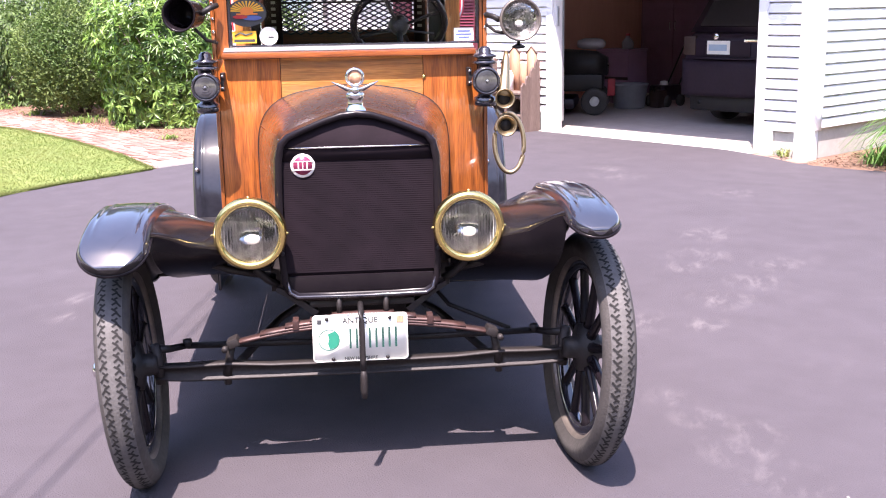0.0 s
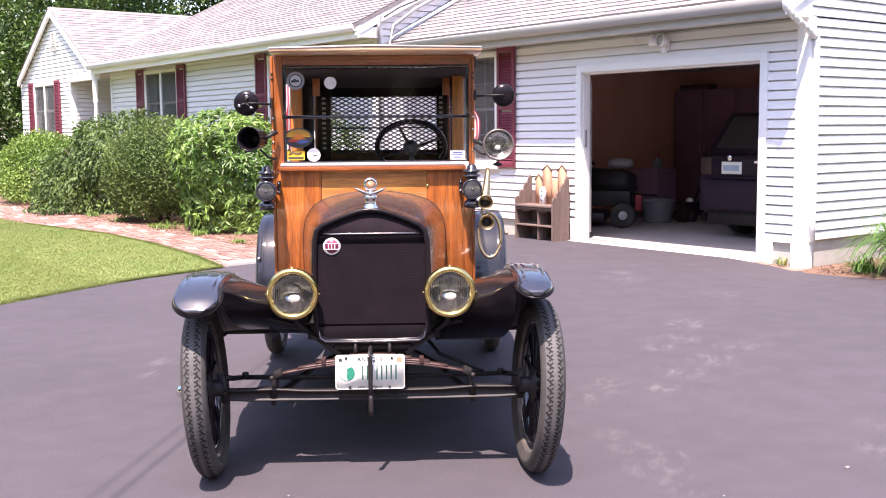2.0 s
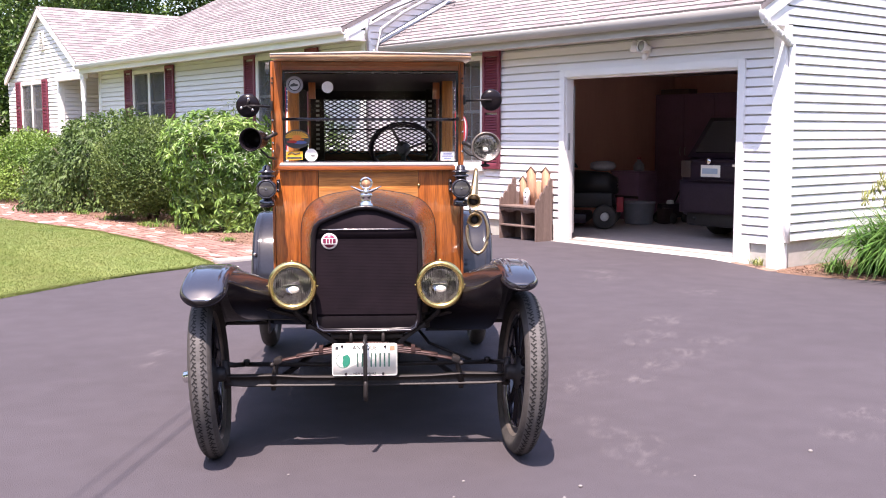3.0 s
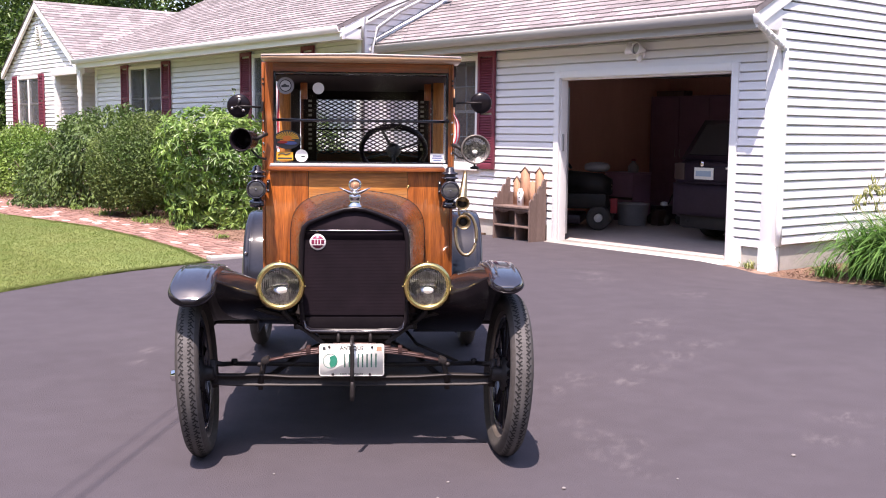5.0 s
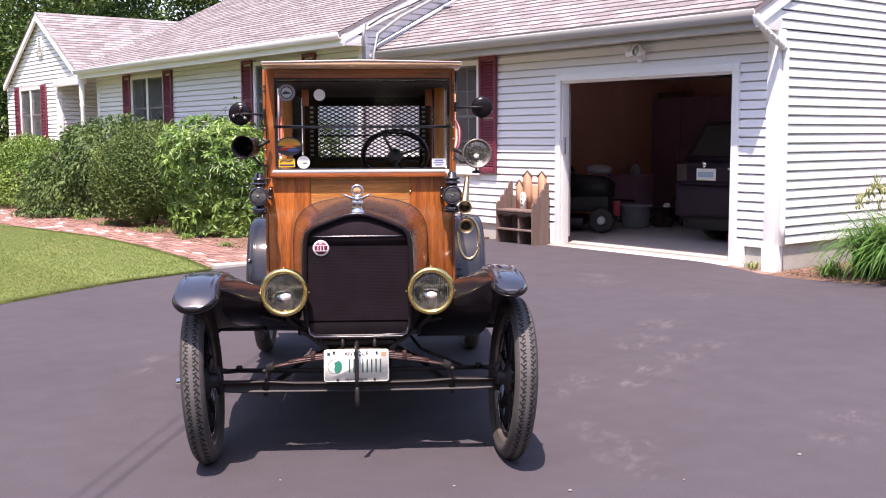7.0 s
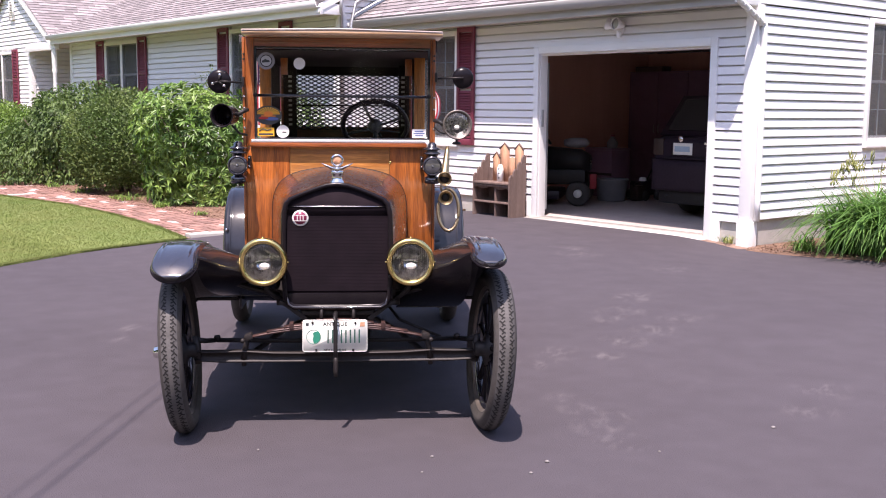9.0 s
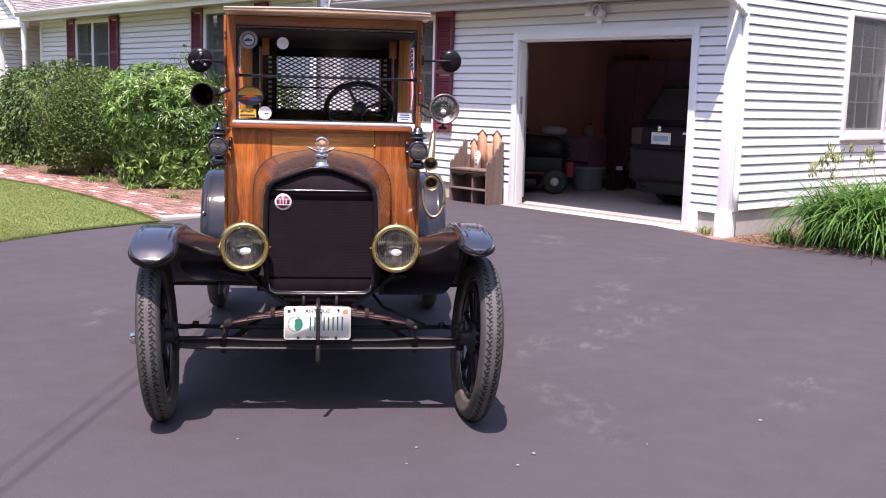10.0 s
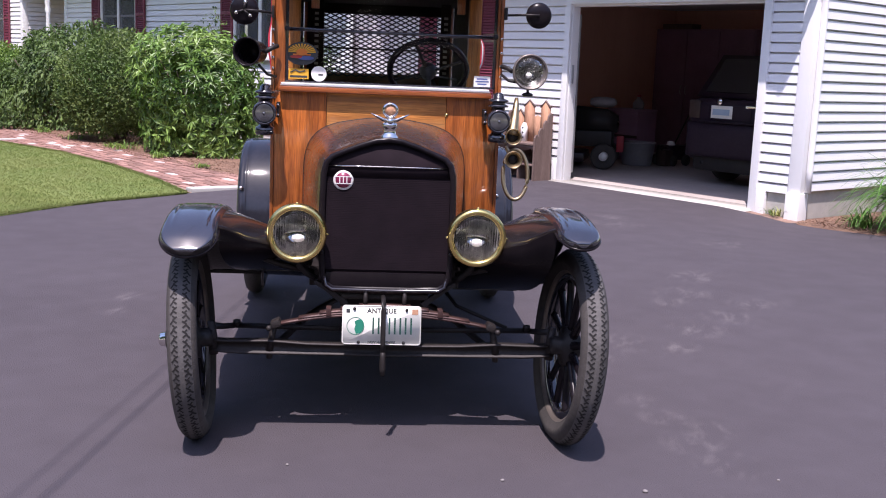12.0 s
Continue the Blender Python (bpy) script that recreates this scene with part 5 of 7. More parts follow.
def sheet_sweep(path, fin, fout, sx, section, thick=0.006, ns=48):
    rings = []
    for i, (y, z) in enumerate(path):
        a, b = path[max(0, i - 1)], path[min(len(path) - 1, i + 1)]
        t = Vector((b[0] - a[0], b[1] - a[1])).normalized()
        nrm = Vector((-t.y, t.x))
        up, lo = [], []
        for k in range(ns + 1):
            s = k / ns
            x = fin[i] + (fout[i] - fin[i]) * s
            h = section(s)
            up.append((sx * x, y + nrm.x * h, z + nrm.y * h))
            lo.append((sx * x, y + nrm.x * (h - thick), z + nrm.y * (h - thick)))
        rings.append(up + lo[::-1])
    bm = loft(rings)
    bmesh.ops.recalc_face_normals(bm, faces=bm.faces[:])
    bm.normal_update()
    for f in bm.faces:
        f.material_index = 1 if f.normal.z < -0.1 else 0
    return bm


for sx, tip, top in ((-1, 0.770, 0.880), (1, 0.834, 0.892)):
    k = (top - tip) / 0.138
    prof = [(y, tip + z * k if z > 0 or y < 0 else top - (0.138 - z)) for y, z in FPATH] + FTAIL
    full = smooth_path([(y, z, a, b + (0.012 if sx < 0 else -0.030)) for (y, z), a, b in zip(prof, FIN, FOUT)], 3)
    bm, rim = round_fender([(p[0], p[1]) for p in full], [p[2] for p in full], [p[3] for p in full], sx)
    fd = part("front_fender", bm, [fender_paint, black_dull], truck, "glossy black crowned front fender with a rounded nose", 50)
    part("rolled_edge", tube([(x, y + 0.004, z - 0.004) for x, y, z in rim], 0.0055, 8), tank_mat, fd)
    fy, fz, fi = [p[0] for p in full], [p[1] for p in full], [p[2] for p in full]
    rings = []
    for j in range(19):
        ring = []
        for q in range(15):
            f = q / 14
            y0 = -0.26 + 0.36 * f ** 0.9
            y = y0 + (0.78 - y0) * (j / 18) ** 1.3
            z, u0 = float(np.interp(y, fy, fz)), float(np.interp(y, fy, fi)) + 0.004
            g = 0.52 * f ** 1.1
            roll = 0.050 * min(1.0, f / 0.3) * max(0.0, 1 - (y - y0) / 0.20) ** 1.8
            ring.append((sx * (u0 + (0.30 - u0) * f), y, (z - 0.010) * (1 - g) + min(0.62, z - 0.02) * g - roll))
        rings.append(ring)
    bm = loft(rings, closed=False, caps=False)
    thick = bmesh.ops.extrude_face_region(bm, geom=bm.faces[:])
    bmesh.ops.translate(bm, verts=[v for v in thick["geom"] if isinstance(v, bmesh.types.BMVert)], vec=(0, 0, -0.004))
    bmesh.ops.recalc_face_normals(bm, faces=bm.faces[:])
    part("apron", bm, apron_paint, fd, "glossy black inner fender apron", 60)
    low = 0.545 if sx < 0 else 0.482
    skirt = []
    for k in range(13):
        s = k / 12
        row = []
        for p in rings[0]:
            a, b, c = Vector(p), Vector((p[0], p[1] - 0.02, low + 0.14)), Vector((p[0] * 0.97, 0.50, low))
            row.append(a * (1 - s) ** 2 + b * 2 * s * (1 - s) + c * s * s)
        skirt.append(row)
    part("apron_skirt", loft(skirt, closed=False, caps=False), tank_mat, fd, "", 60)
    part("apron_bead", tube(skirt[-1], 0.004, 6), black_paint, fd)
    # running board and rear fender
    part("running_board", bx(*sorted((sx * 0.53, sx * 0.79)), 0.88, 2.06, 0.450, 0.468, 0.004), black_dull, truck)
    part("splash_apron", bx(*sorted((sx * 0.515, sx * 0.527)), 0.62, 2.1, 0.45, 0.66, 0.003), black_paint, truck)
    part("splash_floor", bx(*sorted((sx * 0.30, sx * 0.52)), 0.30, 2.1, 0.60, 0.612), black_dull, truck, angle=0)
    rp = smooth_path([(2.05, 0.33), (2.08, 0.50), (2.12, 0.66), (2.20, 0.80), (2.33, 0.90), (2.50, 0.945), (2.68, 0.925), (2.84, 0.84), (2.96, 0.70), (3.02, 0.52)], 3)
    rf = part("rear_fender", sheet_sweep(rp, [0.525] * len(rp), [0.80] * len(rp), sx, fender_section), [dull_enamel, black_dull], truck, "dull black rear fender", 50)
    part("rear_skirt", loft([[(sx * 0.527, y, z - 0.01), (sx * 0.527, y, 0.45)] for y, z in rp if z > 0.46], closed=False, caps=False), black_paint, rf, "", 60)
part("fender_bolt", lathe([(0, 0.012), (0.010, 0.010), (0.012, 0.0)], at(0.70, 2.12, 0.70) @ FWD, 10), chrome, truck)
part("fender_bolt", lathe([(0, 0.012), (0.010, 0.010), (0.012, 0.0)], at(-0.775, 2.12, 0.70) @ FWD, 10), chrome, truck)


# wheels
def build_wheel(name, m, tread=True, cap=True):
    wh = new(name)
    wh.parent, wh.matrix_basis = truck, m
    R, w = 0.381, 0.053
    prof = []
    for k in range(25):
        a = math.pi * (-1.12 + 2.24 * k / 24)
        x = w * math.sin(a) if abs(a) < math.pi / 2 else math.copysign(w, a) * (1 - 0.35 * (abs(a) - math.pi / 2) / (math.pi * 0.62))
        r = R - 0.050 + 0.050 * math.cos(a) if abs(a) < math.pi / 2 else R - 0.050 - 0.034 * (abs(a) - math.pi / 2) / (math.pi * 0.62)
        prof.append((r, x))
    ty = part("tyre", lathe(prof, SIDE, 72), rubber, wh, "worn black tyre with a pale dusty tread", 50)
    if tread:
        def surf(ang, x, lift):
            a = math.asin(max(-0.98, min(0.98, x / w)))
            r = R - 0.050 + 0.050 * math.cos(a) + lift
            return (x, r * math.cos(ang), r * math.sin(ang))
        N = 70
        verts, faces = [], []

        def ribbon(pts, half, lift):
            i = len(verts)
            for j, (ang, x) in enumerate(pts):
                b = pts[min(j + 1, len(pts) - 1)]
                a = pts[max(j - 1, 0)]
                d = Vector(((b[0] - a[0]) * R, b[1] - a[1])).normalized()
                px, pa = half * d.x, -half * d.y / R
                verts.extend((surf(ang + pa, x + px, lift), surf(ang - pa, x - px, lift)))
            for j in range(len(pts) - 1):
                q = i + 2 * j
                faces.append((q, q + 1, q + 3, q + 2))
        band_v, band_f = [], []
        for k in range(144):
            ang = 2 * math.pi * k / 144
            for x in (-0.036, -0.023, -0.009, 0.009, 0.023, 0.036):
                band_v.append(surf(ang, x, 0.0022 if abs(x) < 0.03 else 0.0))
            for j in range(5):
                a, b = k * 6 + j, ((k + 1) % 144) * 6 + j
                band_f.append((a, a + 1, b + 1, b))
        raw("tread_band", band_v, band_f, rubber_tread, ty, True)
        st = 2 * math.pi / N
        # No grooves are cut: dark ribbons on the tread paint their shade.
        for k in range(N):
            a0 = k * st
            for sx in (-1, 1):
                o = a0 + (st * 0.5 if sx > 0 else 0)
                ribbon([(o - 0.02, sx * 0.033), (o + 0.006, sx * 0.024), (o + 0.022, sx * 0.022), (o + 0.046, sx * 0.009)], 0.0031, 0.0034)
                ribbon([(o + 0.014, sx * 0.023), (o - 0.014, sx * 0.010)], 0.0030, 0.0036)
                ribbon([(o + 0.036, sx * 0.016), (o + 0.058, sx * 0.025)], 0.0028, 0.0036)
        tagged(raw("groove_shade", verts, faces, groove_shade_mat, ty), kind="stuff")
    part("rim", lathe([(0.300, -0.034), (0.312, -0.036), (0.312, -0.028), (0.296, -0.02), (0.296, 0.02), (0.312, 0.028), (0.312, 0.036), (0.300, 0.034), (0.286, 0.026), (0.286, -0.026), (0.300, -0.034)], SIDE, 56), rim_mat, wh, "dull grey steel rim")
    part("felloe", lathe([(0.286, -0.020), (0.258, -0.020), (0.254, -0.014), (0.254, 0.014), (0.258, 0.020), (0.286, 0.020)], SIDE, 48), black_paint, wh, "black wooden felloe")
    for k in range(12):
        a = 2 * math.pi * (k + 0.5) / 12
        d = Vector((0, math.cos(a), math.sin(a)))
        sp = tube([d * 0.05, d * 0.10, d * 0.18, d * 0.24, d * 0.258], [0.020, 0.017, 0.0145, 0.0145, 0.018], 8)
        part("spoke", sp, tank_mat, wh)
    part("hub", lathe([(0.0, -0.075), (0.03, -0.075), (0.036, -0.06), (0.036, -0.03), (0.078, -0.024), (0.080, 0.024), (0.042, 0.03), (0.036, 0.07), (0.034, 0.10), (0.0, 0.10)], SIDE, 24), black_dull, wh)
    if cap:
        part("hub_cap", lathe([(0.0, 0.128), (0.018, 0.127), (0.026, 0.120), (0.028, 0.098), (0.033, 0.095), (0.033, 0.088)], SIDE, 16), chrome, wh, "nickel hub cap")
    return wh


for sx, steer, wx, wy in ((-1, 2.4, -0.728, -0.01), (1, 4.1, 0.722, -0.03)):
    m = at(wx, wy, 0.375) @ Matrix.Rotation(radians(steer), 4, "Z") @ Matrix.Rotation(radians(sx * 3.5), 4, "Y")
    if sx < 0:
        m = m @ Matrix.Rotation(math.pi, 4, "Z")
    build_wheel("front_wheel", m)
    m = at(sx * 0.722, 2.54, 0.381 + gz(2.6)) @ (Matrix.Rotation(math.pi, 4, "Z") if sx < 0 else Matrix())
    build_wheel("rear_wheel", m, False)

# front axle, spring, steering gear, crank
ax = new("front_axle")
ax.parent = truck
bm = bmesh.new()
rings = []
for x, z, h in ((-0.665, 0.350, 0.022), (-0.62, 0.346, 0.024), (-0.55, 0.344, 0.026), (-0.44, 0.345, 0.028), (-0.3, 0.340, 0.023), (0, 0.338, 0.021), (0.3, 0.340, 0.023), (0.44, 0.345, 0.028), (0.55, 0.344, 0.026), (0.62, 0.346, 0.024), (0.665, 0.350, 0.022)):
    rings.append([(x, y, z + q * h) for y, q in ((-0.022, -1), (0.022, -1), (0.022, -0.72), (0.005, -0.6), (0.005, 0.6), (0.022, 0.72), (0.022, 1), (-0.022, 1), (-0.022, 0.72), (-0.005, 0.6), (-0.005, -0.6), (-0.022, -0.72))])
part("axle_beam", loft(rings), steel, ax, "worn dark steel axle beam", 20)
for lf, (hx, dz) in enumerate(((0.415, 0.0), (0.33, 0.011), (0.25, 0.021), (0.17, 0.031), (0.10, 0.040))):
    rings = []
    for k in range(17):
        s = -1 + k / 8
        x = s * hx
        z = 0.430 + 0.048 * (1 - (x / 0.415) ** 2) + dz * 0.9 - (0.0 if lf == 0 else 0.002)
        rings.append([(x, -0.022, z), (x, 0.022, z), (x, 0.022, z + 0.009), (x, -0.022, z + 0.009)])
    part("spring_leaf", loft(rings), rust_iron, ax, "rust-brown spring leaf", 20)
for sx in (-1, 1):
    pr = part("spring_perch", tube(mirrored([(0.44, 0.0, 0.33), (0.43, 0.0, 0.39), (0.422, 0.0, 0.432)], sx), [0.017, 0.013, 0.014], 8), steel, ax)
    part("shackle", bx(-0.019, 0.019, -0.030, 0.030, -0.014, 0.014, 0.007, m=at(sx * 0.415, 0, 0.438) @ Matrix.Rotation(radians(sx * 24), 4, "Y")), steel, pr)
    part("shackle_nut", lathe([(0, 0.05), (0.011, 0.048), (0.011, 0.03)], at(sx * 0.44, 0, 0.425) @ FWD, 6), steel, pr)
    part("axle_nut", lathe([(0.0, -0.028), (0.012, -0.028), (0.012, 0.0)], at(sx * 0.44, 0, 0.325), 6), steel, ax)
    part("spring_clip", bx(*sorted((sx * 0.205, sx * 0.225)), -0.027, 0.027, 0.475, 0.505, 0.003), rust_iron, ax)
    kn = part("steering_knuckle", tube(mirrored([(0.652, 0, 0.31), (0.656, 0, 0.38), (0.662, 0, 0.44)], sx), [0.017, 0.019, 0.015], 10), steel, ax)
    part("spindle", tube(mirrored([(0.655, 0, 0.38), (0.70, 0, 0.381)], sx), 0.022, 10), black_dull, kn)
    part("steering_arm", tube(mirrored([(0.655, 0.01, 0.42), (0.625, 0.06, 0.405), (0.585, 0.12, 0.395)], sx), [0.014, 0.012, 0.011], 8), black_dull, kn)
    part("oil_cup", lathe([(0.0, 0.026), (0.014, 0.024), (0.016, 0.012), (0.009, 0.006), (0.009, 0.0)], at(sx * 0.575, 0.10, 0.398), 10), black_dull, kn)
    part("radius_rod", tube(mirrored([(0.44, 0.02, 0.325), (0.30, 0.6, 0.34), (0.03, 1.25, 0.36)], sx), 0.014, 8), black_dull, ax)
part("tie_rod", tube([(-0.58, 0.12, 0.395), (-0.2, 0.12, 0.39), (0.2, 0.12, 0.39), (0.58, 0.12, 0.395)], 0.011, 8), black_dull, ax)
part("drag_link", tube([(0.50, 0.14, 0.40), (0.30, 0.22, 0.47), (0.22, 0.30, 0.56)], 0.008, 8), black_dull, ax)
chs = new("chassis")
chs.parent = truck
for sx in (-1, 1):
    part("frame_rail", bx(*sorted((sx * 0.24, sx * 0.30)), 0.18, 3.0, 0.55, 0.63, 0.006), black_dull, chs)
    bm = slab([(sx * 0.14, 0.520), (sx * 0.23, 0.585), (sx * 0.27, 0.605), (sx * 0.275, 0.590), (sx * 0.24, 0.570), (sx * 0.155, 0.505)], 0.03, at(0, 0.02, 0))
    bmesh.ops.recalc_face_normals(bm, faces=bm.faces[:])
    part("frame_horn", bm, black_dull, chs, angle=20)
    part("spring_stud", tube(mirrored([(0.075, 0.0, 0.50), (0.075, 0.0, 0.575)], sx), 0.009, 8), steel, chs)
    part("lamp_fork", tube(mirrored([(0.34, 0.05, 0.69), (0.335, 0.06, 0.655), (0.30, 0.07, 0.62), (0.27, 0.08, 0.60)], sx), 0.014, 8), black_dull, chs)
    part("fender_iron", tube(mirrored([(0.28, 0.10, 0.62), (0.42, 0.06, 0.66), (0.52, 0.04, 0.70), (0.62, 0.04, 0.80)], sx), 0.012, 8), black_dull, chs)
part("cross_member", bx(-0.17, 0.17, 0.02, 0.06, 0.532, 0.556, 0.008), black_dull, chs)
part("engine_pan", loft([[(-0.20, y, 0.60), (-0.15, y, z), (0.15, y, z), (0.20, y, 0.60)] for y, z in ((0.14, 0.46), (0.25, 0.36), (0.75, 0.33), (0.95, 0.40), (1.2, 0.44))]), black_dull, chs, "", 20)
part("engine_block", bx(-0.17, 0.17, 0.16, 0.66, 0.58, 0.98, 0.02), black_dull, chs)
part("drive_tube", tube([(0, 1.2, 0.46), (0, 2.5, 0.40)], 0.04, 10), black_dull, chs)
part("rear_axle", tube([(-0.70, 2.54, 0.40), (-0.16, 2.54, 0.40), (-0.13, 2.54, 0.40), (0.13, 2.54, 0.40), (0.16, 2.54, 0.40), (0.70, 2.54, 0.40)], [0.035, 0.04, 0.13, 0.13, 0.04, 0.035], 14), black_dull, chs)
part("fuel_tank", lathe([(0, -0.42), (0.12, -0.42), (0.125, -0.40), (0.125, 0.40), (0.12, 0.42), (0, 0.42)], at(0, 1.35, 0.75) @ SIDE, 20), black_dull, chs)
cr = part("starting_crank", tube([(-0.008, -0.02, 0.552), (-0.008, -0.10, 0.553), (-0.008, -0.122, 0.545), (-0.008, -0.128, 0.525), (-0.007, -0.130, 0.40), (-0.006, -0.132, 0.365)], 0.0095, 10), black_dull, truck, "black hand crank")
part("crank_handle", tube([(-0.006, -0.132, 0.37), (-0.006, -0.134, 0.345), (-0.006, -0.136, 0.30), (-0.006, -0.136, 0.275)], [0.008, 0.011, 0.012, 0.009], 10), steel, cr, "worn steel grip")

# number plate
pl = new("number_plate")
pl.parent, pl.matrix_basis = truck, at(-0.011, -0.045, 0.447) @ Matrix.Rotation(radians(-9), 4, "X")
PW, PH = 0.1515, 0.0755
bm = bmesh.new()
pts = []
for cx, cz, a0 in ((PW - 0.012, PH - 0.012, 0), (-PW + 0.012, PH - 0.012, 90), (-PW + 0.012, -PH + 0.012, 180), (PW - 0.012, -PH + 0.012, 270)):
    pts += [(cx + 0.012 * math.cos(radians(a0 + k * 22.5)), cz + 0.012 * math.sin(radians(a0 + k * 22.5))) for k in range(5)]
plate_body = part("plate_body", slab(pts, 0.0015), plate_white, pl, "white embossed plate", 20)
bmesh_pts = [(x * 0.985, z * 0.975) for x, z in pts]
part("plate_rim", tube([(x, -0.001, z) for x, z in bmesh_pts], 0.0014, 4, closed=True), plate_white, pl)
letters("ANTIQUE", 0.026, ink, pl, at(0.0, -0.0012, 0.055) @ FWD)
letters("NEW HAMPSHIRE", 0.0135, ink, pl, at(0.0, -0.0012, -0.066) @ FWD)
for k in range(4):
    x = -0.022 + k * 0.0415
    for dx in (-0.0105, 0.0105):
        part("digit_bar", bx(x + dx - 0.0032, x + dx + 0.0032, -0.0016, 0, -0.034, 0.030), digit_green, pl, angle=0)
bm = tube([(-0.100 + 0.033 * math.cos(2 * math.pi * k / 32), -0.0012, -0.004 + 0.033 * math.sin(2 * math.pi * k / 32)) for k in range(32)], 0.0011, 4, closed=True)
part("seal_ring", bm, plate_green, pl)
part("seal_shape", slab([(-0.098, -0.034), (-0.082, -0.030), (-0.071, -0.018), (-0.068, -0.002), (-0.072, 0.014), (-0.080, 0.022), (-0.092, 0.020), (-0.104, 0.014), (-0.100, 0.0), (-0.104, -0.016)], 0.001, at(0, -0.0016, 0)), plate_green, pl, angle=0)
part("month_bar", bx(-0.136, -0.122, -0.0014, 0, 0.047, 0.061), ink, pl, angle=0)
part("year_sticker", bx(0.116, 0.139, -0.0014, 0, 0.043, 0.064), tan_wood, pl, "small tan year sticker", angle=0)
for x, z in ((-0.105, 0.062), (0.095, 0.060), (-0.088, -0.066), (0.085, -0.066)):
    part("plate_bolt", lathe([(0, 0.006), (0.005, 0.005), (0.0065, 0.0)], at(x, -0.001, z) @ FWD, 8), black_dull, pl)

# headlights
def fluted_lens(r, pitch):
    """A domed glass whose face is pressed into uneven upright flutes."""
    rows = []
    for k in range(81):
        x = -r * 0.998 * math.cos(math.pi * k / 80)
        h = math.sqrt(max(1e-6, r * r - x * x))
        front, back = [], []
        for j in range(13):
            z = h * (2 * j / 12 - 1)
            dome = 0.020 - 0.013 * (x * x + z * z) / (r * r)
            flute = 0.0020 * abs(math.sin(math.pi * x / pitch + 0.25 * math.sin(z * 70 + x * 40)))
            front.append((x, -dome - flute, z))
            back.append((x, -dome + 0.005, z))
        rows.append(front + back[::-1])
    bm = loft(rows)
    bmesh.ops.recalc_face_normals(bm, faces=bm.faces[:])
    return bm


for sx in (-1, 1):
    hl = new("headlight")
    hl.parent, hl.matrix_basis = truck, at(sx * 0.340, -0.04, 0.796)
    part("bucket", lathe([(0.0, -0.155), (0.03, -0.152), (0.065, -0.13), (0.088, -0.09), (0.098, -0.04), (0.101, 0.0), (0.101, 0.01)], FWD, 40), black_paint, hl, "black headlight bucket")
    part("reflector", lathe([(0.0, -0.075), (0.02, -0.072), (0.05, -0.055), (0.075, -0.03), (0.094, 0.006)], FWD, 40), reflector, hl)
    part("rim", lathe([(0.088, 0.006), (0.088, 0.016), (0.092, 0.023), (0.099, 0.026), (0.107, 0.023), (0.1125, 0.014), (0.1135, -0.006), (0.108, -0.012), (0.102, -0.012)], FWD, 56), brass, hl, "polished brass rim")
    part("lens", fluted_lens(0.0925, 0.0095), lens_mat, hl, "fluted clear lens", 80).visible_shadow = False
    # Bulb is widened, lowered and white to imitate the sun's reflection in the lamp.
    bm = lathe([(0.0, 0.034), (0.014, 0.030), (0.020, 0.018), (0.018, 0.006), (0.008, 0.0), (0.008, -0.02)], at(0.004, 0.04, -0.022) @ Matrix.Diagonal((1.25, 1, 0.8, 1)) @ FWD, 18)
    part("bulb", bm, white_enamel, hl, "white bulb widened to pass for the sun's reflection")
    for a in (0, 90, 180):
        part("rim_screw", lathe([(0, 0.008), (0.004, 0.006), (0.005, 0.0)], at(0.112 * math.cos(radians(a)), -0.01, 0.112 * math.sin(radians(a))) @ Matrix.Rotation(radians(90 - a), 4, "Y"), 8), brass, hl)
    part("socket", tube([(0, 0.06, -0.06), (0, 0.07, -0.11)], 0.016, 10), black_dull, hl)

# cowl lamps
for x in (-0.512, 0.476):
    lp = new("cowl_lamp")
    lp.parent, lp.matrix_basis = truck, at(x, 0.545, 1.212)
    part("lamp_body", lathe([(0.0, -0.05), (0.03, -0.05), (0.046, -0.035), (0.050, 0.0), (0.046, 0.035), (0.03, 0.05), (0, 0.05)], FWD, 24), black_paint, lp)
    part("lens", lathe([(0.0, 0.068), (0.004, 0.067), (0.008, 0.058), (0.012, 0.066), (0.016, 0.056), (0.020, 0.063), (0.024, 0.053), (0.028, 0.059), (0.032, 0.049), (0.036, 0.054), (0.039, 0.046), (0.040, 0.046), (0.0, 0.044)], FWD, 40), ring_glass, lp, "ringed grey glass lens")
    part("lens_back", lathe([(0.0, 0.030), (0.02, 0.034), (0.038, 0.043), (0.038, 0.038)], FWD, 24), reflector, lp)
    part("lens_rim", lathe([(0.040, 0.040), (0.041, 0.054), (0.047, 0.053), (0.051, 0.044), (0.051, 0.030)], FWD, 32), black_paint, lp)
    part("chimney", lathe([(0.028, 0.035), (0.030, 0.058), (0.044, 0.060), (0.046, 0.066), (0.030, 0.072), (0.030, 0.080), (0.044, 0.083), (0.044, 0.089), (0.024, 0.096), (0.022, 0.112), (0.012, 0.120), (0, 0.122)], None, 22), black_paint, lp)
    part("font", lathe([(0.022, -0.035), (0.028, -0.055), (0.040, -0.060), (0.042, -0.085), (0.034, -0.092), (0, -0.093)], None, 22), black_paint, lp)
    br = -1 if x > 0 else 1
    part("lamp_bracket", bx(*sorted((br * 0.045, br * 0.058)), 0.02, 0.088, -0.02, 0.045, 0.003), black_dull, lp)
    for z in (-0.008, 0.034):
        part("bracket_bolt", lathe([(0, 0.006), (0.005, 0.005), (0.006, 0.0)], at(br * 0.052, 0.02, z) @ FWD, 8), chrome, lp)

# horn can, mirrors, spot lamp, brass bulb horn on the posts
hn = new("horn_can")
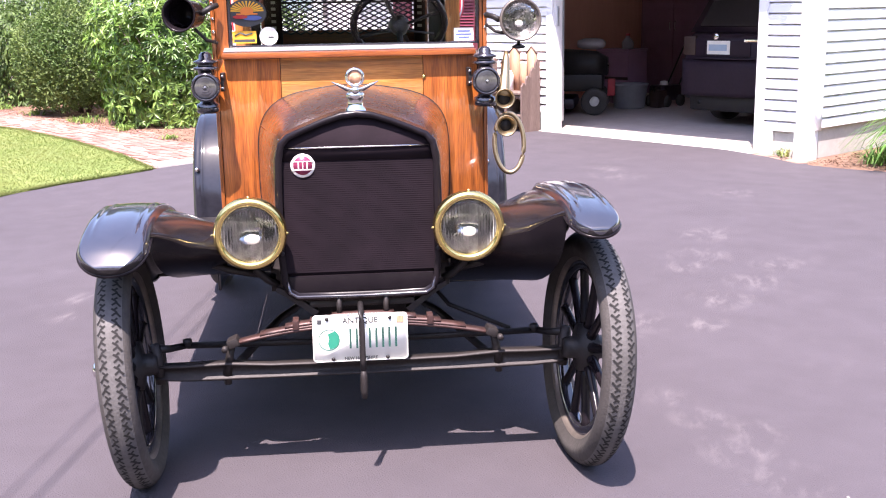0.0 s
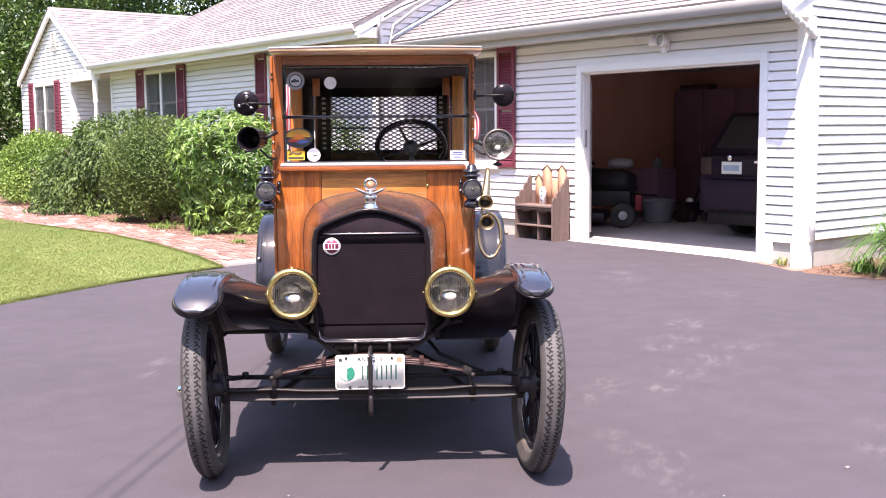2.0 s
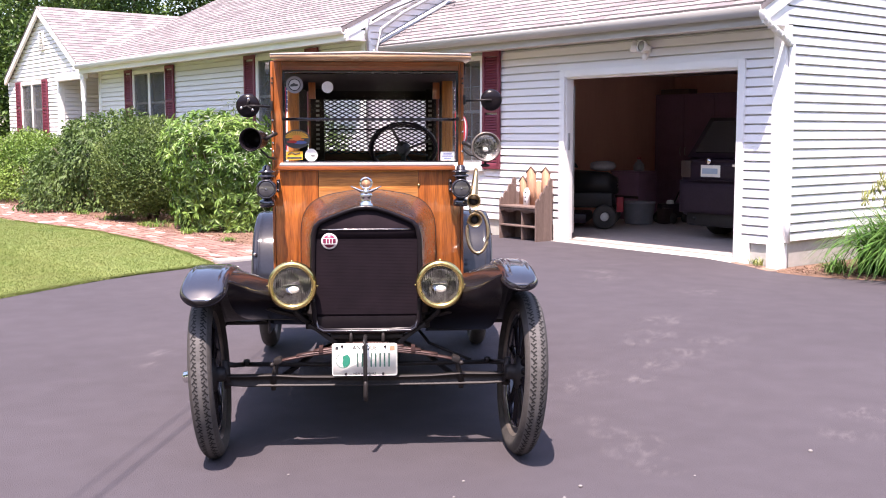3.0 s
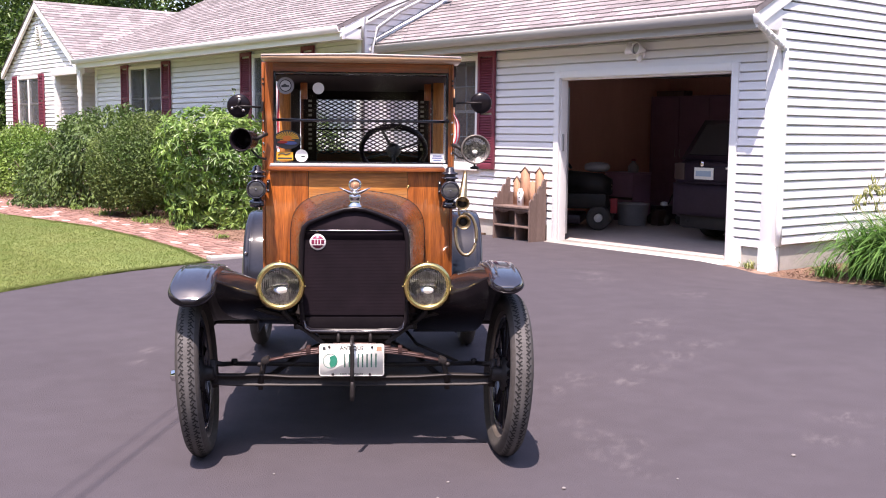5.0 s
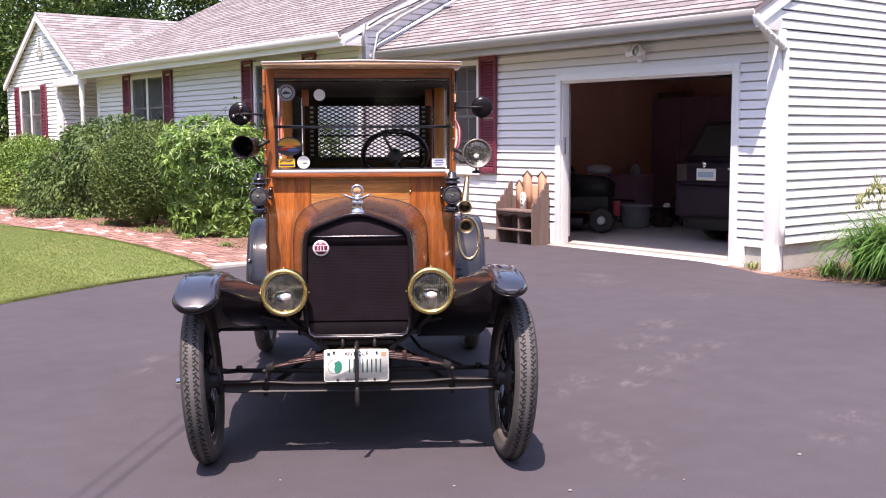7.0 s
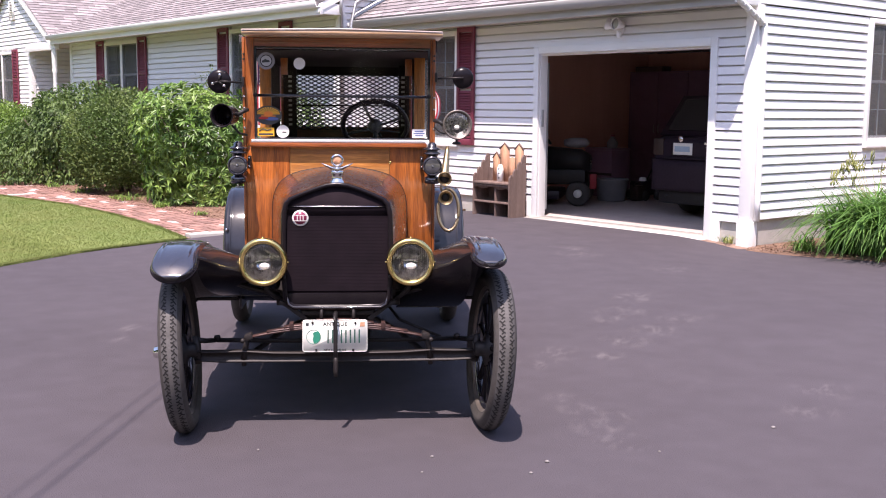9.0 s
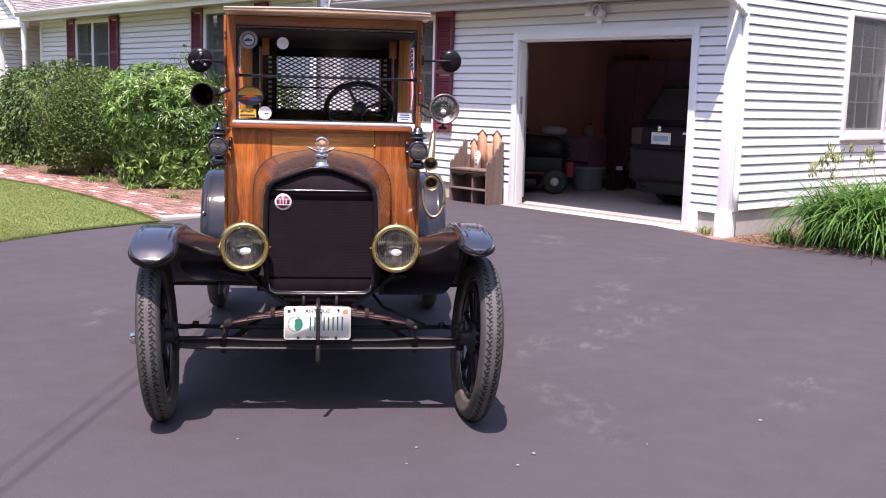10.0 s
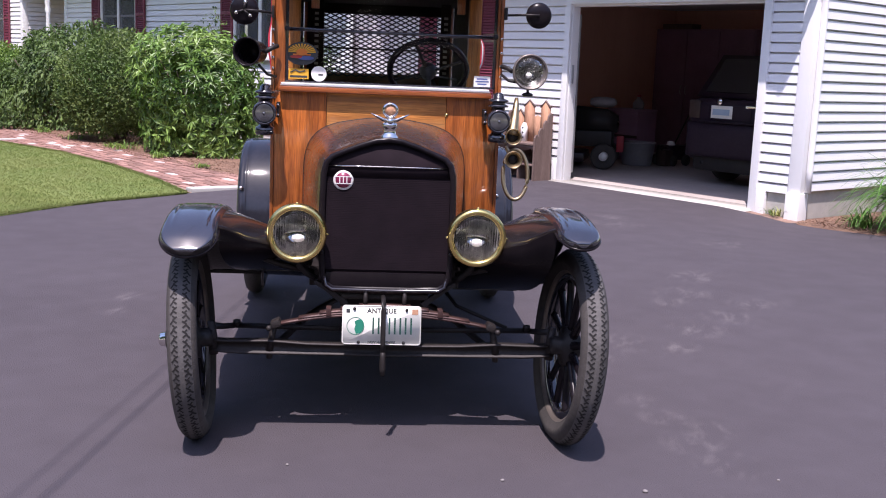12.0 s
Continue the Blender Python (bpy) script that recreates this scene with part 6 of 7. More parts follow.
hn.parent, hn.matrix_basis = truck, at(-0.572, 0.53, 1.462) @ Matrix.Rotation(radians(-12), 4, "Z")
part("can", lathe([(0.0, -0.10), (0.035, -0.10), (0.046, -0.085), (0.052, 0.02), (0.057, 0.055), (0.060, 0.058), (0.058, 0.060), (0.052, 0.055), (0.046, 0.0), (0.030, -0.06), (0, -0.065)], FWD, 32), tank_mat, hn, "black open-mouthed horn can")
part("can_bracket", tube([(0.04, 0.05, 0.0), (0.07, 0.07, 0.02), (0.085, 0.10, 0.03)], 0.010, 8), black_dull, hn)
part("can_bracket", tube([(0.02, 0.04, -0.05), (0.05, 0.07, -0.09), (0.08, 0.10, -0.10)], 0.006, 8), black_dull, hn)
for x, z, r, ex, ez in ((-0.604, 1.632, 0.060, -0.495, 1.628), (0.634, 1.662, 0.055, 0.505, 1.660)):
    mr = new("side_mirror")
    mr.parent, mr.matrix_basis = truck, at(x, 0.56, z)
    part("mirror_back", lathe([(0.0, 0.014), (0.02, 0.013), (r * 0.6, 0.010), (r * 0.93, 0.004), (r, -0.004), (r * 0.95, -0.008), (0, -0.008)], FWD, 36), tank_mat, mr, "black round mirror back")
    part("mirror_glass", lathe([(0.0, -0.010), (r * 0.92, -0.010), (r * 0.92, -0.0085), (0, -0.0085)], FWD, 32), reflector, mr)
    part("mirror_arm", tube([(0.0, -0.016, 0), (0.4 * (ex - x), -0.018, 0.2 * (ez - z)), (ex - x, 0.05, ez - z)], 0.0055, 8), steel if x > 0 else black_dull, mr)
    part("arm_clamp", bx(*sorted((ex - x, ex - x + (0.012 if x < 0 else -0.012))), 0.03, 0.09, ez - z - 0.02, ez - z + 0.03, 0.003), black_dull, mr)
    if x < 0:
        for a in (80, 200, 320):
            c, d = r * 0.55 * math.cos(radians(a)), r * 0.55 * math.sin(radians(a))
            part("bracket_leg", tube([(0, -0.017, 0), (c, -0.016, d)], 0.005, 6), black_dull, mr)
            part("bracket_bolt", lathe([(0, 0.010), (0.007, 0.008), (0.009, 0.0)], at(c, -0.012, d) @ FWD, 10), chrome, mr)
for x in (-0.488, 0.490):
    for z in (1.40, 1.445, 1.50, 1.56, 1.75, 1.775):
        part("post_screw", lathe([(0, 0.006), (0.005, 0.005), (0.006, 0.0)], at(x, PY - 0.003, z) @ FWD, 8), chrome if z < 1.6 else black_dull, truck)
sp = new("spot_lamp")
sp.parent, sp.matrix_basis = truck, at(0.607, 0.545, 1.424) @ Matrix.Rotation(radians(4), 4, "Z")
part("spot_case", lathe([(0.0, -0.10), (0.025, -0.098), (0.055, -0.07), (0.070, -0.02), (0.073, 0.0)], FWD, 36), black_paint, sp)
part("spot_rim", lathe([(0.068, 0.002), (0.069, 0.008), (0.073, 0.010), (0.0765, 0.005), (0.0765, -0.006), (0.072, -0.008)], FWD, 44), rim_mat, sp, "thin grey rim")
part("spot_reflector", lathe([(0.0, -0.055), (0.02, -0.052), (0.045, -0.034), (0.068, 0.0)], FWD, 36), dim_reflector, sp)
part("spot_lens", lathe([(0.0, 0.012), (0.035, 0.010), (0.0685, 0.004), (0.0685, 0.001), (0.035, 0.006), (0.0, 0.008)], FWD, 36), spot_glass, sp, "clear domed lens").visible_shadow = False
# Enlarged white bulb imitates the bright reflection low in the lens.
part("spot_bulb", lathe([(0.0, 0.018), (0.008, 0.014), (0.010, 0.004), (0.006, -0.006), (0.006, -0.02)], at(0, 0.03, -0.014) @ Matrix.Diagonal((1.5, 1, 1.3, 1)) @ FWD, 14), white_enamel, sp)
part("spot_knob", lathe([(0.006, 0.0), (0.006, -0.012), (0.018, -0.016), (0.026, -0.022), (0.020, -0.028), (0, -0.030)], at(0.0, 0.03, -0.074), 16), black_dull, sp)
part("spot_arm", tube([(-0.07, 0.04, 0.0), (-0.085, 0.06, 0.012), (-0.108, 0.09, 0.02)], 0.010, 8), black_dull, sp)
part("spot_arm", tube([(-0.055, 0.03, -0.045), (-0.08, 0.06, -0.04), (-0.108, 0.09, -0.015)], 0.006, 8), black_dull, sp)
bh = new("bulb_horn")
bh.parent = truck
bm = tube([(0.556, 0.56, 1.312), (0.554, 0.55, 1.28), (0.548, 0.53, 1.23), (0.540, 0.51, 1.18), (0.536, 0.50, 1.158)], [0.008, 0.013, 0.018, 0.022, 0.026], 18)
part("horn_trumpet", bm, brass_old, bh, "tarnished brass trumpet")
part("horn_bell", lathe([(0.024, -0.02), (0.026, 0.0), (0.031, 0.016), (0.036, 0.020), (0.034, 0.016), (0.026, 0.002), (0.020, -0.018)], at(0.538, 0.49, 1.150) @ FWD, 28), brass_old, bh)
# Black disc paints the shade down the horn's throat.
part("bell_throat", lathe([(0, -0.010), (0.0235, -0.008), (0.0235, -0.012), (0, -0.014)], at(0.538, 0.49, 1.150) @ FWD, 24), black_dull, bh, "black disc painted as the horn throat's shade")
bm = tube([(0.562 + 0.054 * math.cos(2 * math.pi * k / 40), 0.53 + 0.02 * math.sin(2 * math.pi * k / 40), 0.985 + 0.106 * math.sin(2 * math.pi * k / 40)) for k in range(40)], 0.0085, 10, closed=True)
part("horn_coil", bm, brass_old, bh, "tarnished brass coil tube")
part("horn_bell", lathe([(0.010, -0.08), (0.014, -0.04), (0.022, 0.0), (0.033, 0.018), (0.038, 0.022), (0.036, 0.018), (0.025, -0.002), (0.018, -0.02)], at(0.545, 0.50, 1.052) @ FWD, 28), brass_old, bh)
# The lower bell's throat shade is a black disc too.
part("bell_throat", lathe([(0, -0.008), (0.0225, -0.006), (0.0225, -0.010), (0, -0.012)], at(0.545, 0.50, 1.052) @ FWD, 24), black_dull, bh, "black disc painted as the horn throat's shade")
part("horn_stem", tube([(0.545, 0.56, 1.06), (0.53, 0.60, 1.09), (0.525, 0.63, 1.13), (0.545, 0.60, 1.20)], 0.009, 8), brass_old, bh)

# flags hanging limp at the rear corners of the body, their stripes running down
for sx, x0, wide in ((-1, -0.715, 0.120), (1, 0.607, 0.105)):
    fg = new("flag")
    fg.parent, fg.matrix_basis = truck, at(x0, 3.08, 1.37)
    fg["label"] = "small striped flag hanging in folds"
    part("flag_staff", tube([(0.05, 0.012, -0.42), (0.05, 0.012, 0.46)], 0.005, 8), oak_across, fg)
    part("staff_bracket", tube([(0.05, 0.012, -0.40), (-sx * 0.10, -0.02, -0.40), (-sx * 0.18 - x0 * 0.05, -0.09, -0.40)], 0.007, 6), black_dull, fg)

    def fold(u, v):
        """A point of the cloth: u across the stripes, v down along them."""
        swell = 0.42 + 0.50 * math.exp(-((v - 0.62) / 0.24) ** 4)
        lean = 0.25 * (v - 0.5) * (1 - u)
        return Vector((wide * swell * max(0.0, min(1.0, u + lean)) if sx > 0 else wide * (1 - (1 - u) * (0.7 + 0.3 * swell)), 0.016 * math.sin(u * 12 + v * 2.5) - 0.004, 0.45 - 0.46 * v + 0.02 * math.sin(u * 5)))
    for k in range(9):
        verts, faces = [], []
        for i in range(17):
            for q in range(4):
                verts.append(fold((k + q / 3) / 9, i / 16))
                if i and q:
                    o = 4 * i + q
                    faces.append((o - 5, o - 4, o, o - 1))
        raw("stripe", verts, faces, flag_red if k % 2 == 0 else flag_white, fg, True)
    verts, faces = [], []
    for i in range(9):
        for q in range(9):
            verts.append(fold(q / 8 * 0.5 + (0.5 if sx < 0 else 0.0), i / 8 * 0.36) + Vector((0, -0.003, 0)))
            if i and q:
                o = 9 * i + q
                faces.append((o - 10, o - 9, o, o - 1))
    raw("canton", verts, faces, flag_blue, fg, True)
    bm = bmesh.new()
    for i in range(5):
        for q in range(3):
            c = fold((q + 0.5) / 3.2 * 0.5 + (0.5 if sx < 0 else 0.0), (i + 0.5) / 5 * 0.36) + Vector((0, -0.0045, 0))
            bx(c.x - 0.003, c.x + 0.003, c.y - 0.0005, c.y, c.z - 0.003, c.z + 0.003, bm=bm)
    tagged(part("star", bm, flag_white, fg, angle=0), kind="stuff")

# ---- plants ----# ---- plants ----
def leaf_mesh(name, pos, axis, nrm, length, width, material, parent):
    """One mesh of folded leaves: arrays of base points, directions and normals."""
    n = len(pos)
    axis = axis / np.linalg.norm(axis, axis=1, keepdims=True)
    side = np.cross(axis, nrm)
    side /= np.linalg.norm(side, axis=1, keepdims=True) + 1e-9
    up = np.cross(side, axis)
    L, W = length[:, None], width[:, None]
    v = np.empty((n, 4, 3))
    v[:, 0] = pos
    v[:, 1] = pos + axis * L * 0.5 + side * W * 0.5 + up * L * 0.06
    v[:, 2] = pos + axis * L - up * L * 0.10
    v[:, 3] = pos + axis * L * 0.5 - side * W * 0.5 + up * L * 0.06
    base = np.arange(n)[:, None] * 4
    f = np.concatenate([base + np.array([0, 1, 2]), base + np.array([0, 2, 3])], axis=1).reshape(-1, 3)
    me = bpy.data.meshes.new(name)
    me.vertices.add(n * 4)
    me.vertices.foreach_set("co", v.reshape(-1))
    me.loops.add(len(f) * 3)
    me.loops.foreach_set("vertex_index", f.reshape(-1).astype(np.int32))
    me.polygons.add(len(f))
    me.polygons.foreach_set("loop_start", np.arange(0, len(f) * 3, 3, dtype=np.int32))
    me.update(calc_edges=True)
    me.materials.append(material)
    ob = new(name, me)
    ob.parent = parent
    return ob


def lumps(d, rng, k, amp, width=0.10):
    """Uneven outline: random bulges over directions d."""
    c = rng.normal(size=(k, 3))
    c /= np.linalg.norm(c, axis=1, keepdims=True)
    return 1 + amp * (np.exp(-((1 - d @ c.T) / width)) * rng.uniform(-0.8, 1.0, k)).sum(axis=1)


def shoots(rx, ry, h, n, rng, inner=0.55, amp=0.22, k=26):
    d = rng.normal(size=(n, 3))
    d /= np.linalg.norm(d, axis=1, keepdims=True)
    r = (inner + (1 - inner) * rng.random(n) ** 0.45) * lumps(d, rng, k, amp) * lumps(d, rng, 5 * k, 0.45 * amp, 0.016)
    flat = np.hypot(d[:, 0], d[:, 1])
    full = np.sqrt(1 - (0.65 * d[:, 2]) ** 2)
    s = r * np.where(d[:, 2] < 0, full / np.maximum(flat, 0.35), 1.0)
    p = np.stack([d[:, 0] * s * rx, d[:, 1] * s * ry, h * 0.5 + d[:, 2] * r * h * 0.52], axis=1)
    p[:, 2] = np.maximum(p[:, 2], 0.03 + rng.random(n) * 0.10)
    e = d.copy()
    e[:, 2] = np.maximum(e[:, 2], -0.15) + 0.15
    return p, e / np.linalg.norm(e, axis=1, keepdims=True)


def stems(rng, parent, rx, ry, h, k=9, r=0.018):
    bm = bmesh.new()
    for i in range(k):
        a = 2 * math.pi * i / k + rng.random()
        e = Vector((rx * 0.7 * math.cos(a), ry * 0.7 * math.sin(a), h * (0.55 + 0.3 * rng.random())))
        tube([(0.05 * math.cos(a), 0.05 * math.sin(a), -0.05), e * 0.45 + Vector((0, 0, 0.1)), e], [r, r * 0.8, r * 0.3], 6, bm=bm)
    part("stem", bm, bark, parent)


def shrub(x, y, rx, ry, h, n, length, width, material, label, seed, droop=0.0, rosette=0, category="shrub", amp=0.22, inner=0.5):
    rng = np.random.default_rng(seed)
    ob = empty("shrub", at(x, y, gz(y)), label, category, "foundation shrubs")
    stems(rng, ob, rx, ry, h)
    if rosette:
        p, d = shoots(rx, ry, h, n // rosette, rng, inner, amp)
        p, d = np.repeat(p, rosette, axis=0), np.repeat(d, rosette, axis=0)
        rnd = rng.normal(size=p.shape)
        ax_ = np.cross(d, rnd)
        ax_ /= np.linalg.norm(ax_, axis=1, keepdims=True)
        axis = ax_ + d * 0.45 + np.array([0, 0, -0.10])
        nrm = d + np.array([0, 0, 0.35]) + 0.45 * rng.normal(size=p.shape)
    else:
        p, d = shoots(rx, ry, h, n, rng, inner, amp)
        axis = d * 0.5 + rng.normal(size=p.shape) * 0.7 + np.array([0, 0, 0.25 - droop])
        nrm = d * 0.6 + np.array([0, 0, 0.8]) + 0.6 * rng.normal(size=p.shape)
    m = len(p)
    leaf_mesh("foliage", p, axis, nrm, length * rng.uniform(0.6, 1.25, m), width * rng.uniform(0.7, 1.2, m), material, ob)
    return ob


shrub(-12.4, 5.52, 0.90, 0.82, 1.64, 17100, 0.114, 0.030, rhodo_leaf, "bright green rhododendron with long glossy leaves", 1, rosette=9, amp=0.30, inner=0.45)
shrub(-14.75, 5.35, 1.1, 0.86, 1.54, 34000, 0.058, 0.028, yew_leaf, "dull green small-leaved rounded shrub", 2, amp=0.16)
shrub(-17.7, 5.5, 1.3, 1.05, 1.60, 14500, 0.10, 0.042, weep_leaf, "dark green weeping shrub with trailing leaves", 3, droop=1.3, amp=0.46)
shrub(-21.3, 5.6, 1.2, 1.05, 1.38, 12000, 0.075, 0.04, vine_leaf, "green leafy shrub by the walkway", 4, amp=0.25)
shrub(-22.6, 5.8, 1.0, 0.8, 1.39, 7000, 0.08, 0.04, vine_leaf, "green leafy shrub before the porch", 5, amp=0.25)
shrub(-13.95, 6.5, 0.8, 0.4, 1.80, 2600, 0.06, 0.028, yew_leaf, "thin wispy tall shrub against the siding", 6, amp=0.5, inner=0.2)
shrub(-11.2, 6.55, 0.34, 0.34, 1.55, 2800, 0.07, 0.03, yew_leaf, "small green shrub near the house corner", 7, amp=0.3)


def blades(name, x, y, n, rad, length, width, material, label, category, seed, group=""):
    """A clump of arching strap leaves."""
    rng = np.random.default_rng(seed)
    ob = empty(name, at(x, y, gz(y, x) + 0.02), label, category, group)
    verts, faces = [], []
    for _ in range(n):
        a, rr = rng.uniform(0, 2 * math.pi), rad * math.sqrt(rng.random()) * 0.45
        bx0, by0 = rr * math.cos(rng.uniform(0, 6.28)), rr * math.sin(rng.uniform(0, 6.28))
        ln, w = length * rng.uniform(0.6, 1.05), width * rng.uniform(0.6, 1.2)
        lean, bend = rng.uniform(0.04, 0.62), rng.uniform(1.7, 3.0)
        i = len(verts)
        px, pz, ang = 0.0, 0.0, lean
        for k in range(6):
            s = k / 5
            ww = w * (1 - s ** 2.2) * 0.5 + 0.0008
            cx, cy = bx0 + px * math.cos(a), by0 + px * math.sin(a)
            verts += [(cx - ww * math.sin(a), cy + ww * math.cos(a), pz), (cx + ww * math.sin(a), cy - ww * math.cos(a), pz)]
            if k:
                q = i + 2 * k
                faces.append((q - 2, q - 1, q + 1, q))
            px += math.sin(ang) * ln / 5
            pz = max(0.01, pz + math.cos(ang) * ln / 5)
            ang += bend / 5
    raw("leaves", verts, faces, material, ob, True)
    return ob


for k, (x, y, s) in enumerate(((-3.32, 8.46, 1.20), (-2.85, 8.52, 1.25), (-2.25, 8.80, 1.25), (-3.30, 8.98, 1.2), (-2.6, 9.3, 1.2))):
    lily = blades("daylily", x, y, 1100, 0.80 * s, 0.98 * s, 0.024, lily_leaf, "bright green daylily clump with tall flower stalks", "plant", 20 + k, "daylilies by the garage side")
    rng = random.Random(40 + k)
    for _ in range(14 if k == 0 else 6):
        bm = bmesh.new()
        a, r0 = rng.uniform(0, 6.28), rng.uniform(0, 0.16)
        off = -0.36 if k == 0 else 0.0
        top = Vector((off + r0 * math.cos(a) * 2.0, r0 * math.sin(a) * 2.0, rng.uniform(0.60, 0.84) * s))
        tube([(off * 0.5 + r0 * math.cos(a), r0 * math.sin(a), 0.1), top * 0.6, top], [0.0035, 0.003, 0.002], 5, bm=bm)
        for _q in range(9):
            b = rng.uniform(0, 6.28)
            t = top + Vector((0.035 * math.cos(b), 0.035 * math.sin(b), rng.uniform(-0.10, 0.05)))
            tube([top - Vector((0, 0, 0.03)), t, t + Vector((0, 0, 0.035))], [0.002, 0.006, 0.002], 5, bm=bm)
        part("flower_stalk", bm, lily_stalk, lily)
blades("weed", -4.86, 7.95, 22, 0.12, 0.15, 0.008, yew_leaf, "small green weed tuft at the foundation", "weed", 31, "weeds at the foundation")
blades("weed", -4.80, 7.93, 16, 0.10, 0.20, 0.007, lily_stalk, "small green weed tuft at the foundation", "weed", 32, "weeds at the foundation")
blades("weed", -3.95, 8.05, 70, 0.22, 0.40, 0.012, lily_leaf, "thin weeds at the side foundation", "weed", 33, "weeds at the foundation")
for k, (x, y, s) in enumerate(((-11.9, 4.66, 1.0), (-13.2, 4.74, 1.3), (-13.5, 4.70, 0.9), (-15.0, 4.72, 1.2), (-16.4, 4.76, 1.0), (-10.6, 4.60, 0.7))):
    blades("weed", x, y, 60, 0.28 * s, 0.17 * s, 0.010, vine_leaf, "low green weeds at the edge of the brick walkway", "weed", 60 + k, "weeds along the walkway")

# lawn blades
rng = np.random.default_rng(8)
n = 270000
gx, gy = rng.uniform(-19, -6.9, n), rng.uniform(-4.5, 4.0, n)
keep = np.zeros(n, bool)
for (ax0, ay0), (bx1, by1) in zip(LAWN, LAWN[1:] + LAWN[:1]):
    cross = ((ay0 > gy) != (by1 > gy)) & (gx < (bx1 - ax0) * (gy - ay0) / (by1 - ay0 + 1e-9) + ax0)
    keep ^= cross
gx, gy = gx[keep], gy[keep]
gx, gy = gx + 0.03 * rng.normal(size=len(gx)), gy + 0.02 * rng.normal(size=len(gy))
# a shaggy rim along the drive and the walkway
for (ax0, ay0), (bx1, by1) in zip(LAWN[2:13], LAWN[3:14]):
    k = int(1500 * math.hypot(bx1 - ax0, by1 - ay0))
    f = rng.random(k)
    gx = np.concatenate([gx, ax0 + (bx1 - ax0) * f - 0.05 * rng.random(k) ** 2 + 0.012])
    gy = np.concatenate([gy, ay0 + (by1 - ay0) * f - 0.03 * rng.random(k) + 0.008 * rng.normal(size=k)])
n = len(gx)
sy = np.clip((gy - 2.0) / 3.5, 0, 1)
gh = 0.095 * sy * sy * (3 - 2 * sy) + 0.012
pos = np.stack([gx, gy, gh], axis=1)
axis = np.stack([rng.normal(size=n) * 1.0, rng.normal(size=n) * 1.0, np.full(n, 0.8)], axis=1)
lawn_obj = leaf_mesh("grass", pos, axis, rng.normal(size=(n, 3)), rng.uniform(0.014, 0.032, n), rng.uniform(0.003, 0.007, n), blade_mat, None)
tagged(lawn_obj, "short green and straw-coloured grass blades of the lawn", "grass", kind="stuff")


# loose bark on the beds
rng = np.random.default_rng(9)
n = 11000
cx, cy = rng.uniform(-21, -8.95, n), 4.55 + rng.random(n) ** 1.6 * 2.6
sx_ = rng.uniform(-4.5, -2.2, 4200)
sy_ = 7.77 + rng.random(4200) * 1.3 + np.clip(sx_ + 3.5, 0, 1.3) * 0.33
cx, cy = np.concatenate([cx, sx_]), np.concatenate([cy, sy_])
n = len(cx)
pos = np.stack([cx, cy, [gz(b, a) + 0.014 for a, b in zip(cx.tolist(), cy.tolist())] + 0.012 * rng.random(n)], axis=1)
chips = leaf_mesh("bark_chips", pos, np.stack([rng.normal(size=n), rng.normal(size=n), 0.25 * rng.normal(size=n)], axis=1), np.stack([0.4 * rng.normal(size=n), 0.4 * rng.normal(size=n), np.ones(n)], axis=1), rng.uniform(0.015, 0.042, n), rng.uniform(0.006, 0.014, n), mulch_chip, None)
tagged(chips, "loose reddish bark chips over the beds", "mulch", kind="stuff")


# ---- woods behind the house, and an added ring of unseen trees ----
def make_tree(seed, h, spread, material, m=190, size=1.0):
    rng = np.random.default_rng(seed)
    tr = empty("tree", at(0, 0, 0), "tall leafy deciduous tree of the woods, some added out of view", "tree", "woods round the house")
    part("trunk", tube([(0, 0, -0.3), (0.1, 0.05, h * 0.3), (0.0, 0.15, h * 0.6), (0.1, 0.1, h * 0.92)], [0.24, 0.18, 0.11, 0.03], 10), bark, tr)
    bm = bmesh.new()
    cs = []
    for k in range(16):
        a = k * 2.4 + rng.random()
        z = h * (0.22 + 0.72 * k / 16)
        rr = spread * (1.0 - 0.75 * abs(k / 16 - 0.35)) * rng.uniform(0.75, 1.1)
        e = Vector((rr * math.cos(a), rr * math.sin(a), z + rng.uniform(0.2, 1.2)))
        tube([(0.05, 0.08, z - 0.4), e * 0.5 + Vector((0, 0, z * 0.5)), e], [0.07, 0.05, 0.015], 6, bm=bm)
        cs += [e, Vector((e.x * 0.55, e.y * 0.55, e.z + 0.3))]
    part("limb", bm, bark, tr)
    cs += [Vector((0.1, 0.1, h * 0.93)), Vector((0, 0, h * 0.8))]
    ps, ds = [], []
    for c in cs:
        d = rng.normal(size=(m, 3))
        d /= np.linalg.norm(d, axis=1, keepdims=True)
        rad = rng.uniform(0.8, 1.35) * (0.35 + 0.65 * rng.random(m) ** 0.5)
        ps.append(np.array(c) + d * rad[:, None] * np.array([1.1, 1.1, 0.75]))
        ds.append(d)
    p, d = np.concatenate(ps), np.concatenate(ds)
    n = len(p)
    leaf_mesh("crown", p, d * 0.5 + rng.normal(size=(n, 3)), d * 0.5 + np.array([0, 0, 0.9]) + 0.5 * rng.normal(size=(n, 3)), size * rng.uniform(0.18, 0.42, n), size * rng.uniform(0.12, 0.24, n), material, tr)
    return tr


trees = [make_tree(70, 11.0, 2.9, far_leaf, 560, 0.55), make_tree(71, 13.0, 3.4, far_leaf, 560, 0.55), make_tree(72, 9.0, 2.6, vine_leaf, 560, 0.55)]
plain = [make_tree(74, 11.5, 3.0, far_leaf), make_tree(75, 12.5, 3.3, far_leaf)]
# the last two spots are out of view, added like the ring below
spots = [(-36, 11), (-33, 17), (-29.5, 21), (24, -22), (28, -14)]
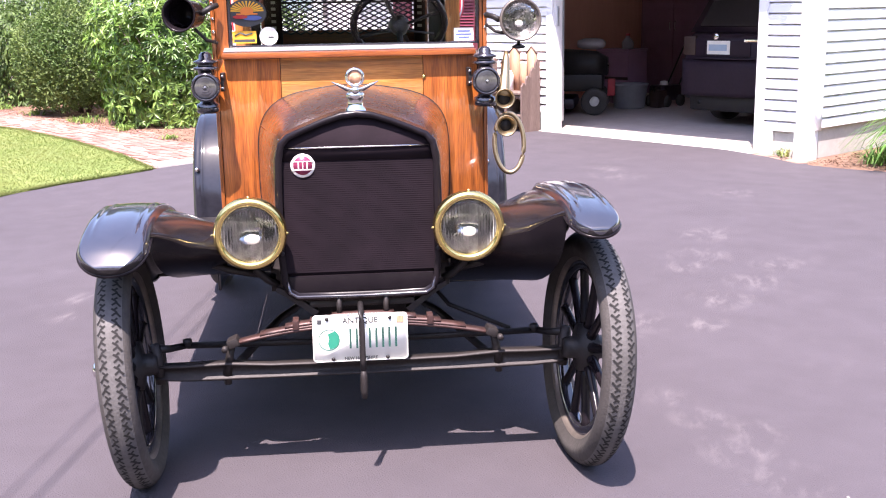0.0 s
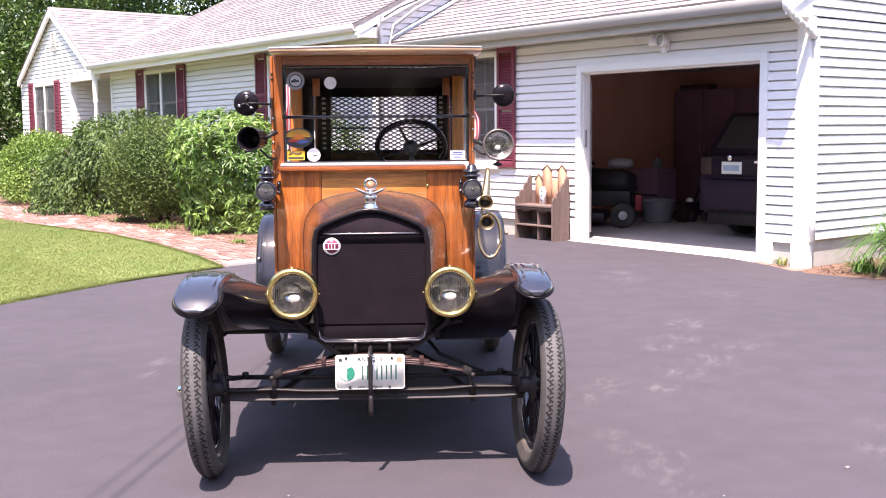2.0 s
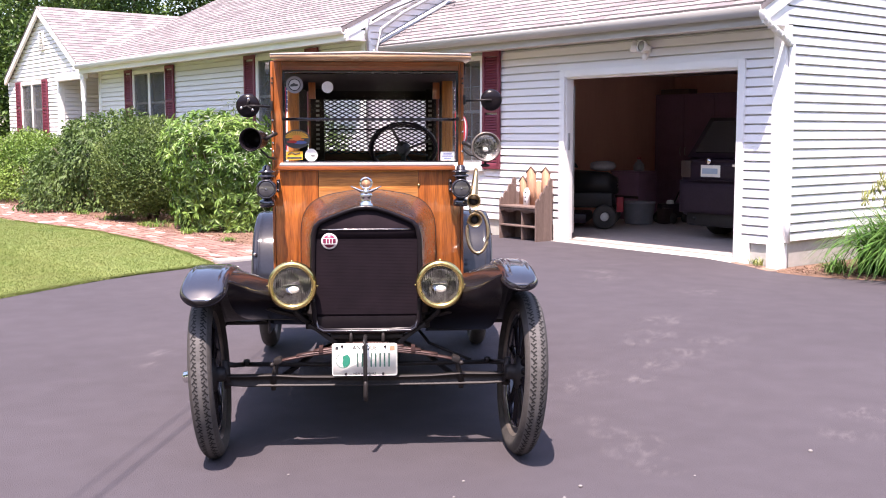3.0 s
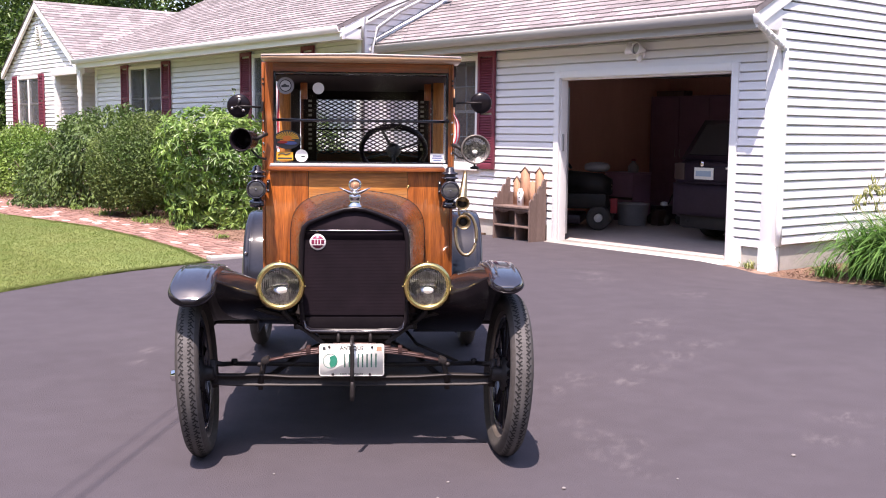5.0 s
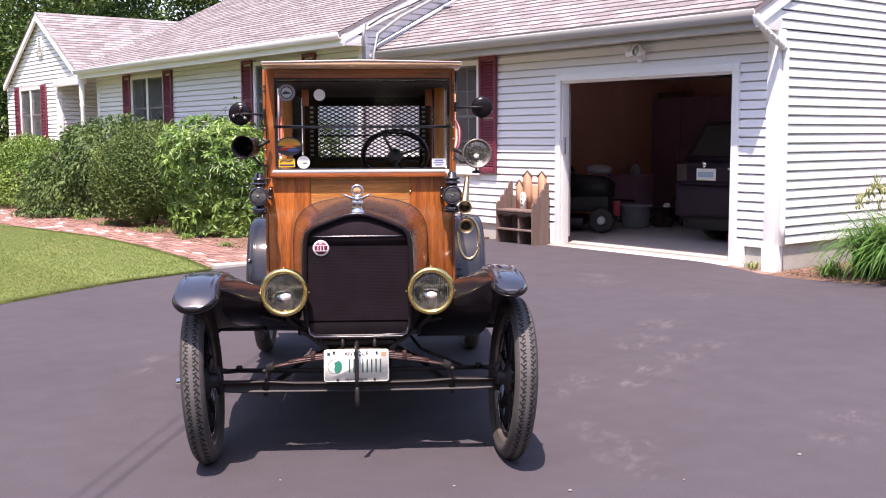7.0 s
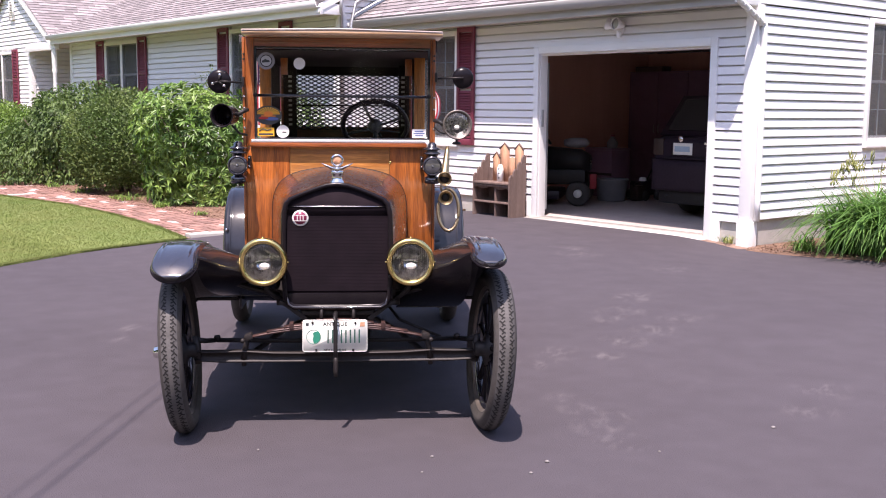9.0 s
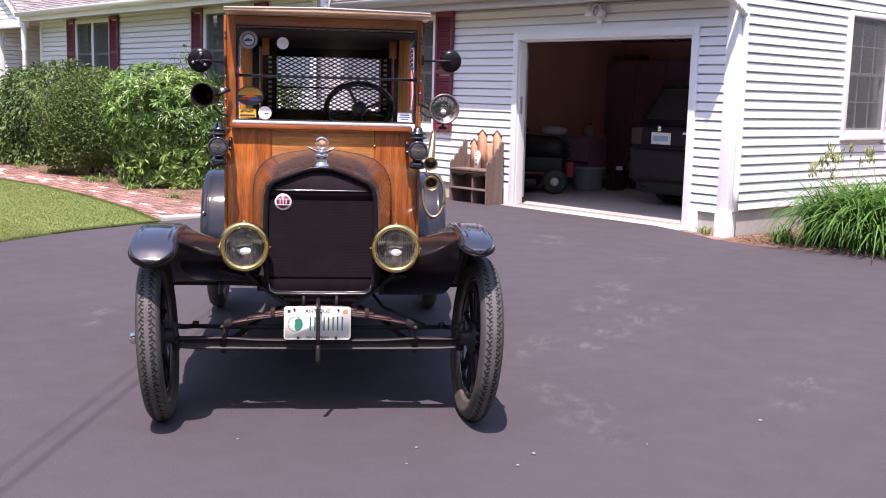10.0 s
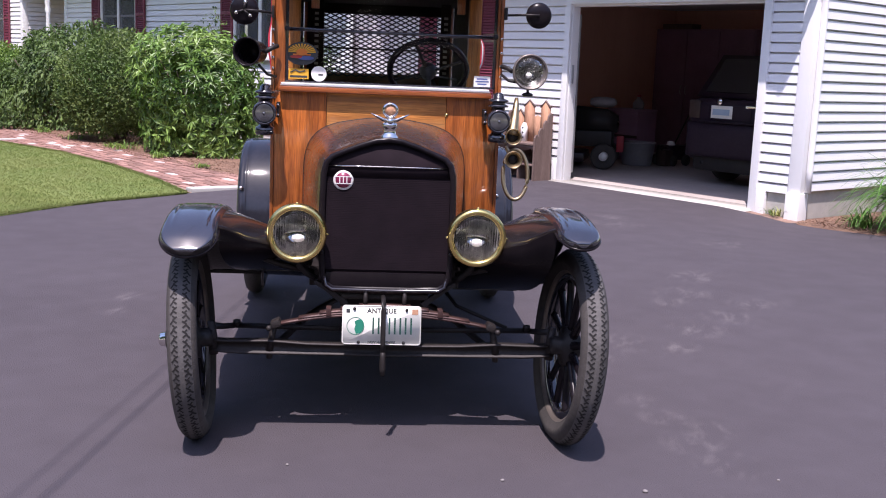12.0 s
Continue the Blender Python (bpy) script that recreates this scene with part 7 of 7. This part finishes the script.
for tr, (x, y) in zip(trees + plain, spots):
    tr.matrix_basis = at(x, y, 0)
rnd = random.Random(12)
more = [(-40, 8), (-38, 15), (-34, 23), (-27, 24), (-23, 26), (-18, 25), (-42, 12), (-37, 20), (-31, 27), (-44, 5), (-46, -2), (-31.5, 10.5)]
# Added ring of mostly unseen trees, there to darken reflections and close the horizon.
for k in range(84):
    a = radians(-170 + k * 250 / 84)
    r = rnd.uniform(24, 34)
    more.append((r * math.cos(a) + 2, r * math.sin(a) - 2))
# young growth filling the foot of the woods
for k, (x, y, s) in enumerate(((-33.5, 7.2, 2.6), (-36.5, 10.6, 3.0), (-32.0, 4.4, 2.4), (-35.5, 1.6, 2.8), (-32.5, -2.2, 2.5), (-39.0, 6.0, 3.2))):
    sap = shrub(x, y, s, s, 1.7 * s, 9000, 0.20, 0.11, far_leaf, "dense green undergrowth at the edge of the woods", 90 + k, amp=0.35)
    sap["group"] = "undergrowth by the woods"
for x, y in more:
    if -30 < x < 0 and 4 < y < 20:
        continue
    m = at(x, y, -0.05) @ Matrix.Rotation(rnd.uniform(0, 6.28), 4, "Z")
    copy_thing(rnd.choice(trees if x < -17 and y > 3 else plain), m)

# ---- bench with picket back ----
bench = empty("picket_bench", at(-8.72, 7.66, gz(7.7)) @ Matrix.Diagonal((1.15, 1, 1, 1)), "weathered wooden bench with picket back and small white birdhouse", "bench")
BW, BD = 0.63, 0.30
for x0, x1 in ((0.0, 0.022), (BW - 0.022, BW)):
    steps = [(0.0, 0.52), (0.03, 0.56), (0.06, 0.53), (0.075, 0.60), (0.105, 0.64), (0.135, 0.61), (0.15, 0.69), (0.18, 0.73), (0.21, 0.70), (0.225, 0.78), (0.255, 0.82), (0.285, 0.80)]
    rings = [[(x, 0, 0)] + [(x, y, z) for y, z in steps] + [(x, BD - 0.01, 0.80), (x, BD - 0.01, 0)] for x in (x0, x1)]
    bm = loft(rings)
    bmesh.ops.recalc_face_normals(bm, faces=bm.faces[:])
    part("side_board", bm, gray_wood, bench, "grey scalloped side board", 20)
part("seat_board", bx(0.023, BW - 0.023, -0.012, BD - 0.03, 0.425, 0.45, 0.004), gray_wood, bench)
part("shelf_board", bx(0.023, BW - 0.023, 0.0, BD - 0.03, 0.175, 0.197, 0.004), gray_wood, bench)
ap = [(0.023, 0.424), (BW - 0.023, 0.424), (BW - 0.023, 0.36)] + [(BW - 0.023 - (BW - 0.046) * k / 12, 0.375 + 0.018 * math.cos(k * math.pi / 3)) for k in range(1, 12)] + [(0.023, 0.36)]
part("seat_apron", slab(ap, 0.018, at(0, 0.004, 0)), gray_wood, bench, angle=20)
part("divider", bx(0.36, 0.378, 0.02, BD - 0.04, 0.0, 0.424, 0.003), gray_wood, bench)
part("back_board", bx(0.023, BW - 0.023, BD - 0.028, BD - 0.016, 0.0, 0.62), gray_wood, bench, angle=0)
for k, (x0, x1, zt, tipped) in enumerate(((0.11, 0.225, 0.83, 1), (0.23, 0.375, 0.955, 1), (0.38, 0.475, 0.83, 0), (0.48, 0.61, 0.955, 1))):
    mid = (x0 + x1) / 2
    poly = [(x0, 0.40), (x1, 0.40), (x1, zt - 0.07), (mid, zt if tipped else zt - 0.05), (x0, zt - 0.07)]
    pk = part("picket", slab(poly, 0.018, at(0, BD - 0.05, 0)), tan_wood, bench, "sunlit tan picket board", 20)
    if tipped:
        part("picket_cap", tube([(x0 - 0.01, BD - 0.045, zt - 0.075), (mid, BD - 0.045, zt + 0.006), (x1 + 0.01, BD - 0.045, zt - 0.075)], 0.012, 6), gray_wood, pk)
bhs = part("birdhouse", slab([(0.245, 0.45), (0.315, 0.45), (0.315, 0.62), (0.28, 0.68), (0.245, 0.62)], 0.05, at(0, BD - 0.12, 0)), trim_white, bench, "small white birdhouse with dark holes", 20)
# Holes are dark discs on the front, their shade painted in.
for z in (0.50, 0.56, 0.62):
    part("nest_hole", lathe([(0, 0.002), (0.012, 0.002), (0.012, -0.001)], at(0.28, BD - 0.121, z) @ FWD, 14), ink, bhs)

# ---- things in the garage ----
GZ = 0.12
mower = empty("lawn_tractor", at(-8.79, 9.84, GZ) @ Matrix.Rotation(radians(128), 4, "Z"), "dark lawn tractor with red trim and pale hood bag", "lawn tractor")
part("tractor_body", bx(-0.30, 0.30, -0.10, 1.0, 0.30, 0.52, 0.04), black_dull, mower)
part("tractor_hood", loft([[(-0.24 * s, y, 0.50), (0.24 * s, y, 0.50), (0.22 * s, y, z - 0.04), (0.14 * s, y, z), (-0.14 * s, y, z), (-0.22 * s, y, z - 0.04)] for y, z, s in ((-0.15, 0.72, 0.85), (0.0, 0.80, 1.0), (0.5, 0.84, 1.0))]), black_dull, mower, "dark hood", 30)
part("load_bag", loft([[(-0.02 + 0.20 * s * math.cos(a), y, 0.90 + 0.075 * s * math.sin(a)) for a in [2 * math.pi * j / 14 for j in range(14)]] for y, s in ((-0.12, 0.3), (-0.08, 0.8), (0.02, 1.0), (0.16, 0.95), (0.24, 0.6))]), grey_plastic, mower, "pale bag on the hood", 50)
part("hood_lamp", lathe([(0, 0.02), (0.03, 0.016), (0.04, 0.0)], at(-0.12, -0.155, 0.62) @ FWD, 16), chrome, mower, "bright headlamp glass")
part("red_panel", bx(-0.27, -0.20, -0.26, -0.16, 0.24, 0.46, 0.02), dull_red, mower, "red side panel")
part("tractor_seat", bx(-0.2, 0.2, 0.75, 1.1, 0.62, 0.70, 0.03), black_dull, mower)
part("tractor_seat_back", bx(-0.2, 0.2, 1.06, 1.14, 0.68, 1.0, 0.03), black_dull, mower)
bm = tube([(0.15 * math.cos(2 * math.pi * k / 20), 0.55 + 0.1 * math.sin(2 * math.pi * k / 20), 0.98 + 0.10 * math.sin(2 * math.pi * k / 20)) for k in range(20)], 0.015, 6, closed=True)
part("tractor_steering", bm, black_dull, mower)
for x, y, r in ((-0.36, 0.0, 0.175), (0.36, 0.0, 0.175), (-0.40, 0.95, 0.27), (0.40, 0.95, 0.27)):
    tw_ = part("tractor_wheel", lathe([(0.07, -0.05), (r * 0.8, -0.07), (r, -0.05), (r, 0.05), (r * 0.8, 0.07), (0.07, 0.05)], at(x, y, r) @ SIDE, 24), rubber, mower)
    part("wheel_disc", lathe([(0.0, 0.058), (0.04, 0.059), (r * 0.34, 0.052), (r * 0.34, -0.052), (0, -0.058)], at(x, y, r) @ SIDE, 18), white_enamel, tw_, "pale wheel disc")
part("mower_deck", bx(-0.45, 0.45, 0.25, 0.75, 0.08, 0.22, 0.05), car_paint, mower)
bn = empty("grey_bin", at(-8.86, 10.62, GZ), "round grey plastic bin on the garage floor", "bin")
part("bin_body", lathe([(0.0, 0.005), (0.20, 0.005), (0.21, 0.02), (0.245, 0.31), (0.26, 0.32), (0.26, 0.34), (0.24, 0.34), (0.23, 0.31), (0.20, 0.03), (0, 0.02)], None, 28), grey_plastic, bn)
part("bin_contents", lathe([(0, 0.29), (0.15, 0.28), (0.225, 0.26)], None, 20), gray_wood, bn)
ch = empty("brown_chest", at(-9.62, 11.35, GZ), "dull brown wooden chest standing behind the bin", "chest")
part("chest_case", bx(-0.28, 0.30, -0.22, 0.22, 0.0, 0.74, 0.012), cabinet_brown, ch)
part("chest_lid", bx(-0.29, 0.31, -0.23, 0.23, 0.742, 0.775, 0.008), cabinet_brown, ch)
part("chest_band", bx(-0.285, 0.305, -0.226, -0.2215, 0.34, 0.38, 0.001), leather, ch)
jug = empty("white_jug", at(-9.45, 11.28, GZ + 0.776), "round pale jug standing on the brown chest", "jug")
part("jug_body", lathe([(0, 0), (0.07, 0), (0.085, 0.02), (0.085, 0.09), (0.05, 0.14), (0.028, 0.16), (0.028, 0.19), (0, 0.19)], None, 18), grey_plastic, jug)
part("jug_cap", lathe([(0.032, 0.185), (0.034, 0.20), (0.03, 0.215), (0, 0.217)], None, 14), red_paint, jug, "red screw cap")
fc = empty("fuel_can", at(-8.62, 10.95, GZ), "dark fuel can by the small yard machine", "can")
part("can_body", bx(-0.08, 0.08, -0.10, 0.10, 0.0, 0.24, 0.03), leather, fc)
part("can_handle", tube([(0, -0.07, 0.24), (0, -0.05, 0.29), (0, 0.05, 0.29), (0, 0.07, 0.24)], 0.010, 8), leather, fc)
part("can_spout", tube([(0, -0.08, 0.22), (0, -0.13, 0.28), (0, -0.16, 0.31)], [0.016, 0.013, 0.010], 8), black_dull, fc, "black spout")
bxs = empty("pale_carton", at(-10.2, 13.15, GZ + 2.051), "long pale carton lying on top of the cabinet", "carton")
part("carton_body", bx(-0.3, 0.3, -0.12, 0.12, 0.0, 0.09, 0.006), gray_wood, bxs)
part("carton_flap", bx(-0.302, 0.302, -0.06, 0.06, 0.0905, 0.0925), tan_wood, bxs, angle=0)
sh = empty("small_trimmer", at(-8.70, 11.2, GZ), "small dark yard machine with white cap", "yard machine")
part("machine_body", bx(-0.14, 0.14, -0.2, 0.2, 0.08, 0.30, 0.05), car_paint, sh)
part("machine_cap", lathe([(0, 0.06), (0.05, 0.05), (0.06, 0.0)], at(0.05, -0.1, 0.30), 16), white_enamel, sh, "white cap")
part("machine_handle", tube([(-0.1, 0.15, 0.25), (-0.1, 0.6, 0.9), (0.1, 0.6, 0.9), (0.1, 0.15, 0.25)], 0.012, 6), black_dull, sh)
for x, y in ((-0.15, -0.15), (0.15, -0.15), (-0.15, 0.15), (0.15, 0.15)):
    part("machine_wheel", lathe([(0, -0.02), (0.08, -0.02), (0.08, 0.02), (0, 0.02)], at(x, y, 0.08) @ SIDE, 16), rubber, sh)

sedan = empty("parked_car", at(-6.29, 9.42, GZ), "dark station wagon parked nose-in in the garage", "car")
SEC = [(0.0, 0.34, 0.98, 0.76), (0.04, 0.31, 1.03, 0.81), (0.14, 0.29, 1.06, 0.83), (0.6, 0.28, 1.08, 0.835), (2.4, 0.28, 1.05, 0.835), (3.7, 0.28, 0.98, 0.82), (4.05, 0.32, 0.80, 0.75)]
rings = []
for y, zl, zt, hw in SEC:
    rings.append([(-hw, y, zl + 0.1), (-hw * 0.95, y, zl), (hw * 0.95, y, zl), (hw, y, zl + 0.1), (hw, y, zt - 0.15), (hw * 0.96, y, zt - 0.04), (hw * 0.88, y, zt), (-hw * 0.88, y, zt), (-hw * 0.96, y, zt - 0.04), (-hw, y, zt - 0.15)])
part("car_body", loft(rings), car_paint, sedan, "", 40)
part("cabin", loft([[(-0.78, 0.10, 1.06), (0.78, 0.10, 1.06), (0.66, 0.42, 1.58), (-0.66, 0.42, 1.58)], [(-0.76, 2.9, 1.05), (0.76, 2.9, 1.05), (0.62, 2.2, 1.56), (-0.62, 2.2, 1.56)]]), car_paint, sedan, "", 20)
part("rear_window", loft([[(-0.66, 0.135, 1.12), (0.66, 0.135, 1.12), (0.58, 0.385, 1.52), (-0.58, 0.385, 1.52)], [(-0.66, 0.115, 1.13), (0.66, 0.115, 1.13), (0.58, 0.365, 1.53), (-0.58, 0.365, 1.53)]]), car_glass, sedan, "dark tailgate glass", angle=0)
part("bumper", loft([[(-hw, y, z0), (hw, y, z0), (hw, y, z1), (-hw, y, z1)] for y, hw, z0, z1 in ((-0.10, 0.62, 0.40, 0.66), (-0.085, 0.72, 0.36, 0.72), (-0.02, 0.80, 0.34, 0.76), (0.16, 0.845, 0.34, 0.76))]), car_bumper, sedan, "dull grey rear bumper", 40)
part("bumper_step", bx(-0.62, 0.62, -0.075, 0.0, 0.762, 0.776, 0.004), car_bumper, sedan)
part("chrome_strip", bx(0.02, 0.50, -0.014, 0.01, 0.955, 0.985, 0.004), chrome, sedan, "bright strip beside the plate")
for sx in (-1, 1):
    part("tail_lamp", bx(*sorted((sx * 0.63, sx * 0.80)), -0.012, 0.10, 0.80, 1.02, 0.02), leather, sedan, "dark red tail lamp")
    for y in (0.78, 3.35):
        wl = part("car_wheel", lathe([(0.0, -0.09), (0.20, -0.09), (0.30, -0.085), (0.32, -0.06), (0.32, 0.06), (0.30, 0.085), (0.2, 0.09), (0, 0.09)], at(sx * 0.72, y, 0.32) @ SIDE, 28), rubber, sedan)
        part("wheel_disc", lathe([(0.0, 0.10), (0.10, 0.098), (0.19, 0.088), (0.19, -0.088), (0, -0.10)], at(sx * 0.72, y, 0.32) @ SIDE, 20), grey_plastic, wl)
part("exhaust", tube([(-0.55, -0.02, 0.27), (-0.55, 0.4, 0.28)], 0.028, 10), black_dull, sedan)
part("valance", bx(-0.70, 0.70, -0.01, 0.35, 0.17, 0.36, 0.05), black_dull, sedan, "dark lower valance")
pan = part("plate_recess", bx(-0.50, 0.10, -0.010, 0.0, 0.79, 0.97, 0.004), car_bumper, sedan, "grey plate panel")
sp_ = part("plate", bx(-0.465, -0.16, -0.016, -0.0105, 0.815, 0.967, 0.003), plate_white, pan, "white number plate")
part("plate_bar", bx(-0.44, -0.20, -0.019, -0.016, 0.855, 0.925), sticker_pale, sp_, angle=0)
part("trunk_emblem", lathe([(0, 0.012), (0.03, 0.010), (0.04, 0.0)], at(-0.36, -0.005, 1.015) @ FWD, 16), chrome, sedan, "bright round emblem")
cb = empty("storage_cabinet", at(-10.55, 13.45, GZ), "tall dark brown storage cabinet against the back wall", "cabinet")
part("cabinet_body", bx(0.0, 1.94, -0.50, 0.0, 0.0, 2.05, 0.008), cabinet_brown, cb)
for x0, x1, hx in ((0.02, 0.645, 0.60), (0.655, 1.28, 0.70), (1.29, 1.92, 1.35)):
    dr = part("cabinet_door", bx(x0, x1, -0.522, -0.502, 0.06, 2.02, 0.005), cabinet_brown, cb, "dark panelled door")
    part("handle", tube([(hx, -0.524, 1.0), (hx, -0.55, 1.02), (hx, -0.55, 1.12), (hx, -0.524, 1.14)], 0.006, 6), galvanised, dr)
tb = empty("tool_chest", at(-8.35, 12.2, GZ), "dull red tool chest on the garage floor", "tool chest")
part("chest_body", bx(-0.3, 0.3, -0.2, 0.2, 0.05, 0.50, 0.012), red_paint, tb)
for z in (0.10, 0.23, 0.36):
    part("drawer", bx(-0.28, 0.28, -0.212, -0.202, z, z + 0.11, 0.004), red_paint, tb)
for x in (-0.24, 0.24):
    for y in (-0.15, 0.15):
        part("castor", lathe([(0, -0.015), (0.028, -0.015), (0.028, 0.015), (0, 0.015)], at(x, y, 0.028) @ SIDE, 12), rubber, tb)
sf = empty("storage_shelf", at(-7.25, 13.45, GZ), "dark shelving with boxes against the back wall", "shelf")
for x in (-0.9, 0.9):
    part("upright", bx(x - 0.02, x + 0.02, -0.4, 0.0, 0, 2.0, 0.004), dark_wall, sf)
for z in (0.5, 1.0, 1.5, 1.95):
    part("board", bx(-0.88, 0.88, -0.4, 0.0, z, z + 0.025, 0.003), dark_wall, sf)
for k, (x, z, w, h, mt) in enumerate(((-0.6, 0.525, 0.4, 0.3, gray_wood), (0.1, 0.525, 0.5, 0.25, dark_wall), (-0.3, 1.025, 0.5, 0.3, grey_plastic), (0.5, 1.025, 0.3, 0.28, red_paint), (-0.5, 1.525, 0.4, 0.25, gray_wood), (0.3, 1.525, 0.6, 0.3, sticker_blue))):
    bo = part("storage_box", bx(x - w / 2, x + w / 2, -0.36, -0.05, z, z + h, 0.01), mt, None, m=at(-7.25, 13.45, GZ))
    tagged(bo, "dim storage box on the garage shelf", "box", "boxes on the garage shelf")

# ---- pebbles and litter on the driveway ----
PEBBLES = [(-0.70, 2.54, 0.011), (-1.03, 1.345, 0.010), (-0.97, 1.19, 0.008), (-1.26, 0.84, 0.006), (-1.94, 0.455, 0.006), (-0.82, 1.84, 0.006), (-1.39, 1.00, 0.008)]
for x, y, r in PEBBLES:
    bm = bmesh.new()
    bmesh.ops.create_icosphere(bm, subdivisions=2, radius=r)
    for v in bm.verts:
        v.co *= 1 + 0.25 * noise.noise(v.co * 60 + Vector((x, y, 0)))
        v.co.z *= 0.6
    tagged(part("pebble", bm, pebble_mat, None, m=at(x, y, gz(y) + r * 0.4)), "small pale pebble lying on the asphalt", "pebble", "pebbles on the driveway")

# ---- brick walkway ----
strip = bx(-8.98, -8.80, 3.58, 4.36, -0.02, 0.028, 0.006)
tagged(part("edging_slab", strip, concrete, None, m=at(0, 0, gz(3.9)) @ at(-8.85, 3.95, 0) @ Matrix.Rotation(radians(-6), 4, "Z") @ at(8.85, -3.95, 0)), "pale concrete edging slab at the walkway end", "edging slab", kind="structure")
tagged(part("edging_slab", bx(-15.56, -15.41, 3.72, 4.16, -0.02, 0.022, 0.005), concrete, None, m=at(0, 0, gz(3.95))), "narrow pale concrete slab set across the brick walkway", "edging slab", kind="structure")
walk_root = empty("brick_walkway", at(0, 0, 0), "red brick walkway with scattered pale bricks", "walkway", kind="structure")
BL, BWD = 0.200, 0.098
bm = bx(-BL / 2 + 0.004, BL / 2 - 0.004, -BWD / 2 + 0.004, BWD / 2 - 0.004, -0.03, 0.012, 0.003)
red_me, pale_me = bpy.data.meshes.new("brick"), bpy.data.meshes.new("brick")
bm.to_mesh(red_me)
bm.to_mesh(pale_me)
bm.free()
red_me.materials.append(brick_red)
pale_me.materials.append(brick_pale)


def lower_edge(x):
    return float(np.interp(-x, [8.85, 9.9, 11.5, 13.4, 16.2, 20.5], [3.58, 3.72, 3.88, 3.92, 3.62, 3.52])) + 0.04


rnd = random.Random(21)
rest_v, rest_f = [], []
count = 0
for col in range(56):
    x = -9.08 - col * BL
    lo = lower_edge(x)
    k = 0
    while lo + k * BWD < (4.58 if x > -10.5 else 4.72):
        y = lo + (k + 0.5) * BWD + (0.0 if col % 2 else BWD * 0.5) * 0.3
        m = at(x + rnd.uniform(-0.004, 0.004), y, gz(y) + rnd.uniform(-0.003, 0.004)) @ pose(0, 0, 0, rnd.uniform(-1.2, 1.2), rnd.uniform(-1.2, 1.2), rnd.uniform(-2, 2))
        pale = rnd.random() < 0.085
        if count < 300:
            ob = new("brick", pale_me if pale else red_me)
            ob.parent, ob.matrix_basis = walk_root, m
            count += 1
        else:
            i = len(rest_v)
            rest_v += [m @ Vector((sx * (BL / 2 - 0.004), sy_ * (BWD / 2 - 0.004), z)) for z in (-0.02, 0.012) for sx, sy_ in ((-1, -1), (1, -1), (1, 1), (-1, 1))]
            rest_f += [((i + 4, i + 5, i + 6, i + 7), pale)] + [((i + a, i + (a + 1) % 4, i + 4 + (a + 1) % 4, i + 4 + a), pale) for a in range(4)]
        k += 1
me = bpy.data.meshes.new("brick_rest")
me.from_pydata(rest_v, [], [f for f, _ in rest_f])
me.materials.append(brick_red)
me.materials.append(brick_pale)
for p, (_, pale) in zip(me.polygons, rest_f):
    p.material_index = int(pale)
ob = new("far_brick", me)
ob.parent = walk_root
tagged(ob, kind="stuff")
